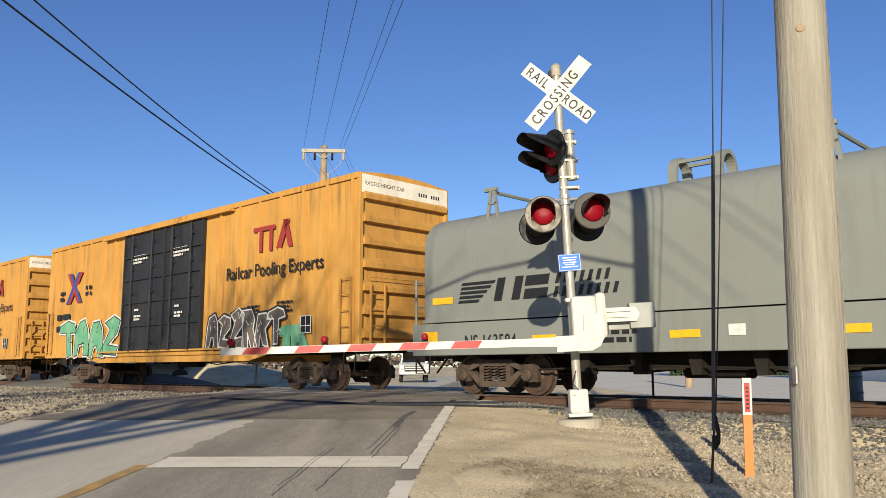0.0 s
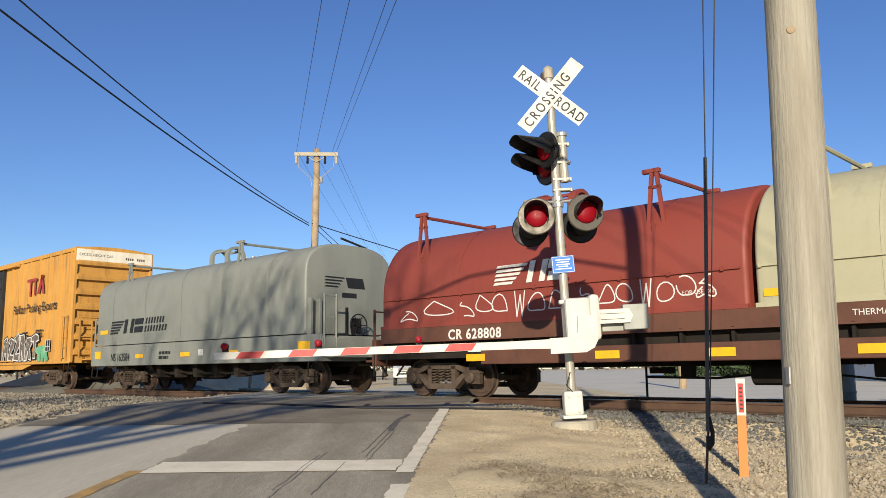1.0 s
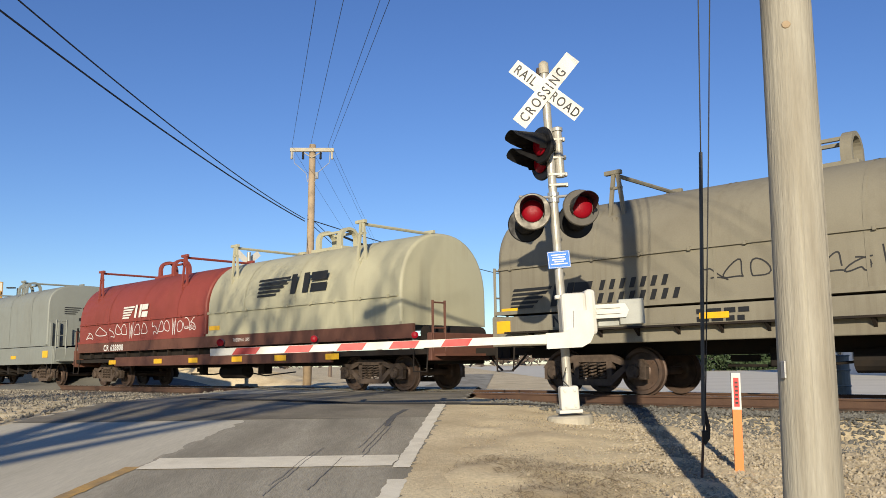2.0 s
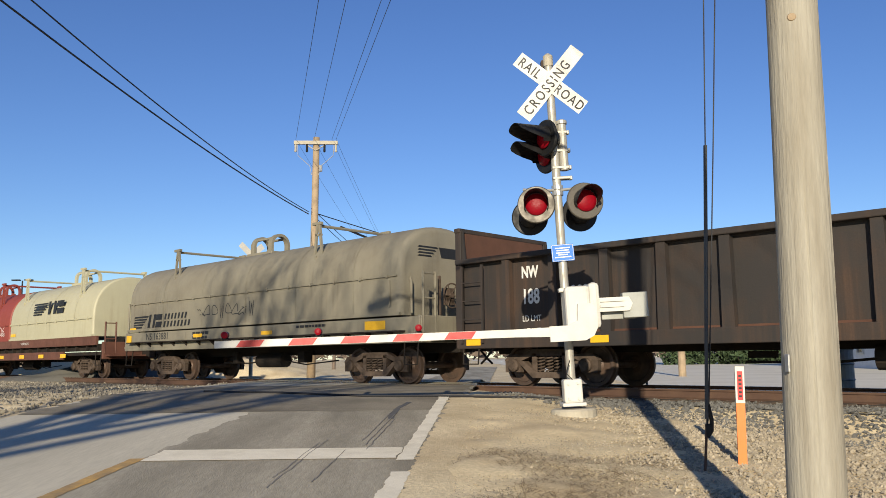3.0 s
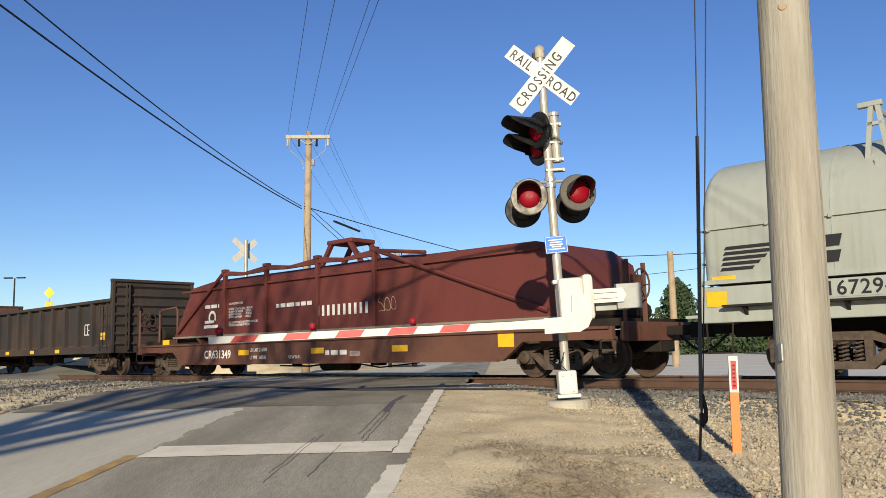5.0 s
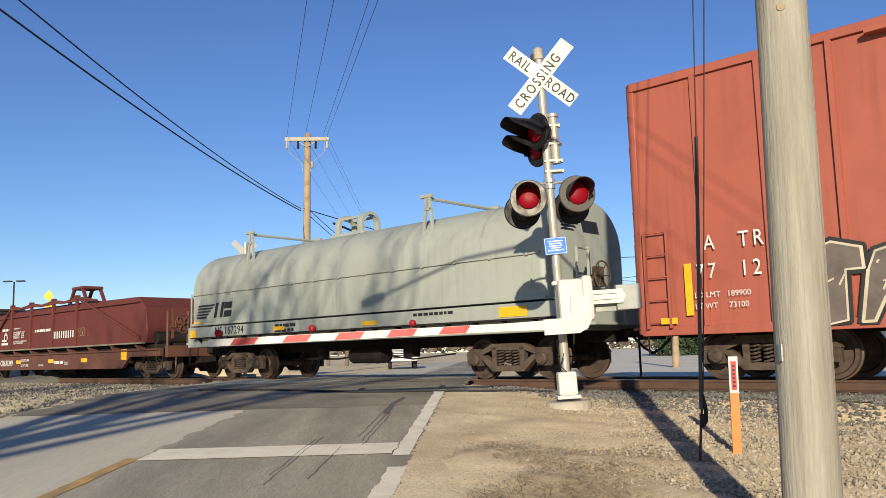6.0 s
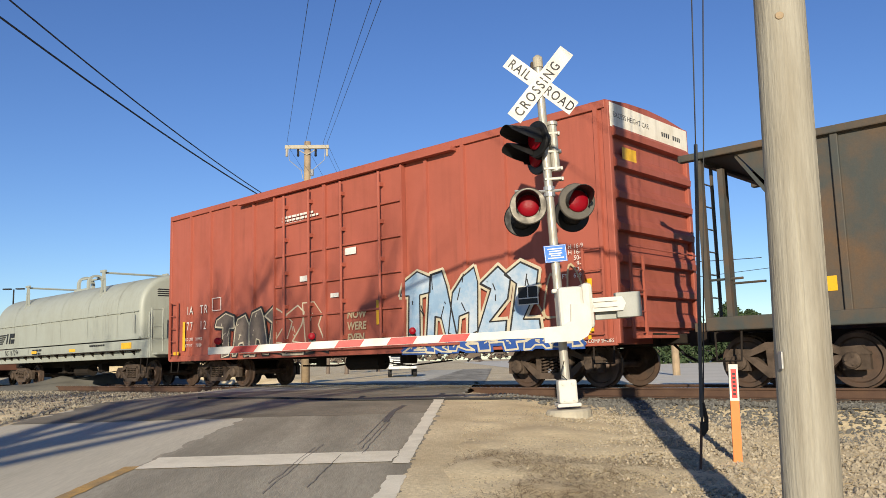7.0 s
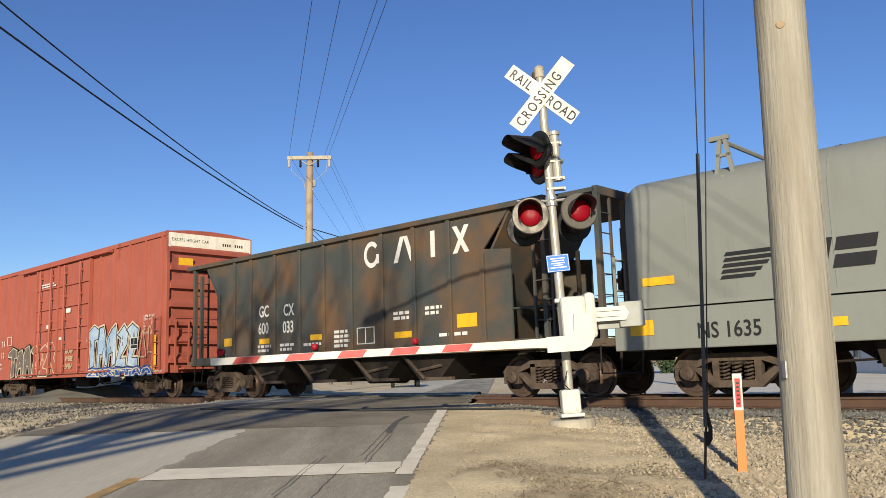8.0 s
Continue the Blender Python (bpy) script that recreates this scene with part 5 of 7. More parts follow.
def two_hood_car():
    front, rear = -1.45, -19.6
    car, c, L = car_base("coil_car", front, rear, "brown coil car with red and cream hoods and white graffiti", (7.25, -6.6), 0.75, "coil car")
    coil_frame(car, L, 0.68, 0.98, BROWN_FRAME, reach=5.7)
    X = lambda s: s - c
    y = 1.47
    hood(car, X(-10.38), X(-1.8), 1.5, 2.2, 3.7, RED_HOOD, "oxide red curved coil hood", 2.15, (X(-2.9), X(-8.7)), (X(-5.85),), 0.08, y, 0.9)
    hood(car, X(-18.6), X(-10.5), 1.5, 2.2, 3.7, CREAM, "cream curved coil hood", 2.15, (X(-11.5), X(-17.0)), (X(-14.6),), 0.08, y, 0.9)
    bm = fresh()
    box(bm, X(-10.4), HALF - 0.09, 1.34, 17.2, 0.08, 0.32)
    part("upper_sill", bm, BROWN_FRAME, car, "rust-brown upper sill")
    bm = fresh()
    box(bm, 0, HALF - 0.2, 1.09, L - 0.6, 0.05, 0.24)
    k = -L / 2 + 0.5
    while k < L / 2:
        box(bm, k, HALF - 0.12, 1.1, 0.05, 0.14, 0.24)
        k += 0.9
    part("walkway", bm, UNDER, car, "dark recessed walkway mesh")
    bm = fresh()
    box(bm, 0, HALF - 0.06, 1.19, L - 1.0, 0.16, 0.03)
    part("walkway_edge", bm, BROWN_FRAME, car)
    speed_stripes(car, X(-5.15), 2.25, 0.85, 0.42, y + 0.01, WHITE_LETTER, 0.9)
    speed_stripes(car, X(-13.0), 2.45, 1.5, 0.5, y + 0.01, LETTER, 1.5)
    writing("CR 628808", 0.29, side_text(X(-3.9), 1.21, HALF - 0.045), WHITE_LETTER, car, bold=0.008, space=1.1)
    scribble(car, X(-2.3), X(-4.0), 1.6, 2.05, y, SPRAY_WHITE, 2, 3, 0.012)
    scribble(car, X(-4.2), X(-6.9), 1.6, 2.1, y, SPRAY_WHITE, 6, 8, 0.012)
    scribble(car, X(-7.2), X(-9.9), 1.62, 2.1, y, SPRAY_WHITE, 7, 12, 0.012)
    writing("FOR USE ON", 0.1, side_text(X(-9.25), 1.78, y + 0.004), WHITE_LETTER, car)
    writing("THERMAL LIPS", 0.13, side_text(X(-11.9), 1.3, HALF - 0.045), WHITE_LETTER, car)
    sheet_marks(car, ((X(-10.9), 1.72, 0.55, 0.12),), y + 0.01)
    sheet_marks(car, tuple((X(v), 0.82, 0.5, 0.14) for v in (-4.7, -7.8, -9.9, -12.2, -14.2, -16.3)), HALF)
    for sgn in (1, -1):
        bm = fresh()
        box(bm, sgn * (L / 2 - 0.5), 0, 1.05, 0.4, 2.2, 0.2, bevel=0.03)
        rod(bm, [(sgn * (L / 2 - 0.6), -0.8, 1.3), (sgn * (L / 2 - 0.6), 1.1, 1.3)], 0.16, 12)
        part("end_drum", bm, UNDER, car, "dark brake drum on the end platform")
    return car


two_hood_car()


def seamed_coil_car(front, rear, paint, label, number, name_bar):
    car, c, L = car_base("coil_car", front, rear, label, ((front - rear) / 2 - 2.05, -(front - rear) / 2 + 2.05), 0.85, "coil car")
    coil_frame(car, L, 0.92, 1.5, paint, (0.95, 1.18))
    x1, x0 = L / 2 - 0.1, -L / 2 + 0.75
    y = 1.46
    hood(car, x0, x1, 1.55, 2.48, 3.7, paint, "rounded coil hood with a bolted side seam", 2.45, (x1 - 2.7, x0 + 3.3), (0.93,), 0.16, y, 0.85)
    if name_bar:
        speed_stripes(car, x1 - 0.35, 1.65, 1.0, 0.42, y + 0.008, LETTER, 0.9, 1.7)
        scribble(car, x1 - 4.4, x1 - 7.4, 1.8, 2.2, y, SPRAY_BLACK, 8, 2, 0.012)
    else:
        speed_stripes(car, x1 - 0.3, 1.75, 0.95, 0.42, y + 0.008, LETTER, 0.9)
    sheet_marks(car, ((x1 - 0.35, 1.62, 0.4, 0.1),), y + 0.012)
    bm = fresh()
    plate(bm, x1 - 3.9, x1 - 1.3, 1.23, 1.5, HALF - 0.004)
    part("number_panel", bm, PALE_GREY if paint is PALE_GREY else DUSTY_GREY, car, "lighter number panel")
    writing("NS " + number, 0.3, side_text(x1 - 1.42, 1.26, HALF + 0.003), LETTER, car, bold=0.004, space=1.08)
    bars(car, x1 - 4.3, 1.35, (0.9, 0.8), 0.08, HALF, LETTER)
    bars(car, x1 - 9.4, 1.38, (1.2,), 0.06, HALF, LETTER)
    sheet_marks(car, ((L / 2 - 0.35, 1.3, 0.34, 0.24), (2.3, 1.32, 0.5, 0.1), (-1.2, 1.3, 0.5, 0.1), (-L / 2 + 1.5, 1.34, 0.7, 0.2)), HALF)
    bm = fresh()
    for i in range(4):
        slab(bm, [(0.9, 3.15 - i * 0.07), (0.2 + 0.07 * i, 3.15 - i * 0.07), (0.25 + 0.07 * i, 3.19 - i * 0.07), (0.85, 3.19 - i * 0.07)], 0.002, 0.006, lambda u, v, w: (x0 - w, u, v))
    slab(bm, [(0.1, 2.94), (-0.5, 2.94), (-0.42, 3.19), (0.18, 3.19)], 0.002, 0.006, lambda u, v, w: (x0 - w, u, v))
    part("end_emblem", bm, LETTER, car)
    brake_wheel(car, -L / 2 + 0.3, 0.35, 2.0, -1, TRUCK)
    bm = fresh()
    rod(bm, [(x0 - 0.1, 1.2, 1.6), (x0 - 0.1, 1.2, 2.3), (x0 + 0.05, 1.1, 2.45), (x0 + 0.1, 0.2, 2.45)], 0.03, 8)
    rod(bm, [(x0 + 0.3, y + 0.05, 1.75), (x0 + 0.3, y + 0.06, 2.35)], 0.02, 6)
    part("grab_rail", bm, paint, car, "bent grab rail")
    return car


seamed_coil_car(-20.75, -34.75, DUSTY_GREY, "dusty olive-grey coil car with a rounded hood and faded tags", "163881", True)


def gondola():
    front, rear = -35.75, -52.2
    car, c, L = car_base("gondola", front, rear, "rust-stained black gondola with ribbed sides and taller ends", (6.25, -6.6), 0.8, "gondola")
    X = lambda s: s - c
    z0, z1, ze = 0.77, 2.56, 3.24
    y = HALF
    for sy in (1, -1):
        bm = fresh()
        box(bm, 0, sy * (y - 0.16), (z0 + z1) / 2, L, 0.03, z1 - z0)
        part("side_wall", bm, GON_BLACK, car, "dark steel side sheet")
        bm = fresh()
        box(bm, 0, sy * (y - 0.04), z1, L + 0.04, 0.15, 0.11, bevel=0.02)
        part("top_chord", bm, GON_BLACK, car, "heavy top chord")
        bm = fresh()
        box(bm, 0, sy * (y - 0.05), z0 + 0.12, L, 0.1, 0.26, bevel=0.015)
        part("side_sill", bm, GON_BLACK, car)
        x = X(-37.06)
        k = 0
        while x > -L / 2 + 0.6:
            bm = fresh()
            w = 0.11
            slab(bm, [(x - w, z0 + 0.02), (x + w, z0 + 0.02), (x + w * 0.8, z1 - 0.05), (x - w * 0.8, z1 - 0.05)], sy * (y - 0.15), sy * (y - 0.005), lambda u, v, w_: (u, w_, v))
            part("side_rib", bm, GON_BLACK, car)
            x -= 1.135
            k += 1
    for sgn in (1, -1):
        bm = fresh()
        box(bm, sgn * (L / 2 - 0.04), 0, (z0 + ze) / 2, 0.05, 2 * y - 0.12, ze - z0)
        wall = part("end_wall", bm, GON_BLACK, car, "tall corrugated end wall")
        bm = fresh()
        box(bm, sgn * (L / 2 - 0.085), 0, (z0 + ze) / 2 + 0.2, 0.03, 2 * y - 0.4, ze - z0 - 0.5)
        part("end_lining", bm, GON_RUST, wall, "rusted inner face")
        for i in range(7):
            zz = z0 + 0.3 + i * 0.33
            bm = fresh()
            slab(bm, [(0, zz - 0.08), (0.09, zz), (0, zz + 0.1)], -y + 0.15, y - 0.15, lambda u, v, w: (sgn * (L / 2 - 0.02 + u), w, v))
            part("corrugation", bm, GON_BLACK, wall)
        bm = fresh()
        box(bm, sgn * (L / 2 - 0.02), 0, ze, 0.16, 2 * y, 0.1, bevel=0.02)
        part("end_cap", bm, GON_BLACK, wall)
        for yy in (y - 0.08, -y + 0.08):
            bm = fresh()
            box(bm, sgn * (L / 2 - 0.03), yy, (z0 + ze) / 2, 0.16, 0.12, ze - z0, bevel=0.02)
            part("corner_post", bm, GON_BLACK, wall)
        for sy in (1, -1):
            bm = fresh()
            slab(bm, [(0, z1), (0.35, z1), (0.12, ze), (0, ze)], sy * (y - 0.1), sy * (y - 0.06), lambda u, v, w: (sgn * (L / 2 - 0.1 - u * 0.3), w, v))
            part("end_gusset", bm, GON_BLACK, car)
        ladder(car, sgn * (L / 2 - 0.45), y + 0.03, z0 + 0.1, z1 - 0.1, 0.55, GON_BLACK)
        ladder(car, sgn * (L / 2 + 0.12), y - 0.55, z0 + 0.1, ze - 0.1, 0.1, GON_BLACK, "y")
    bm = fresh()
    box(bm, 0, 0, z0 + 0.25, L - 0.2, 2 * y - 0.25, 0.08)
    part("floor", bm, GON_RUST, car, "rusted floor")
    brake_wheel(car, -L / 2 - 0.1, 0.3, 1.9, -1, GON_BLACK)
    writing("NW", 0.31, side_text(X(-37.36), 2.13, y - 0.142), WHITE_LETTER, car, stretch=0.72, bold=0.012)
    writing("188", 0.4, side_text(X(-37.36), 1.62, y - 0.142), WHITE_LETTER, car, stretch=0.72, bold=0.012)
    writing("882", 0.4, side_text(X(-38.5), 1.62, y - 0.142), WHITE_LETTER, car, stretch=0.72, bold=0.012)
    writing("LD LMT", 0.17, side_text(X(-37.36), 1.27, y - 0.142), WHITE_LETTER, car, stretch=0.8)
    writing("212500", 0.17, side_text(X(-38.5), 1.3, y - 0.142), WHITE_LETTER, car, stretch=0.9)
    writing("LT WT", 0.17, side_text(X(-37.4), 1.02, y - 0.142), WHITE_LETTER, car, stretch=0.8)
    sheet_marks(car, ((X(-51.32), 1.36, 0.42, 0.24),), y - 0.14)
    sheet_marks(car, tuple((X(v), z0 + 0.12, 0.38, 0.13) for v in (-36.2, -39.2, -42.9, -45.5, -47.9)), y + 0.004)
    bm = fresh()
    for a, b, p, q in ((-50.36, -49.9, 1.42, 1.45), (-50.36, -49.9, 1.78, 1.81), (-50.38, -50.34, 1.42, 1.81), (-49.92, -49.88, 1.42, 1.81), (-50.15, -50.11, 1.42, 1.81), (-50.36, -50.12, 1.58, 1.61)):
        plate(bm, X(a), X(b), p, q, y - 0.142)
    part("data_panel", bm, WHITE_LETTER, car, "white-edged data panel")


gondola()


def shield_coil_car():
    front, rear = -53.65, -71.7
    car, c, L = car_base("coil_car", front, rear, "oxide red coil car with an angular hood on low sills", (7.4, -7.3), 0.62, "coil car")
    X = lambda s: s - c
    y = HALF
    # low side girder, deeper between the trucks
    for sy in (1, -1):
        bm = fresh()
        slab(bm, [(X(-71.4), 0.95), (X(-71.4), 0.72), (X(-69.4), 0.72), (X(-68.9), 0.36), (X(-56.6), 0.36), (X(-56.1), 0.72), (X(-54.0), 0.72), (X(-54.0), 0.95)], sy * (y - 0.02), sy * (y - 0.12), lambda u, v, w: (u, w, v))
        box(bm, 0, sy * (y - 0.01), 0.93, L - 0.7, 0.1, 0.05)
        box(bm, X(-62.7), sy * (y - 0.01), 0.37, 12.2, 0.1, 0.05)
        part("side_girder", bm, BROWN_FRAME, car, "brown fish-belly side girder")
    bm = fresh()
    box(bm, 0, 0, 1.03, L - 0.5, 2.5, 0.14)
    part("deck", bm, UNDER, car, "dark deck under the hood")
    for k in range(9):
        bm = fresh()
        slab(bm, [(X(-55.6 - k * 1.75), 1.12), (X(-55.75 - k * 1.75), 1.12), (X(-55.95 - k * 1.75), 0.96), (X(-55.85 - k * 1.75), 0.96)], 1.25, 1.5, lambda u, v, w: (u, w, v))
        part("deck_bracket", bm, BROWN_FRAME, car)
    # angular hood
    bm = fresh()
    w0, w1 = 1.45, 1.12
    def ring(x, top, zlow=1.15):
        k = (top - 1.15) / (3.15 - 1.15)
        kn = min(top, 2.66)
        return [(x, w0, zlow), (x, w0 - 0.05, kn), (x, w0 - 0.05 - (w0 - w1) * max(0, (top - 2.66) / 0.16), top), (x, -(w0 - 0.05 - (w0 - w1) * max(0, (top - 2.66) / 0.16)), top), (x, -w0 + 0.05, kn), (x, -w0, zlow)]
    loft(bm, [ring(X(-70.35), 1.6), ring(X(-70.2), 2.3), ring(X(-69.7), 2.66), ring(X(-66.7), 2.7), ring(X(-65.9), 2.78), ring(X(-57.9), 2.78), ring(X(-57.0), 2.6), ring(X(-56.05), 1.3)])
    h = part("hood", bm, SHIELD_RED, car, "oxide red angular coil hood")
    yy = 1.46
    # frame posts, top rail and braces
    tops = (-58.85, -60.86, -63.03, -65.13)
    for sy in (1, -1):
        for v in tops:
            bm = fresh()
            box(bm, X(v), sy * yy, 2.05, 0.1, 0.12, 1.75, bevel=0.015)
            part("hood_post", bm, SHIELD_RED, h)
        bm = fresh()
        for a, b in zip(tops, tops[1:]):
            slab(bm, [(X(a), 2.97), (X(a), 2.82), (X(a) * 0.6 + X(b) * 0.4, 2.78), (X(b), 2.8), (X(b), 2.95), (X(b) * 0.5 + X(a) * 0.5, 2.86)], sy * (yy - 0.04), sy * (yy + 0.04), lambda u, v, w: (u, w, v))
        for a in tops:
            box(bm, X(a), sy * yy, 2.97, 0.2, 0.14, 0.08)
        part("top_rail", bm, SHIELD_RED, h, "raised lifting rail")
        for a, b in (((-58.85, 2.95), (-56.3, 1.3)), ((-65.13, 2.95), (-70.0, 1.3)), ((-65.13, 2.93), (-66.8, 2.72))):
            bm = fresh()
            rod(bm, [(X(a[0]), sy * (yy + 0.03), a[1]), (X(b[0]), sy * (yy + 0.03), b[1])], 0.05, 6)
            part("diagonal_brace", bm, SHIELD_RED, h)
        bm = fresh()
        box(bm, X(-63.2), sy * (1.47), 2.5, 13.3, 0.04, 0.05)
        part("hood_rim", bm, SHIELD_RED, h)
        bm = fresh()
        box(bm, X(-63.2), sy * 1.5, 1.15, 14.1, 0.12, 0.05)
        part("hood_sill", bm, DUSTY_GREY, h, "dusty grey lower hood edge")
    bm = fresh()
    for sx in (-1, 1):
        for y0_ in (0.35, -0.35):
            slab(bm, [(X(-62.6) + sx * 0.95 - 0.07, 2.7), (X(-62.6) + sx * 0.95 + 0.07, 2.7), (X(-62.6) + sx * 0.35 + 0.07, 3.5), (X(-62.6) + sx * 0.35 - 0.07, 3.5)], y0_ - 0.05, y0_ + 0.05, lambda u, v, w: (u, w, v))
    box(bm, X(-62.6), 0, 3.5, 1.0, 0.85, 0.12, bevel=0.03)
    part("lifting_frame", bm, SHIELD_RED, h, "peaked lifting frame")
    # markings
    bars(car, X(-57.8), 1.95, (0.75,), 0.1, yy + 0.004, WHITE_LETTER)
    bm = fresh()
    plate(bm, X(-58.5), X(-57.75), 1.38, 1.47, yy + 0.004)
    plate(bm, X(-58.3), X(-57.8), 1.52, 1.6, yy + 0.004)
    part("emblem_base", bm, WHITE_LETTER, car)
    bm = fresh()
    for k in range(14):
        a0, a1 = [math.radians(-60 + 270 * (k + j) / 14) for j in (0, 1)]
        bm.faces.new([bm.verts.new((X(-58.2) + r * math.cos(a), yy + 0.006, 1.68 + r * math.sin(a))) for r, a in ((0.12, a0), (0.2, a0), (0.2, a1), (0.12, a1))])
    part("emblem_ring", bm, WHITE_LETTER, car)
    for i, words in enumerate(("LOADING SPECIFICATIONS", "", "MAXIMUM TOTAL COIL LOAD  -  194,000 LBS", "MAXIMUM COIL DIAMETER     -  72 INCHES", "MAXIMUM COIL WIDTH           -  72 INCHES",
                               "MAXIMUM COIL WEIGHT        -  60,000 LBS", "", "COIL WEIGHTS TO BE EQUALLY DISTRIBUTED IN CAR", "COILS MUST BE CENTERED IN TROUGHS")):
        if words:
            writing(words, 0.08, side_text(X(-59.05), 2.0 - i * 0.075, yy + 0.004), WHITE_LETTER, car, stretch=0.72, bold=0.002)
    for sy in (1, -1):
        bm = fresh()
        rod(bm, [(X(-55.95), sy * 1.3, 1.05), (X(-55.95), sy * 1.3, 2.0), (X(-55.85), sy * 1.3, 2.1), (X(-55.0), sy * 1.3, 2.06), (X(-54.85), sy * 1.3, 1.95), (X(-54.85), sy * 1.3, 1.05)], 0.035, 8)
        part("hand_rail", bm, BROWN_FRAME, car, "bent platform hand rail")
    bm = fresh()
    box(bm, X(-55.3), 0.2, 1.45, 0.5, 0.6, 0.75, bevel=0.05)
    rod(bm, [(X(-55.3), -0.3, 1.75), (X(-55.3), 0.75, 1.75)], 0.16, 12)
    part("winch", bm, UNDER, car, "dark hand-brake winch on the platform")
    bars(car, X(-61.3), 1.8, (1.5,), 0.1, yy + 0.004, WHITE_LETTER)
    stroke_row(car, X(-63.0), 1.5, 10, 0.2, 0.26, yy + 0.004, WHITE_LETTER)
    scribble(car, X(-65.25), X(-65.85), 1.42, 1.85, yy, SPRAY_TAN, 3, 6, 0.006)
    gy = y - 0.018
    writing("CR631349", 0.32, side_text(X(-57.9), 0.52, gy + 0.003), WHITE_LETTER, car, bold=0.006)
    writing("LD LMT 216700", 0.13, side_text(X(-60.2), 0.68, gy + 0.003), WHITE_LETTER, car, stretch=0.9, bold=0.003)
    writing("LT WT   69300", 0.13, side_text(X(-60.2), 0.48, gy + 0.003), WHITE_LETTER, car, stretch=0.9, bold=0.003)
    writing("NEW 8-81", 0.12, side_text(X(-61.9), 0.48, gy + 0.003), WHITE_LETTER, car)
    bars(car, X(-63.4), 0.55, (0.8,), 0.11, gy, WHITE_LETTER)
    writing("G52U", 0.15, side_text(X(-64.3), 0.52, gy + 0.003), WHITE_LETTER, car)
    sheet_marks(car, tuple((X(v), 0.66, 0.5, 0.14) for v in (-59.9, -63.1, -66.0)) + ((X(-69.0), 0.8, 0.4, 0.34), (X(-55.7), 1.0, 0.4, 0.2)), gy + 0.002)
    for sgn in (1, -1):
        bm = fresh()
        box(bm, sgn * (L / 2 - 0.1), 0, 0.85, 0.14, 2.9, 0.35, bevel=0.02)
        rod(bm, [(sgn * (L / 2 - 0.1), 1.4, 0.9), (sgn * (L / 2 - 0.1), 1.4, 2.1)], 0.04, 6)
        rod(bm, [(sgn * (L / 2 - 0.1), 0.7, 0.9), (sgn * (L / 2 - 0.1), 0.7, 2.1)], 0.05, 6)
        rod(bm, [(sgn * (L / 2 - 0.1), 1.4, 1.6), (sgn * (L / 2 - 0.1), 0.7, 1.6)], 0.03, 6)
        part("end_frame", bm, BROWN_FRAME, car, "end sill with upright posts")
        bm = fresh()
        rod(bm, [(sgn * (L / 2 - 1.2), -1.2, 1.3), (sgn * (L / 2 - 1.2), 1.2, 1.3)], 0.2, 12)
        part("end_drum", bm, UNDER, car)
    brake_wheel(car, -L / 2 + 0.15, 0.9, 1.7, -1, BROWN_FRAME)


shield_coil_car()
seamed_coil_car(-72.55, -86.3, PALE_GREY, "pale grey coil car with a rounded hood and bolted seam", "167294", False)


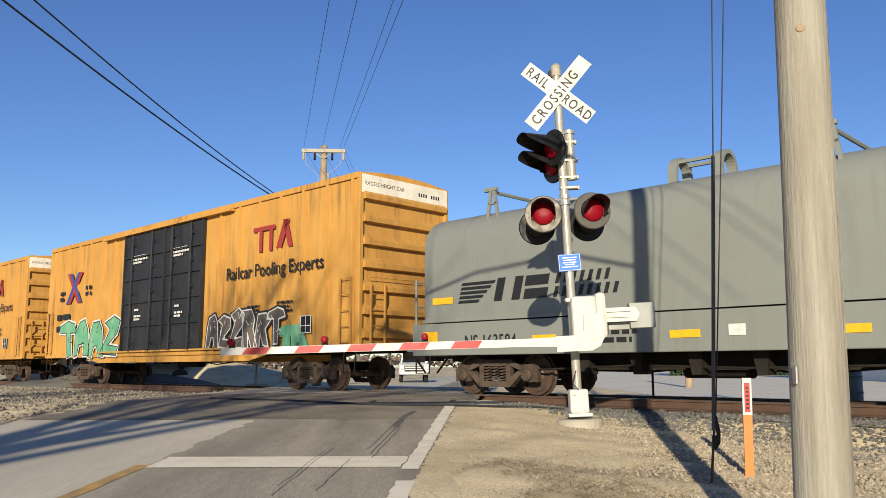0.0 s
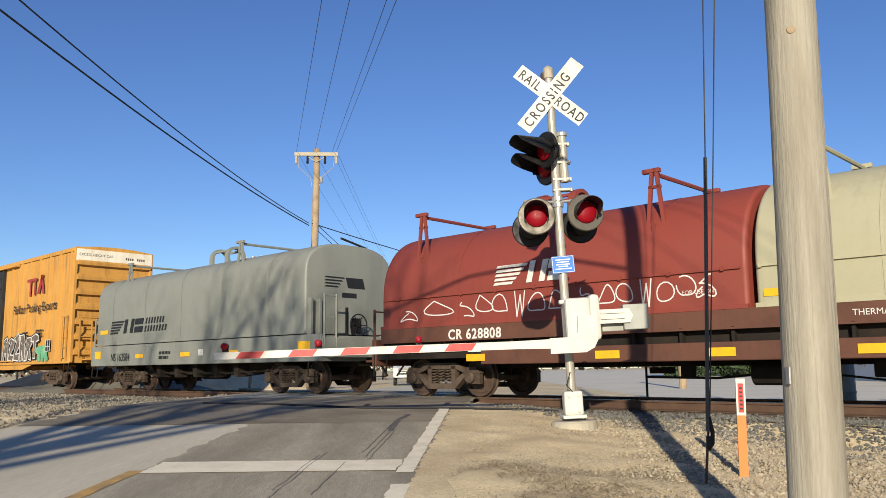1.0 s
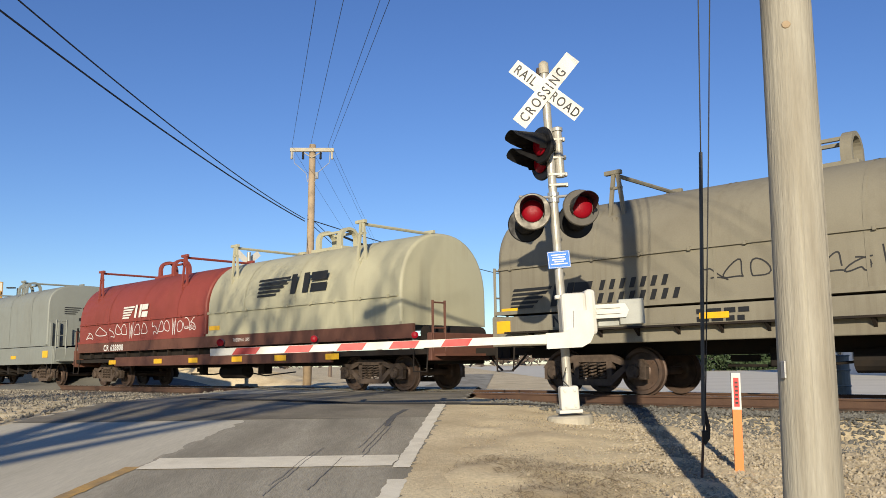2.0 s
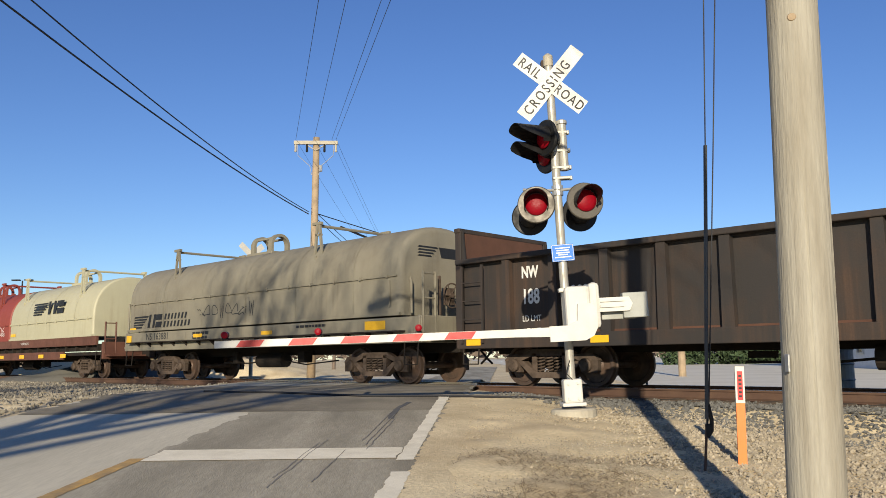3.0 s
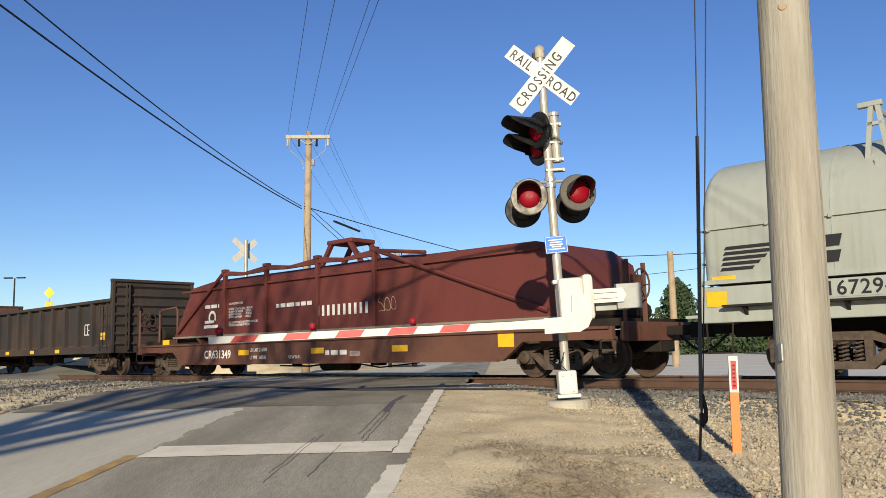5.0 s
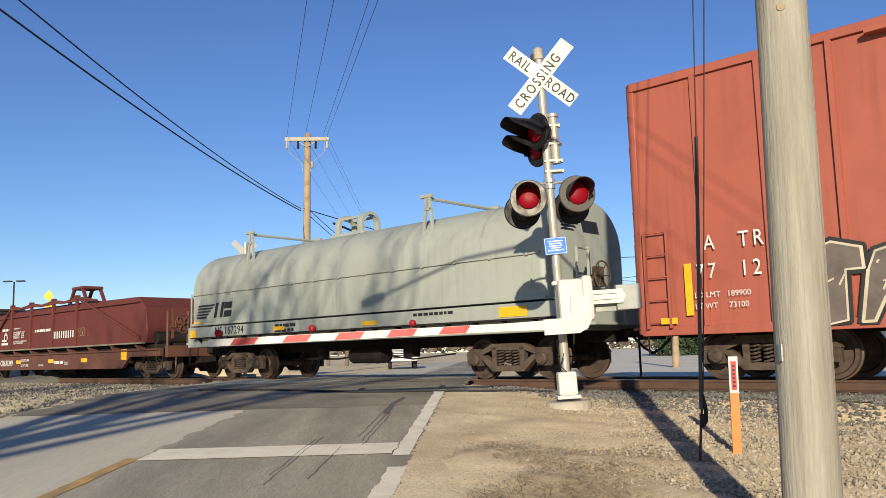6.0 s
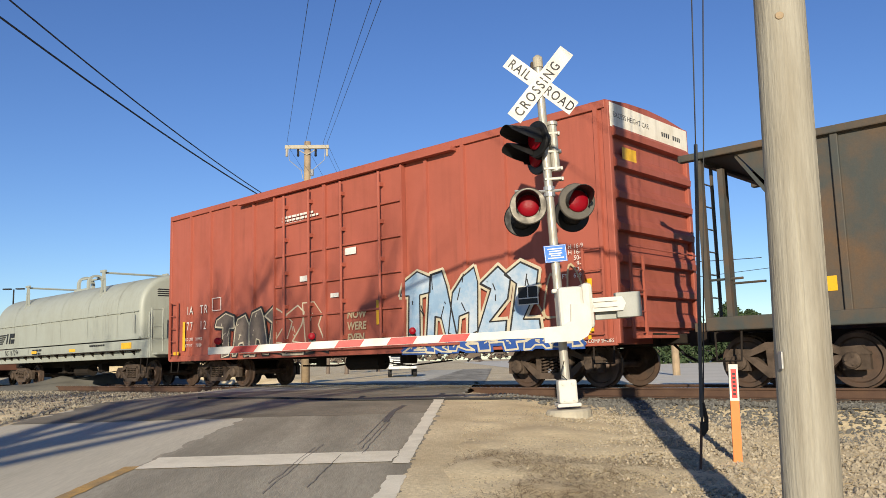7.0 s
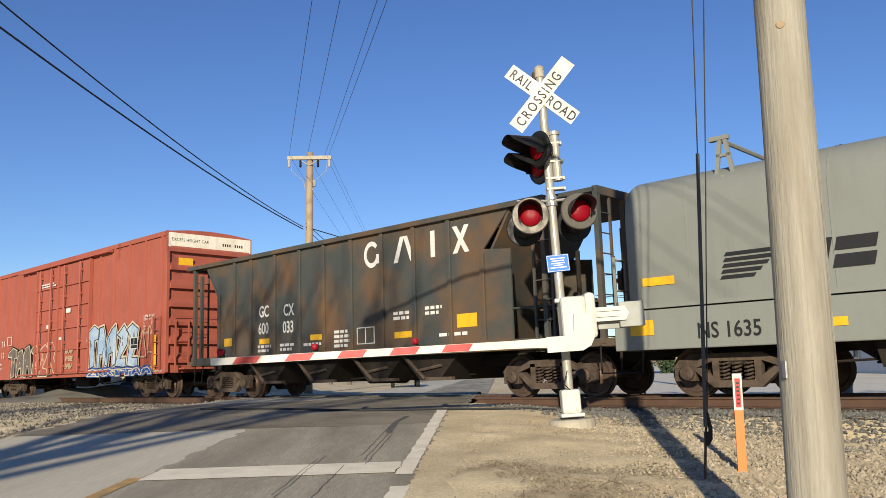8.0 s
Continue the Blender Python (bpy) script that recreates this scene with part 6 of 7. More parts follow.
def red_boxcar():
    car, c, L = boxcar(-87.4, -103.05, "faded red boxcar with ribbed doors and large graffiti", BOX_RED, (5.85, -6.05), 0.78, 5.21, 1.09,
                       ((-92.95, -95.0), (-95.05, -97.75)), BOX_RED)
    X = lambda s: s - c
    y = HALF + 0.033
    for w, v, zz in (("IA", -88.53, 2.12), ("TR", -89.24, 2.12), ("77", -88.5, 1.66), ("12", -89.24, 1.66)):
        writing(w, 0.35, side_text(X(v), zz, y + 0.003), WHITE_LETTER, car, space=1.4, stretch=0.82, bold=0.001)
    for i, (w, u) in enumerate((("EXW", "10-8  H 16-9"), ("EW", "9-7  H 16-7"), ("IL", "50-6"), ("IW", "9-6"), ("IH", "12-9"), ("CU FT", "6196"))):
        writing(w, 0.12, side_text(X(-101.72), 2.56 - i * 0.108, y + 0.003), WHITE_LETTER, car)
        writing(u, 0.12, side_text(X(-102.42), 2.56 - i * 0.108, y + 0.003), WHITE_LETTER, car, align="RIGHT")
    bm = fresh()
    plate(bm, X(-101.36), X(-100.9), 1.6, 1.95, y + 0.012)
    part("data_panel", bm, LETTER, car, "black data panel with white edges")
    bm = fresh()
    for a, b, p, q in ((-101.37, -100.89, 1.59, 1.61), (-101.37, -100.89, 1.94, 1.96), (-101.38, -101.36, 1.59, 1.96), (-100.9, -100.88, 1.59, 1.96), (-101.36, -100.9, 1.71, 1.73), (-101.14, -101.12, 1.72, 1.95)):
        plate(bm, X(a), X(b), p, q, y + 0.017)
    part("data_panel_lines", bm, WHITE_LETTER, car)
    writing("2 INCH COMP SHOES", 0.09, side_text(X(-102.1), 0.82, y + 0.003), WHITE_LETTER, car)
    writing("LD LMT   189900", 0.13, side_text(X(-88.45), 1.35, y + 0.003), WHITE_LETTER, car)
    writing("LT WT     73100", 0.13, side_text(X(-88.45), 1.17, y + 0.003), WHITE_LETTER, car)
    graffiti(car, X(-90.2), X(-94.9), 0.85, 2.05, y, SPRAY_GREY, SPRAY_CREAM, 6, 21, SPRAY_BLACK, 1.0)
    graffiti(car, X(-97.7), X(-101.35), 0.98, 2.45, y + 0.01, SPRAY_BLUE, SPRAY_BLACK, 5, 33, SPRAY_CREAM, 1.0)
    graffiti(car, X(-97.7), X(-102.3), 0.76, 0.98, y + 0.014, SPRAY_DEEP, SPRAY_CREAM, 7, 35, SPRAY_DEEP)
    scribble(car, X(-101.0), X(-102.4), 1.1, 2.3, y, SPRAY_TAN, 3, 17, 0.02)
    for i, w in enumerate(("NOW", "WERE", "EVEN")):
        writing(w, 0.25, side_text(X(-95.85), 1.62 - i * 0.27, y + 0.05), SPRAY_TAN, car, "painted_words", bold=0.008, shear=0.1)
    bars(car, X(-93.3), 4.32, (1.3, 1.5, 0.9), 0.055, y + 0.05, WHITE_LETTER)
    sheet_marks(car, ((X(-96.0), 3.2, 0.4, 0.16), (X(-94.2), 2.7, 0.3, 0.14), (X(-95.4), 2.2, 0.3, 0.1)), y + 0.05, WHITE_LETTER, "door_label")
    sheet_marks(car, ((X(-88.0), 1.0, 0.3, 0.1), (X(-96.94), 1.7, 0.14, 0.55)), y + 0.05)
    sheet_marks(car, ((X(-102.5), 1.5, 0.13, 0.95), (X(-102.3), 0.95, 0.4, 0.12), (X(-88.36), 1.5, 0.13, 0.85)), y + 0.004)
    bm = fresh()
    for a, b, p, q in ((-90.35, -89.9, 2.15, 2.17), (-90.35, -89.9, 2.5, 2.52), (-90.36, -90.33, 2.15, 2.52), (-89.92, -89.89, 2.15, 2.52)):
        plate(bm, X(a), X(b), p, q, y)
    part("plate_mark", bm, WHITE_LETTER, car, "white square plate mark")
    bm = fresh()
    slab(bm, [(1.15, 4.1), (0.65, 4.1), (0.65, 4.38), (1.15, 4.38)], 0.03, 0.035, lambda u, v, w: (-L / 2 - w, u, v))
    part("end_notice", bm, YELLOW, car, "yellow notice on the end")


red_boxcar()


def hopper():
    front, rear = -104.4, -118.95
    car, c, L = car_base("hopper", front, rear, "black open-top hopper with rust-brown blotches and sloped ends", (6.1, -5.2), 0.8, "hopper")
    X = lambda s: s - c
    y = HALF
    z0, z1 = 1.1, 3.8
    # the tub: upright sides with sloped ends
    for sy in (1, -1):
        bm = fresh()
        slab(bm, [(X(-105.75), z0), (X(-105.75), 2.95), (X(-105.05), z1), (X(-116.43), z1), (X(-115.71), 3.02), (X(-116.4), 2.95), (X(-116.4), z0)], sy * (y - 0.07), sy * (y - 0.11), lambda u, v, w: (u, w, v))
        part("side_wall", bm, HOPPER, car, "black side sheet with rust blotches")
        bm = fresh()
        box(bm, X(-110.72), sy * (y - 0.04), z1 + 0.02, 13.2, 0.14, 0.12, bevel=0.02)
        part("top_chord", bm, HOPPER, car)
        bm = fresh()
        box(bm, X(-110.72), sy * (y - 0.04), z0 - 0.06, 12.6, 0.14, 0.22, bevel=0.02)
        part("side_sill", bm, HOPPER, car)
        for v in (-105.8, -106.59, -107.39, -108.49, -109.56, -110.54, -111.58, -112.66, -113.7, -114.76, -115.68):
            bm = fresh()
            box(bm, X(v), sy * (y - 0.05), (z0 + (z1 if -115.5 < v < -106 else 2.95)) / 2, 0.11, 0.07, (z1 if -115.5 < v < -106 else 2.95) - z0, bevel=0.012)
            part("side_post", bm, HOPPER, car)
    for a, b, e in ((-105.05, -106.9, -104.45), (-116.4, -114.6, -118.45)):
        bm = fresh()
        slab(bm, [(X(a), z1), (X(b), 1.1), (X(b), 1.0), (X(a), z1 - 0.1)], -y + 0.1, y - 0.1, lambda u, v, w: (u, w, v))
        part("slope_sheet", bm, HOPPER, car, "sloping end sheet")
        for yy in (y - 0.08, -y + 0.08, 0.55):
            bm = fresh()
            box(bm, X(e), yy, 2.35, 0.1, 0.1, 2.75)
            part("end_post", bm, HOPPER, car)
            bm = fresh()
            rod(bm, [(X(e), yy, 1.75), (X(a), yy, 1.75)], 0.022, 6)
            part("hand_rail", bm, HOPPER, car)
        for yy in (y - 0.08, -y + 0.08):
            bm = fresh()
            box(bm, (X(a) * 0.6 + X(e) * 0.4), yy, 2.3, 0.09, 0.09, 2.5)
            part("end_post", bm, HOPPER, car)
        bm = fresh()
        box(bm, (X(e) + X(a)) / 2, 0, z1, abs(e - a), 2 * y - 0.05, 0.08)
        part("end_roof", bm, HOPPER, car, "flat sheet over the end platform")
        bm = fresh()
        box(bm, X(e), 0, z1 - 0.02, 0.1, 2 * y - 0.05, 0.16)
        part("end_beam", bm, HOPPER, car)
        bm = fresh()
        box(bm, (X(e) + X(a)) / 2, 0, 1.0, abs(e - a) + 0.5, 2 * y - 0.1, 0.14)
        part("end_platform", bm, HOPPER, car, "low end platform")
        ladder(car, X(e), y - 0.3, 1.0, z1, 0.42, HOPPER, "y")
        if e < -110:
            ladder(car, X(a * 0.6 + e * 0.4), y - 0.02, 1.0, z1 - 0.2, 0.42, HOPPER)
    # end machinery
    bm = fresh()
    box(bm, X(-117.4), 0.6, 1.5, 0.5, 0.6, 0.8, bevel=0.04)
    rod(bm, [(X(-117.9), -0.6, 1.5), (X(-117.9), 1.2, 1.5)], 0.18, 12)
    rod(bm, [(X(-117.2), 0.3, 1.1), (X(-117.2), 0.3, 2.9)], 0.05, 8)
    part("brake_cylinder", bm, UNDER, car, "brake cylinder and gear on the end platform")
    brake_wheel(car, X(-118.2), 0.3, 2.2, -1, HOPPER)
    # discharge bays
    for v in (-107.9, -110.0, -112.2, -113.9):
        bm = fresh()
        slab(bm, [(X(v) - 1.05, 1.1), (X(v) + 1.05, 1.1), (X(v) + 0.28, 0.38), (X(v) - 0.28, 0.38)], -1.3, 1.3, lambda u, v_, w: (u, w, v_))
        part("discharge_bay", bm, UNDER, car, "sloped discharge bay")
        bm = fresh()
        rod(bm, [(X(v) + 0.75, 1.35, 0.95), (X(v) + 0.1, 1.35, 0.42)], 0.045, 6)
        rod(bm, [(X(v) - 0.4, 1.35, 0.7), (X(v) + 0.3, 1.35, 0.6)], 0.035, 6)
        box(bm, X(v) - 0.3, 1.3, 0.42, 0.8, 0.1, 0.07)
        part("door_linkage", bm, TRUCK, car, "rusty discharge door linkage")
    bm = fresh()
    x = -105.6
    rng = random.Random(5)
    loft(bm, [[(X(v), yy, 3.72 + 0.3 * (1 - (yy / 1.45) ** 2) * (0.8 + 0.3 * math.sin(v * 1.7)) * smooth_step(-116.6, -115.0, v) * smooth_step(-105.0, -106.5, v) + (-0.3 if abs(yy) > 1.4 else 0)) for yy in (-1.44, -1.0, -0.5, 0, 0.5, 1.0, 1.44)] for v in np.linspace(-116.2, -105.3, 24)], False)
    part("load", bm, GON_RUST, car, "dark heaped load")
    yy = y - 0.065
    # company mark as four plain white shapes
    bm = fresh()
    for k in range(18):
        a0, a1 = [math.radians(40 + 300 * (k + j) / 18) for j in (0, 1)]
        bm.faces.new([bm.verts.new((X(-112.3) - r * 0.85 * math.cos(a), yy, 3.31 + r * math.sin(a))) for r, a in ((0.2, a0), (0.31, a0), (0.31, a1), (0.2, a1))])
    plate(bm, X(-112.56), X(-112.46), 3.08, 3.3, yy)
    part("mark_ring", bm, WHITE_LETTER, car, "large white painted mark")
    bm = fresh()
    plate(bm, X(-113.18), X(-113.05), 3.02, 3.6, yy, -0.22)
    plate(bm, X(-113.72), X(-113.59), 3.02, 3.6, yy + 0.001, 0.22)
    part("mark_wedge", bm, WHITE_LETTER, car, "large white painted mark")
    bm = fresh()
    plate(bm, X(-114.35), X(-114.22), 3.02, 3.6, yy)
    part("mark_bar", bm, WHITE_LETTER, car, "large white painted mark")
    bm = fresh()
    plate(bm, X(-115.0), X(-114.87), 3.02, 3.6, yy, -0.34)
    plate(bm, X(-115.34), X(-115.21), 3.02, 3.6, yy + 0.002, 0.34)
    part("mark_cross", bm, WHITE_LETTER, car, "large white painted mark")
    writing("GC", 0.42, side_text(X(-107.75), 2.15, yy + 0.002), WHITE_LETTER, car, stretch=0.75, bold=0.008)
    writing("CX", 0.42, side_text(X(-108.85), 2.12, yy + 0.002), WHITE_LETTER, car, stretch=0.75, bold=0.008)
    writing("600", 0.42, side_text(X(-107.72), 1.7, yy + 0.002), WHITE_LETTER, car, stretch=0.75, bold=0.008)
    writing("033", 0.42, side_text(X(-108.82), 1.68, yy + 0.002), WHITE_LETTER, car, stretch=0.75, bold=0.008)
    sheet_marks(car, ((X(-106.25), 1.55, 0.4, 0.22), (X(-108.0), 1.5, 0.45, 0.14), (X(-110.2), 1.5, 0.45, 0.14), (X(-113.3), 1.4, 0.55, 0.14), (X(-115.2), 1.6, 0.55, 0.28)), yy)
    for a, zz, l in ((-107.7, 1.33, (0.6, 0.5)), (-108.7, 1.33, (0.6, 0.5)), (-110.9, 1.55, (0.5, 0.6, 0.6, 0.5)), (-113.0, 1.85, (0.5, 0.5)), (-114.0, 1.9, (0.5, 0.4)), (-114.4, 1.3, (0.8,)), (-109.7, 1.3, (0.7,))):
        bars(car, X(a), zz, l, 0.07, yy, WHITE_LETTER)
    bm = fresh()
    for a, b, p, q in ((-112.35, -111.75, 1.25, 1.27), (-112.35, -111.75, 1.62, 1.64), (-112.36, -112.33, 1.25, 1.64), (-111.77, -111.74, 1.25, 1.64), (-112.06, -112.03, 1.25, 1.64)):
        plate(bm, X(a), X(b), p, q, yy)
    part("data_panel", bm, WHITE_LETTER, car, "white-edged data panel")


hopper()
grey_coil_car(-118.65, -131.75, grey_label, "1635", back=0.65)


def motions():
    step = 1 / FPS
    for car, s0 in CARS:
        rows = []
        for t in range(0, 9):
            p = on_track(s0 + SPEED * t)
            rows.append((t, pose(p.x, p.y, 0, 0, 0, TRACK_TURN)))
        walk(car, rows)
    for w, dx in WHEELSETS:
        walk(w, [(k * step, pose(dx, 0, WHEEL_R, 0, math.degrees(SPEED * k * step / WHEEL_R), 0)) for k in range(0, 8 * FPS + 1)])


# ---- small things by the road ----
def marker_post():
    x, y = 3.17, 8.7
    m = thing("marker_post", pose(x, y, ground_z(x, y) - 0.02, 0, 1.0, -8), "orange plastic cable marker post with a white and red top", "marker post")
    bm = fresh()
    slab(bm, [(-0.045, -0.012), (0.045, -0.012), (0.045, 0.012), (0.0, 0.02), (-0.045, 0.012)], -0.1, 0.68, lambda u, v, w: (u, v, w))
    part("post", bm, ORANGE, m)
    bm = fresh()
    slab(bm, [(-0.047, -0.015), (0.047, -0.015), (0.047, 0.014), (0.0, 0.022), (-0.047, 0.014)], 0.66, 1.04, lambda u, v, w: (u, v, w))
    part("top", bm, WHITE, m, "white post top")
    bm = fresh()
    box(bm, 0.0, -0.018, 0.84, 0.055, 0.004, 0.3)
    part("warning_panel", bm, RED_SHEET, m, "red warning strip")
    bm = fresh()
    for i in range(6):
        box(bm, 0.0, -0.0215, 0.73 + i * 0.042, 0.03, 0.002, 0.02)
    tagged(part("panel_bars", bm, LETTER, m), kind="stuff")


marker_post()


def guy_wires():
    x, y = 2.642, 8.3
    z = ground_z(x, y)
    m = thing("guy_wire", pose(x, y, z), "two steel guy wires with a dark plastic guard in gravel", "guy wire")
    at = lambda px, pz: Vector((px - x, 0, pz - z))
    foot, clamp, guard, top = at(2.642, z - 0.05), at(2.688, -0.108), at(2.826, 2.75), at(2.894, 4.349)
    bm = fresh()
    rod(bm, [foot, clamp, guard, top, top + (top - guard) * 4], 0.007, 6)
    part("strand", bm, CABLE, m, "steel strand")
    bm = fresh()
    second = [clamp + Vector((0.005, 0, -0.04)), at(2.726, 0.18), at(2.909, 2.749), at(3.016, 4.349)]
    rod(bm, second + [second[3] + (second[3] - second[2]) * 4], 0.007, 6)
    part("strand", bm, CABLE, m, "steel strand")
    bm = fresh()
    rod(bm, [clamp + (guard - clamp) * 0.02, guard], 0.02, 10)
    part("guard", bm, GUARD, m, "dark grey plastic guard tube")
    bm = fresh()
    rod(bm, [foot, clamp], 0.014, 8)
    part("anchor_rod", bm, RUST, m, "rusty anchor rod")
    bm = fresh()
    rod(bm, [clamp + Vector((0.02, 0, 0.2)), clamp + Vector((0.05, 0, 0.05)), clamp + Vector((0.045, 0, -0.06)), clamp + Vector((0.0, 0, -0.12))], 0.022, 8)
    box(bm, 0.01 + clamp.x, 0, clamp.z - 0.05, 0.05, 0.05, 0.12, bevel=0.01)
    part("clamp", bm, BLACK, m, "dark strand clamp")


guy_wires()


def dry_grass():
    rng = np.random.default_rng(8)
    verts, faces = [], []
    for k in range(16000):
        x, y = rng.uniform(0.1, 2.7), rng.uniform(4.2, 9.0)
        if rng.random() > smooth_step(0.0, 0.6, noise.noise(Vector((x * 0.9, y * 0.9, 5))) + 0.75 - 0.55 * ((x - 1.3) ** 2 + 0.25 * (y - 7.0) ** 2)):
            continue
        z = ground_z(x, y) + 0.01
        a = rng.uniform(0, math.tau)
        h = rng.uniform(0.01, 0.045)
        dx, dy = math.cos(a), math.sin(a)
        i = len(verts)
        lean = rng.uniform(1.5, 5.5) * h
        verts += [(x - dy * 0.003, y + dx * 0.003, z), (x + dy * 0.003, y - dx * 0.003, z), (x + dx * lean, y + dy * lean, z + h * 0.6)]
        faces.append((i, i + 1, i + 2))
    me = bpy.data.meshes.new("dry_grass")
    me.from_pydata(verts, [], faces)
    me.materials.append(GRASS)
    tagged(new("dry_grass", me), "thin dry grass and straw on sandy ground", "grass", kind="stuff")


dry_grass()


# ---- beyond the track ----
def far_pole(x, y, top, arm, label):
    m = thing("utility_pole", pose(x, y, FAR_Z, 0, 0.8, 0), label, "utility pole")
    h = top - FAR_Z
    bm = fresh()
    rod(bm, [(0, 0, 0), (0, 0, h)], 0.24, 14, 0.18)
    part("pole", bm, FAR_WOOD, m, smooth=True)
    bm = fresh()
    box(bm, 0, -0.2, h - 0.35, arm, 0.14, 0.2)
    rod(bm, [(-arm * 0.25, -0.21, h - 0.42), (0, -0.21, h - 0.8), (arm * 0.25, -0.21, h - 0.42)], 0.03, 6)
    part("crossarm", bm, CONCRETE, m, "pale grey crossarm")
    for u in (-0.46, -0.2, 0.2, 0.46):
        bm = fresh()
        lathe(bm, [(0, 0.04), (0.05, 0.075), (0.2, 0.06), (0.42, 0.07), (0.46, 0.03)], (arm * u, -0.2, h - 0.9), (0, 0, 1), 8)
        part("insulator", bm, BLACK if abs(u) < 0.45 else CONCRETE, m)
    bm = fresh()
    for sx in (-1, 1):
        rod(bm, [(sx * arm * 0.42, -0.2, h - 0.3), (sx * arm * 0.4, -0.2, h - 1.1), (sx * 0.3, -0.2, h - 1.7), (sx * 0.2, -0.2, h - 2.2)], 0.02, 5)
    lathe(bm, [(0, 0.1), (0.35, 0.1)], (0.3, -0.2, h - 2.0), (0, 0, 1), 8)
    part("jumper", bm, STEEL, m, "drop wires and cutout")
    return m


FP = Vector((-6.67, 45.0, 13.0))
far_pole(FP.x - 0.18, FP.y, FP.z, 2.45, "brown wooden utility pole with a crossarm beyond the track")
far_pole(-4.8, 120.0, 15.6, 2.4, "distant wooden utility pole with a crossarm")
far_pole(-3.5, 130.0, 16.8, 2.4, "distant wooden utility pole with a crossarm")


def wire(a, b, sag, r, label="dark overhead wire between poles"):
    bm = fresh()
    a, b = Vector(a), Vector(b)
    rod(bm, [a.lerp(b, k / 20) - Vector((0, 0, sag * 4 * (k / 20) * (1 - k / 20))) for k in range(21)], r, 5)
    tagged(part("overhead_wire", bm, CABLE), label, "wire", "overhead wires")


def beyond(p, q, k):
    p, q = Vector(p), Vector(q)
    return p + (q - p) * k


zc = FP.z - 0.15
for u, e in ((-1.13, (-2.9, 20, 10.0)), (-0.1, (-2.19, 20, 9.98)), (0.9, (-1.24, 20, 9.98)), (1.13, (-0.99, 20, 9.98))):
    p0 = Vector((FP.x + u, FP.y - 0.16, zc))
    wire(p0, beyond(p0, e, 2.0), 0.0, 0.009)
    wire(p0, (-6.0 + u, 120, 12.3), 0.5, 0.008)
low = Vector((-7.07, 44.8, 8.7))
wire((-7.04, 44.8, 8.59), beyond((-7.04, 44.8, 8.59), (-10.5, 24, 10.3), 1.95), 0.8, 0.03, "thick black overhead cable")
wire((-7.04, 44.8, 8.72), beyond((-7.04, 44.8, 8.72), (-9.0, 24, 9.6), 1.95), 0.8, 0.022, "thick black overhead cable")
wire(low + Vector((0.2, 0, 0)), (24.5, 95, 8.2), 0.9, 0.03, "black service cable hung between poles")
wire(low + Vector((0.2, 0, -0.1)), (-1.5, 70, 5.0), 0.2, 0.02, "black service cable hung between poles")
wire(low + Vector((0.2, 0, 0.2)), (-0.4, 72, 4.6), 0.2, 0.02, "black service cable hung between poles")
wire((12, 90, 7.5), (60, 70, 11.5), 0.5, 0.03, "black service cable hung between poles")
bm = fresh()
rod(bm, [(-5.75, 49.2, 8.55), (-4.45, 51.9, 8.3)], 0.075, 8)
tagged(part("cable_splice", bm, CABLE), "black splice case hung on a service cable", "splice case")


def far_signal():
    x, y = -6.75, 30.0
    m = thing("crossing_signal", pose(x, y, -0.3, 0, 0, 222), "silver far-side crossing signal with crossbuck seen from behind", "crossing signal")
    bm = fresh()
    rod(bm, [(0, 0, 0), (0, 0, 5.1)], 0.07, 12)
    part("mast", bm, ALU, m)
    bm = fresh()
    box(bm, 0, 0, 0.1, 0.6, 0.6, 0.4, bevel=0.03)
    part("foundation", bm, CONCRETE, m)
    for ang in (40, -40):
        bm = fresh()
        box(bm, 0, 0, 0, 1.22, 0.006, 0.229)
        b = part("crossbuck_blade", bm, WHITE, m, "white crossbuck blade")
        b.matrix_basis = pose(0, -0.08 - (0.01 if ang > 0 else 0), 4.72, 0, ang, 0)
    for sx in (-0.5, 0.5):
        for sy in (-1, 1):
            bm = fresh()
            lathe(bm, [(0.0, 0.3), (0.02, 0.3), (0.05, 0.16), (0.2, 0.1)], (sx, sy * 0.22, 3.05), (0, -sy, 0), 20)
            f = part("flasher", bm, DISC, m, "dark round signal head")
            bm = fresh()
            lathe(bm, [(0.0, 0.15), (0.04, 0.1)], (sx, sy * 0.23, 3.05), (0, sy, 0), 18)
            part("lens", bm, LENS, f, "red lens")
    bm = fresh()
    rod(bm, [(-0.5, 0, 3.05), (0.5, 0, 3.05)], 0.03, 6)
    box(bm, 0.2, 0.2, 1.3, 0.4, 0.4, 0.6, bevel=0.04)
    part("bracket", bm, ALU, m)


far_signal()


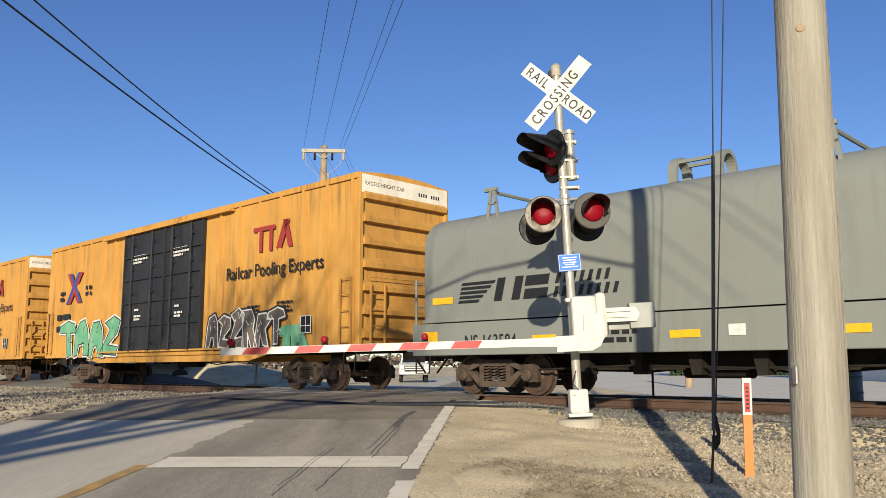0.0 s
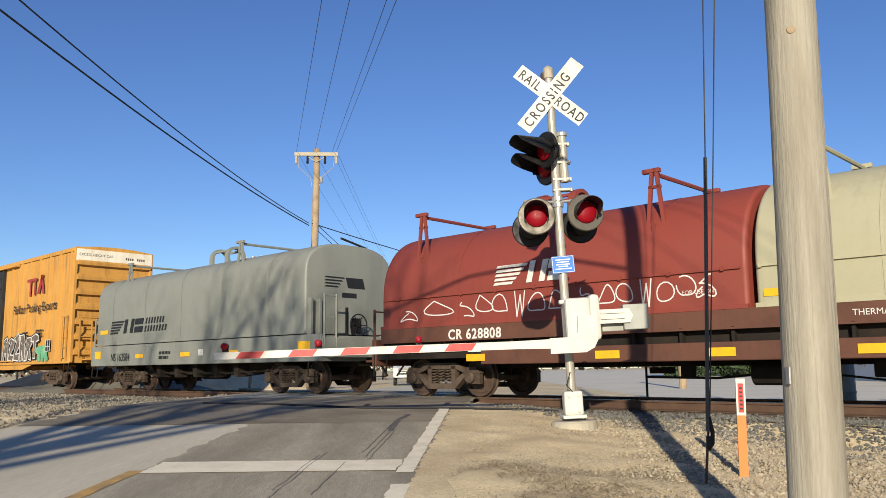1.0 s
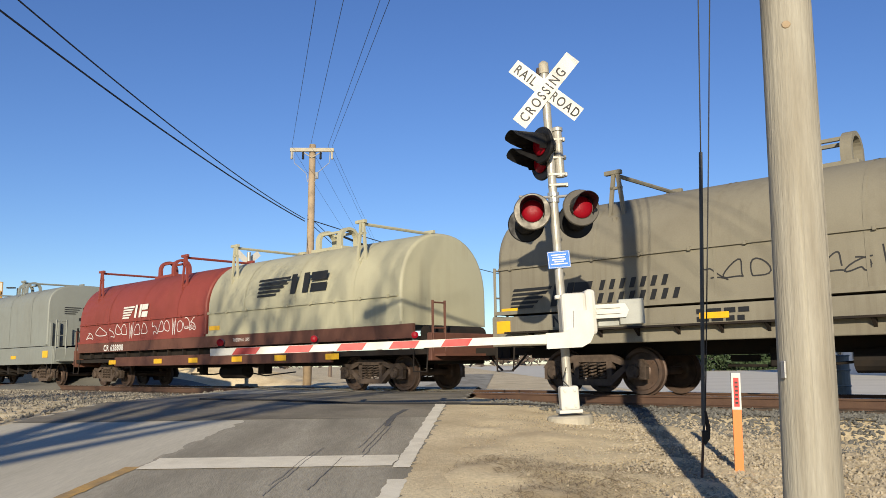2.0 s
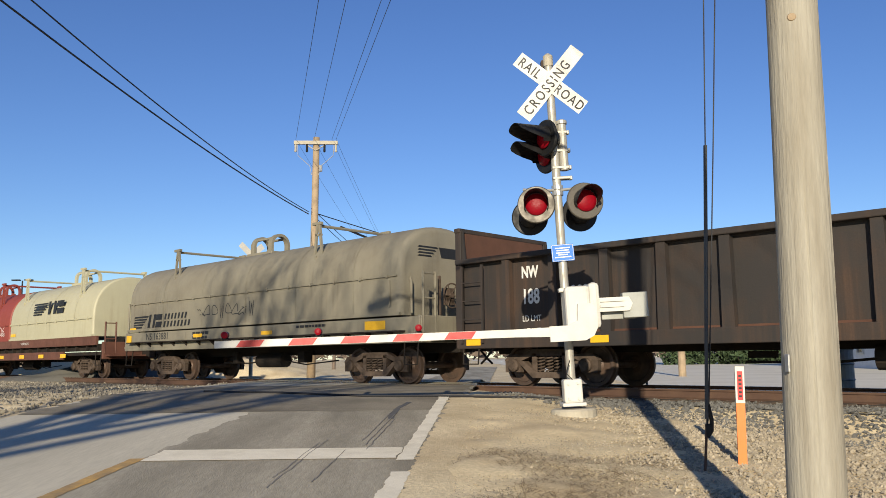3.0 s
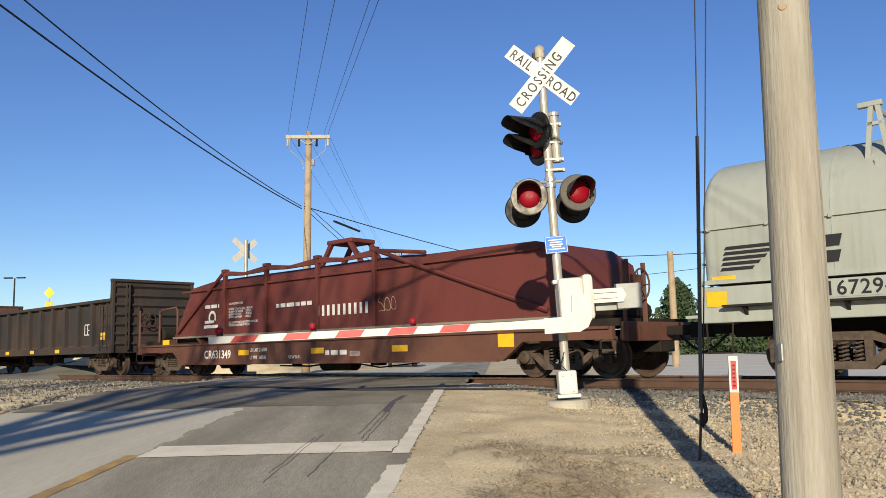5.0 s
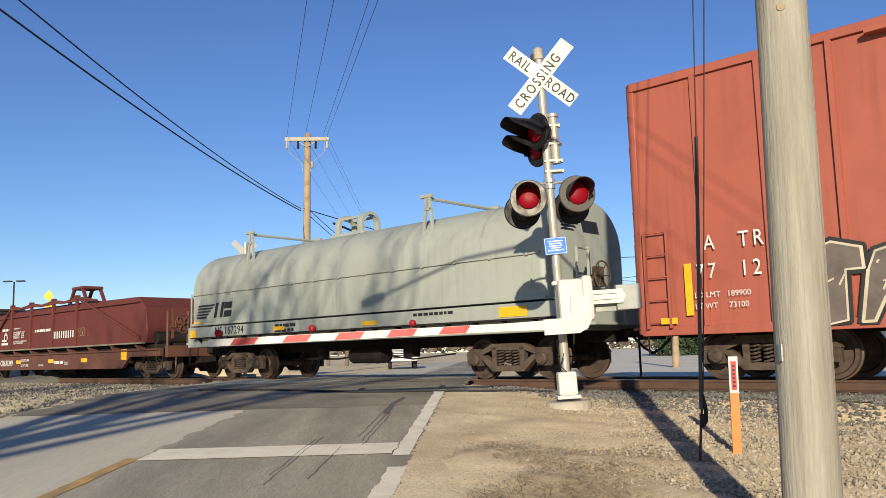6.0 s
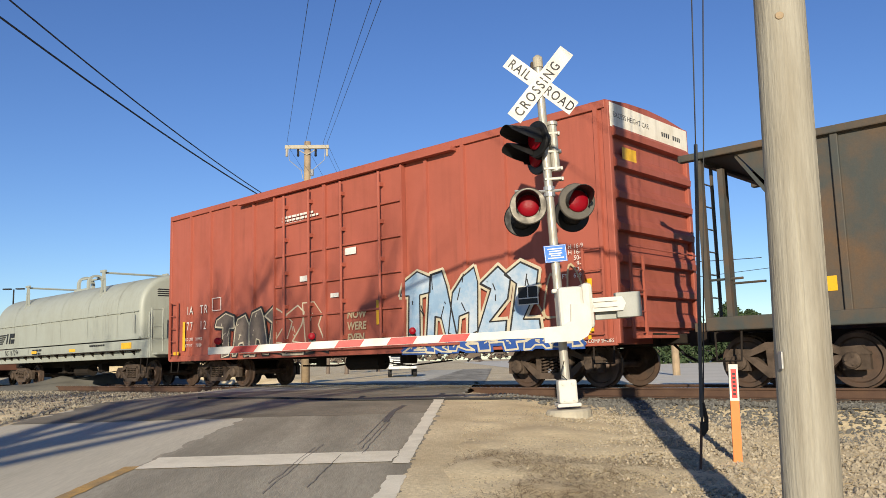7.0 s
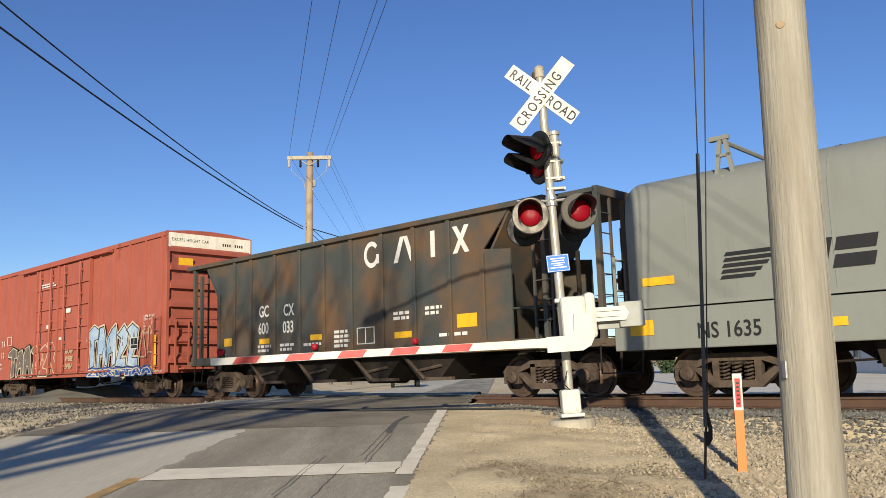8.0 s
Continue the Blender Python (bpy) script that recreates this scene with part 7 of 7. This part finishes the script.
def pickup():
    m = thing("pickup_truck", pose(-1.95, 55.5, FAR_Z + 0.01, 0, 0, 3), "white pickup truck with a dark grille waiting on the road", "pickup truck")
    WHITE_CAR = material("white car paint", (0.75, 0.75, 0.74), 0.3, 0, (0.65, 0.65, 0.63), 2, 0.3, bump=0)
    put = lambda u, v, w: (w, u, v)
    bm = fresh()
    slab(bm, [(-0.9, 0.55), (-0.95, 0.95), (-0.85, 1.18), (0.55, 1.28), (0.6, 1.3), (2.4, 1.3), (2.4, 1.3), (4.7, 1.3), (4.75, 0.6), (3.9, 0.55), (-0.3, 0.5)], -0.98, 0.98, put)
    part("body", bm, WHITE_CAR, m, "white body")
    bm = fresh()
    loft(bm, [[(-0.9, 0.5, 1.28), (0.9, 0.5, 1.28), (0.9, 2.5, 1.28), (-0.9, 2.5, 1.28)], [(-0.75, 1.15, 1.92), (0.75, 1.15, 1.92), (0.75, 2.35, 1.92), (-0.75, 2.35, 1.92)]])
    part("cab", bm, WHITE_CAR, m)
    bm = fresh()
    slab(bm, [(-0.78, 0.0), (0.78, 0.0), (0.66, 0.8), (-0.66, 0.8)], 0, 0.01, lambda u, v, w: (u, 0.52 + v * 0.72 - 0.02, 1.32 + v * 0.7))
    part("windscreen", bm, GLASS, m, "dark windscreen")
    bm = fresh()
    box(bm, 0, -0.93, 0.95, 1.25, 0.08, 0.42, bevel=0.02)
    part("grille", bm, BLACK, m, "dark grille")
    for zz in (0.85, 0.97, 1.09):
        bm = fresh()
        box(bm, 0, -0.98, zz, 1.2, 0.03, 0.05)
        part("grille_bar", bm, STEEL, m, "chrome bar")
    for sx in (-0.8, 0.8):
        bm = fresh()
        box(bm, sx, -0.93, 0.98, 0.32, 0.1, 0.3, bevel=0.03)
        part("headlight", bm, STEEL, m, "clear headlight")
        bm = fresh()
        box(bm, sx * 1.4, 0.7, 1.35, 0.22, 0.1, 0.24, bevel=0.03)
        part("mirror", bm, BLACK, m)
        for yy in (0.0, 3.5):
            bm = fresh()
            lathe(bm, [(-0.13, 0.25), (-0.13, 0.38), (-0.08, 0.4), (0.08, 0.4), (0.13, 0.38), (0.13, 0.25)], (sx * 1.05, yy, 0.4), (1, 0, 0), 20)
            part("wheel", bm, CABLE, m, "black tyre")
    bm = fresh()
    box(bm, 0, -1.0, 0.62, 1.9, 0.16, 0.22, bevel=0.04)
    b = part("bumper", bm, STEEL, m, "chrome bumper")
    bm = fresh()
    box(bm, 0, -1.09, 0.64, 0.3, 0.01, 0.15)
    part("plate", bm, WHITE, m, "blank white plate")


pickup()


def house():
    m = thing("house", Matrix.Translation((29.15, 60, FAR_Z)) @ Matrix.Rotation(math.atan2(-17, -2.35), 4, "Z"), "two-storey white-sided house with a grey shingle roof", "house")
    # local x runs along the seen wall towards the camera, y to its right is outside
    Lh, Wh, He = 20.0, 9.0, 7.6
    bm = fresh()
    box(bm, Lh / 2, Wh / 2, He / 2, Lh, Wh, He)
    part("wall", bm, BRICK_WHITE, m, "white siding in shade")
    bm = fresh()
    o = 0.5
    e, r = He + 0.0, He + 3.0
    pts = [bm.verts.new(p) for p in ((-o, -o, e), (Lh + o, -o, e), (Lh + o, Wh + o, e), (-o, Wh + o, e), (4.5, Wh / 2, r), (Lh - 4.5, Wh / 2, r), (-o, -o, e + 0.2), (Lh + o, -o, e + 0.2), (Lh + o, Wh + o, e + 0.2), (-o, Wh + o, e + 0.2))]
    for f in ((0, 3, 2, 1), (0, 1, 7, 6), (1, 2, 8, 7), (2, 3, 9, 8), (3, 0, 6, 9), (6, 7, 5, 4), (8, 9, 4, 5), (7, 8, 5), (9, 6, 4)):
        bm.faces.new([pts[i] for i in f])
    part("roof", bm, ROOF, m, "grey shingle hip roof")
    bm = fresh()
    box(bm, Lh / 2, -o + 0.02, He + 0.08, Lh + 1, 0.05, 0.26)
    part("fascia", bm, WHITE, m, "white eave board")
    for x in (1.9, 4.9, 9.5, 13.0, 16.5):
        for z0 in (1.0, 4.35):
            bm = fresh()
            for dx, dz, w, h in ((0, 1.05, 1.15, 0.1), (0, -1.05, 1.25, 0.12), (-0.53, 0, 0.1, 2.1), (0.53, 0, 0.1, 2.1), (0, 0, 1.0, 0.06)):
                box(bm, x + dx, -0.04, z0 + 1.05 + dz, w, 0.12, h)
            w = part("window", bm, WHITE, m, "white window frame")
            bm = fresh()
            box(bm, x, -0.02, z0 + 1.05, 1.0, 0.02, 2.1)
            part("pane", bm, GLASS, w, "dark glass pane")


house()


def mounds():
    for x, y, sx, sy, h, mat, lab in ((-17, 50, 11, 4, 1.5, DIRT, "pale sandy spoil heap beyond the track"), (-13.5, 34, 6, 2, 0.8, STONE_GREY, "dark gravel heap beside the track")):
        bm = fresh()
        n = 24
        vs = [[bm.verts.new((x + sx * (i / n * 2 - 1), y + sy * (j / n * 2 - 1), FAR_Z - 0.05 + h * max(0, 1 - (i / n * 2 - 1) ** 2) * max(0, 1 - (j / n * 2 - 1) ** 2) * (1 + 0.35 * noise.noise(Vector((i * 0.35, j * 0.35, x)))))) for i in range(n + 1)] for j in range(n + 1)]
        for a, b in zip(vs, vs[1:]):
            for i in range(n):
                bm.faces.new((a[i], a[i + 1], b[i + 1], b[i]))
        tagged(part("dirt_mound", bm, mat, smooth=True), lab, "heap")


mounds()


def grow(bm, p, d, length, r, depth, rng, tips=None, split=(2, 3)):
    """A limb that bends and forks."""
    pts = [Vector(p)]
    v = Vector(d).normalized()
    for k in range(4):
        v = (v + Vector((rng.uniform(-1, 1), rng.uniform(-1, 1), rng.uniform(-0.4, 0.9))) * 0.16).normalized()
        pts.append(pts[-1] + v * length / 4)
    rod(bm, pts, r, 5 if depth < 3 else 8, r * 0.55)
    if depth == 0:
        if tips is not None:
            tips.append(pts[-1])
        return
    for k in range(rng.choice(split) + (1 if depth > 2 else 0)):
        a = pts[rng.choice((2, 3, 4))]
        w = (v + Vector((rng.uniform(-1, 1), rng.uniform(-1, 1), rng.uniform(-0.2, 0.8))) * 0.8).normalized()
        grow(bm, a, w, length * rng.uniform(0.6, 0.8), r * 0.5, depth - 1, rng, tips, split)


def bare_tree(x, y, z, h, seed, label, depth=4, low=0.2, lean=0.0):
    rng = random.Random(seed)
    m = thing("bare_tree", pose(x, y, z, 0, lean, 0), label, "tree", "bare trees")
    bm = fresh()
    rod(bm, [(0, 0, -0.2), (0.05, 0.03, h * low * 0.7), (0.0, 0.1, h * (low + 0.1))], h * 0.022, 10, h * 0.017)
    part("trunk", bm, BARK, m, "grey-brown trunk")
    bm = fresh()
    for k in range(5):
        a = k * math.tau / 5 + rng.uniform(-0.4, 0.4)
        grow(bm, (0, 0.1, h * (low + rng.uniform(0, 0.1))), (math.cos(a) * 0.6, math.sin(a) * 0.6, 1.0), h * 0.3, h * 0.012, depth, rng)
    part("crown", bm, BARK, m, "leafless branches")


bare_tree(-8.0, 78, FAR_Z, 9.5, 3, "leafless tree beyond the railway")
bare_tree(-10.5, 84, FAR_Z, 9.0, 4, "leafless tree beyond the railway")
bare_tree(-5.8, 90, FAR_Z, 9.5, 6, "leafless tree beyond the railway")
bare_tree(-8.3, -8.0, -1.4, 11.5, 11, "tall leafless tree leaning over the road", 3, 0.46, 5)
bare_tree(-9.2, -14.5, -1.4, 13.2, 13, "tall leafless tree leaning over the road", 3, 0.5, 6)
bare_tree(-14.0, -9.5, -1.4, 14.0, 14, "tall leafless tree beside the road", 3, 0.44)


def evergreen(x, y, h, w, seed):
    rng = random.Random(seed)
    m = thing("evergreen_tree", pose(x, y, FAR_Z), "dark green rounded evergreen tree behind the lot", "tree", "evergreen trees")
    bm = fresh()
    rod(bm, [(0, 0, -0.2), (0, 0, h * 0.8)], 0.18, 8, 0.06)
    part("trunk", bm, BARK, m)
    bm = fresh()
    for k in range(3600):
        z = rng.uniform(0.0, 1.0)
        a = rng.uniform(0, math.tau)
        r = w * (1 - z ** 2.2) ** 0.7 * rng.uniform(0.35, 1.0) * (1 + 0.25 * math.sin(a * 3 + z * 9 + seed))
        c = Vector((r * math.cos(a), r * math.sin(a), z * h))
        s = rng.uniform(0.2, 0.42)
        q = [c + Vector((rng.uniform(-s, s), rng.uniform(-s, s), rng.uniform(-s, s))) for _ in range(4)]
        vs = [bm.verts.new(p) for p in q]
        bm.faces.new(vs[:3])
        bm.faces.new((vs[0], vs[2], vs[3]))
    part("crown", bm, LEAF, m, "dense dark green foliage")


for k, (x, y, h, w) in enumerate(((33.0, 90, 6.4, 2.8), (36.5, 93, 5.6, 2.6), (27.3, 90, 8.2, 3.0))):
    evergreen(x, y, h, w, k)


def street_lamp():
    m = thing("street_lamp", pose(-45.5, 90, FAR_Z), "tall dark lot lamp with two heads", "street lamp")
    bm = fresh()
    rod(bm, [(0, 0, 0), (0, 0, 10.0)], 0.12, 8, 0.08)
    part("pole", bm, BLACK, m)
    for sx in (-1, 1):
        bm = fresh()
        box(bm, sx * 0.7, 0, 10.05, 0.9, 0.4, 0.14, bevel=0.04)
        part("head", bm, BLACK, m)


street_lamp()


def yellow_sign():
    m = thing("road_sign", pose(-32.4, 70, FAR_Z), "yellow warning sign on a steel post", "road sign")
    bm = fresh()
    rod(bm, [(0, 0, 0), (0, 0, 6.6)], 0.05, 8)
    part("post", bm, STEEL, m)
    bm = fresh()
    slab(bm, [(0, -0.5), (0.42, 0), (0, 0.5), (-0.42, 0)], -0.06, -0.04, lambda u, v, w: (u, w, v + 6.7))
    part("panel", bm, material("yellow sign face", (0.9, 0.65, 0.02), 0.5, bump=0), m, "yellow diamond panel")
    bm = fresh()
    box(bm, 0, -0.05, 5.7, 0.6, 0.03, 0.45)
    part("lower_panel", bm, YELLOW, m)


yellow_sign()


def drum():
    p = Vector((7.75, 15.9, 0))
    m = thing("steel_drum", pose(p.x, p.y, ground_z(p.x, p.y)), "dented blue-grey steel drum beside the track", "drum")
    bm = fresh()
    lathe(bm, [(0, 0.27), (0.28, 0.28), (0.3, 0.3), (0.32, 0.28), (0.58, 0.28), (0.6, 0.3), (0.62, 0.28), (0.86, 0.28), (0.88, 0.3), (0.89, 0.27), (0.86, 0.1)], (0, 0, 0), (0, 0, 1), 24)
    part("barrel", bm, material("blue-grey drum paint", (0.25, 0.29, 0.33), 0.6, 0.2, (0.2, 0.13, 0.09), 3, 0.5), m)


drum()


def lot_posts():
    m = thing("lot_post", pose(5.2, 20.5, ground_z(5.2, 20.5)), "thin dark steel post beyond the track", "post")
    bm = fresh()
    rod(bm, [(0, 0, -0.1), (0, 0, 1.1)], 0.03, 8)
    part("post", bm, BLACK, m)


lot_posts()


def timber_post():
    m = thing("timber_post", pose(11.9, 40, FAR_Z), "short weathered timber post beyond the lot", "post")
    bm = fresh()
    rod(bm, [(0, 0, -0.2), (0, 0, 5.65)], 0.19, 12, 0.15)
    part("post", bm, FAR_WOOD, m)


timber_post()
wire((8.5, 40, 5.0), (16.5, 40, 5.2), 0.05, 0.02, "black service cable hung between poles")
# a low far treeline closes the view
bm = fresh()
rng = random.Random(41)
for i in range(5200):
    a = rng.uniform(-1.1, 1.1)
    R = 330 + rng.uniform(-15, 15)
    x, y = R * math.sin(a), R * math.cos(a)
    h = (4.0 + 3.0 * noise.noise(Vector((x * 0.02, y * 0.02, 1)))) * rng.uniform(0.1, 1.0) ** 0.6
    s_ = rng.uniform(0.8, 1.8)
    vs = [bm.verts.new((x + rng.uniform(-s_, s_) * 1.5, y + rng.uniform(-s_, s_), FAR_Z + max(0, h + rng.uniform(-s_, s_)))) for _ in range(4)]
    bm.faces.new(vs[:3])
    bm.faces.new((vs[0], vs[2], vs[3]))
tagged(part("far_woods", bm, BARK), "low hazy woods on the horizon", "woods", kind="stuff")


def box_trailer():
    m = thing("box_trailer", pose(-16.3, 48, FAR_Z, 0, 0, 8), "white box trailer parked beyond the track", "trailer")
    bm = fresh()
    box(bm, 0, 0, 2.95, 3.9, 2.4, 2.3, bevel=0.05)
    part("box", bm, BRICK_WHITE, m, "white panelled box")
    for zz in (1.83, 4.08):
        bm = fresh()
        box(bm, 0, -1.21, zz, 3.9, 0.06, 0.1)
        part("rail", bm, STEEL, m, "metal edge rail")
    bm = fresh()
    box(bm, 0, 0, 1.68, 3.8, 1.1, 0.2)
    part("chassis", bm, UNDER, m)
    for sx in (-1.2, 1.2):
        for sy in (-0.95, 0.95):
            bm = fresh()
            lathe(bm, [(-0.14, 0.3), (-0.14, 0.48), (0.14, 0.48), (0.14, 0.3)], (sx, sy, 0.48), (0, 1, 0), 18)
            part("wheel", bm, CABLE, m, "black tyre")
        bm = fresh()
        box(bm, sx, 0, 1.05, 0.14, 1.7, 1.14)
        part("axle_hanger", bm, UNDER, m)


box_trailer()

motions()
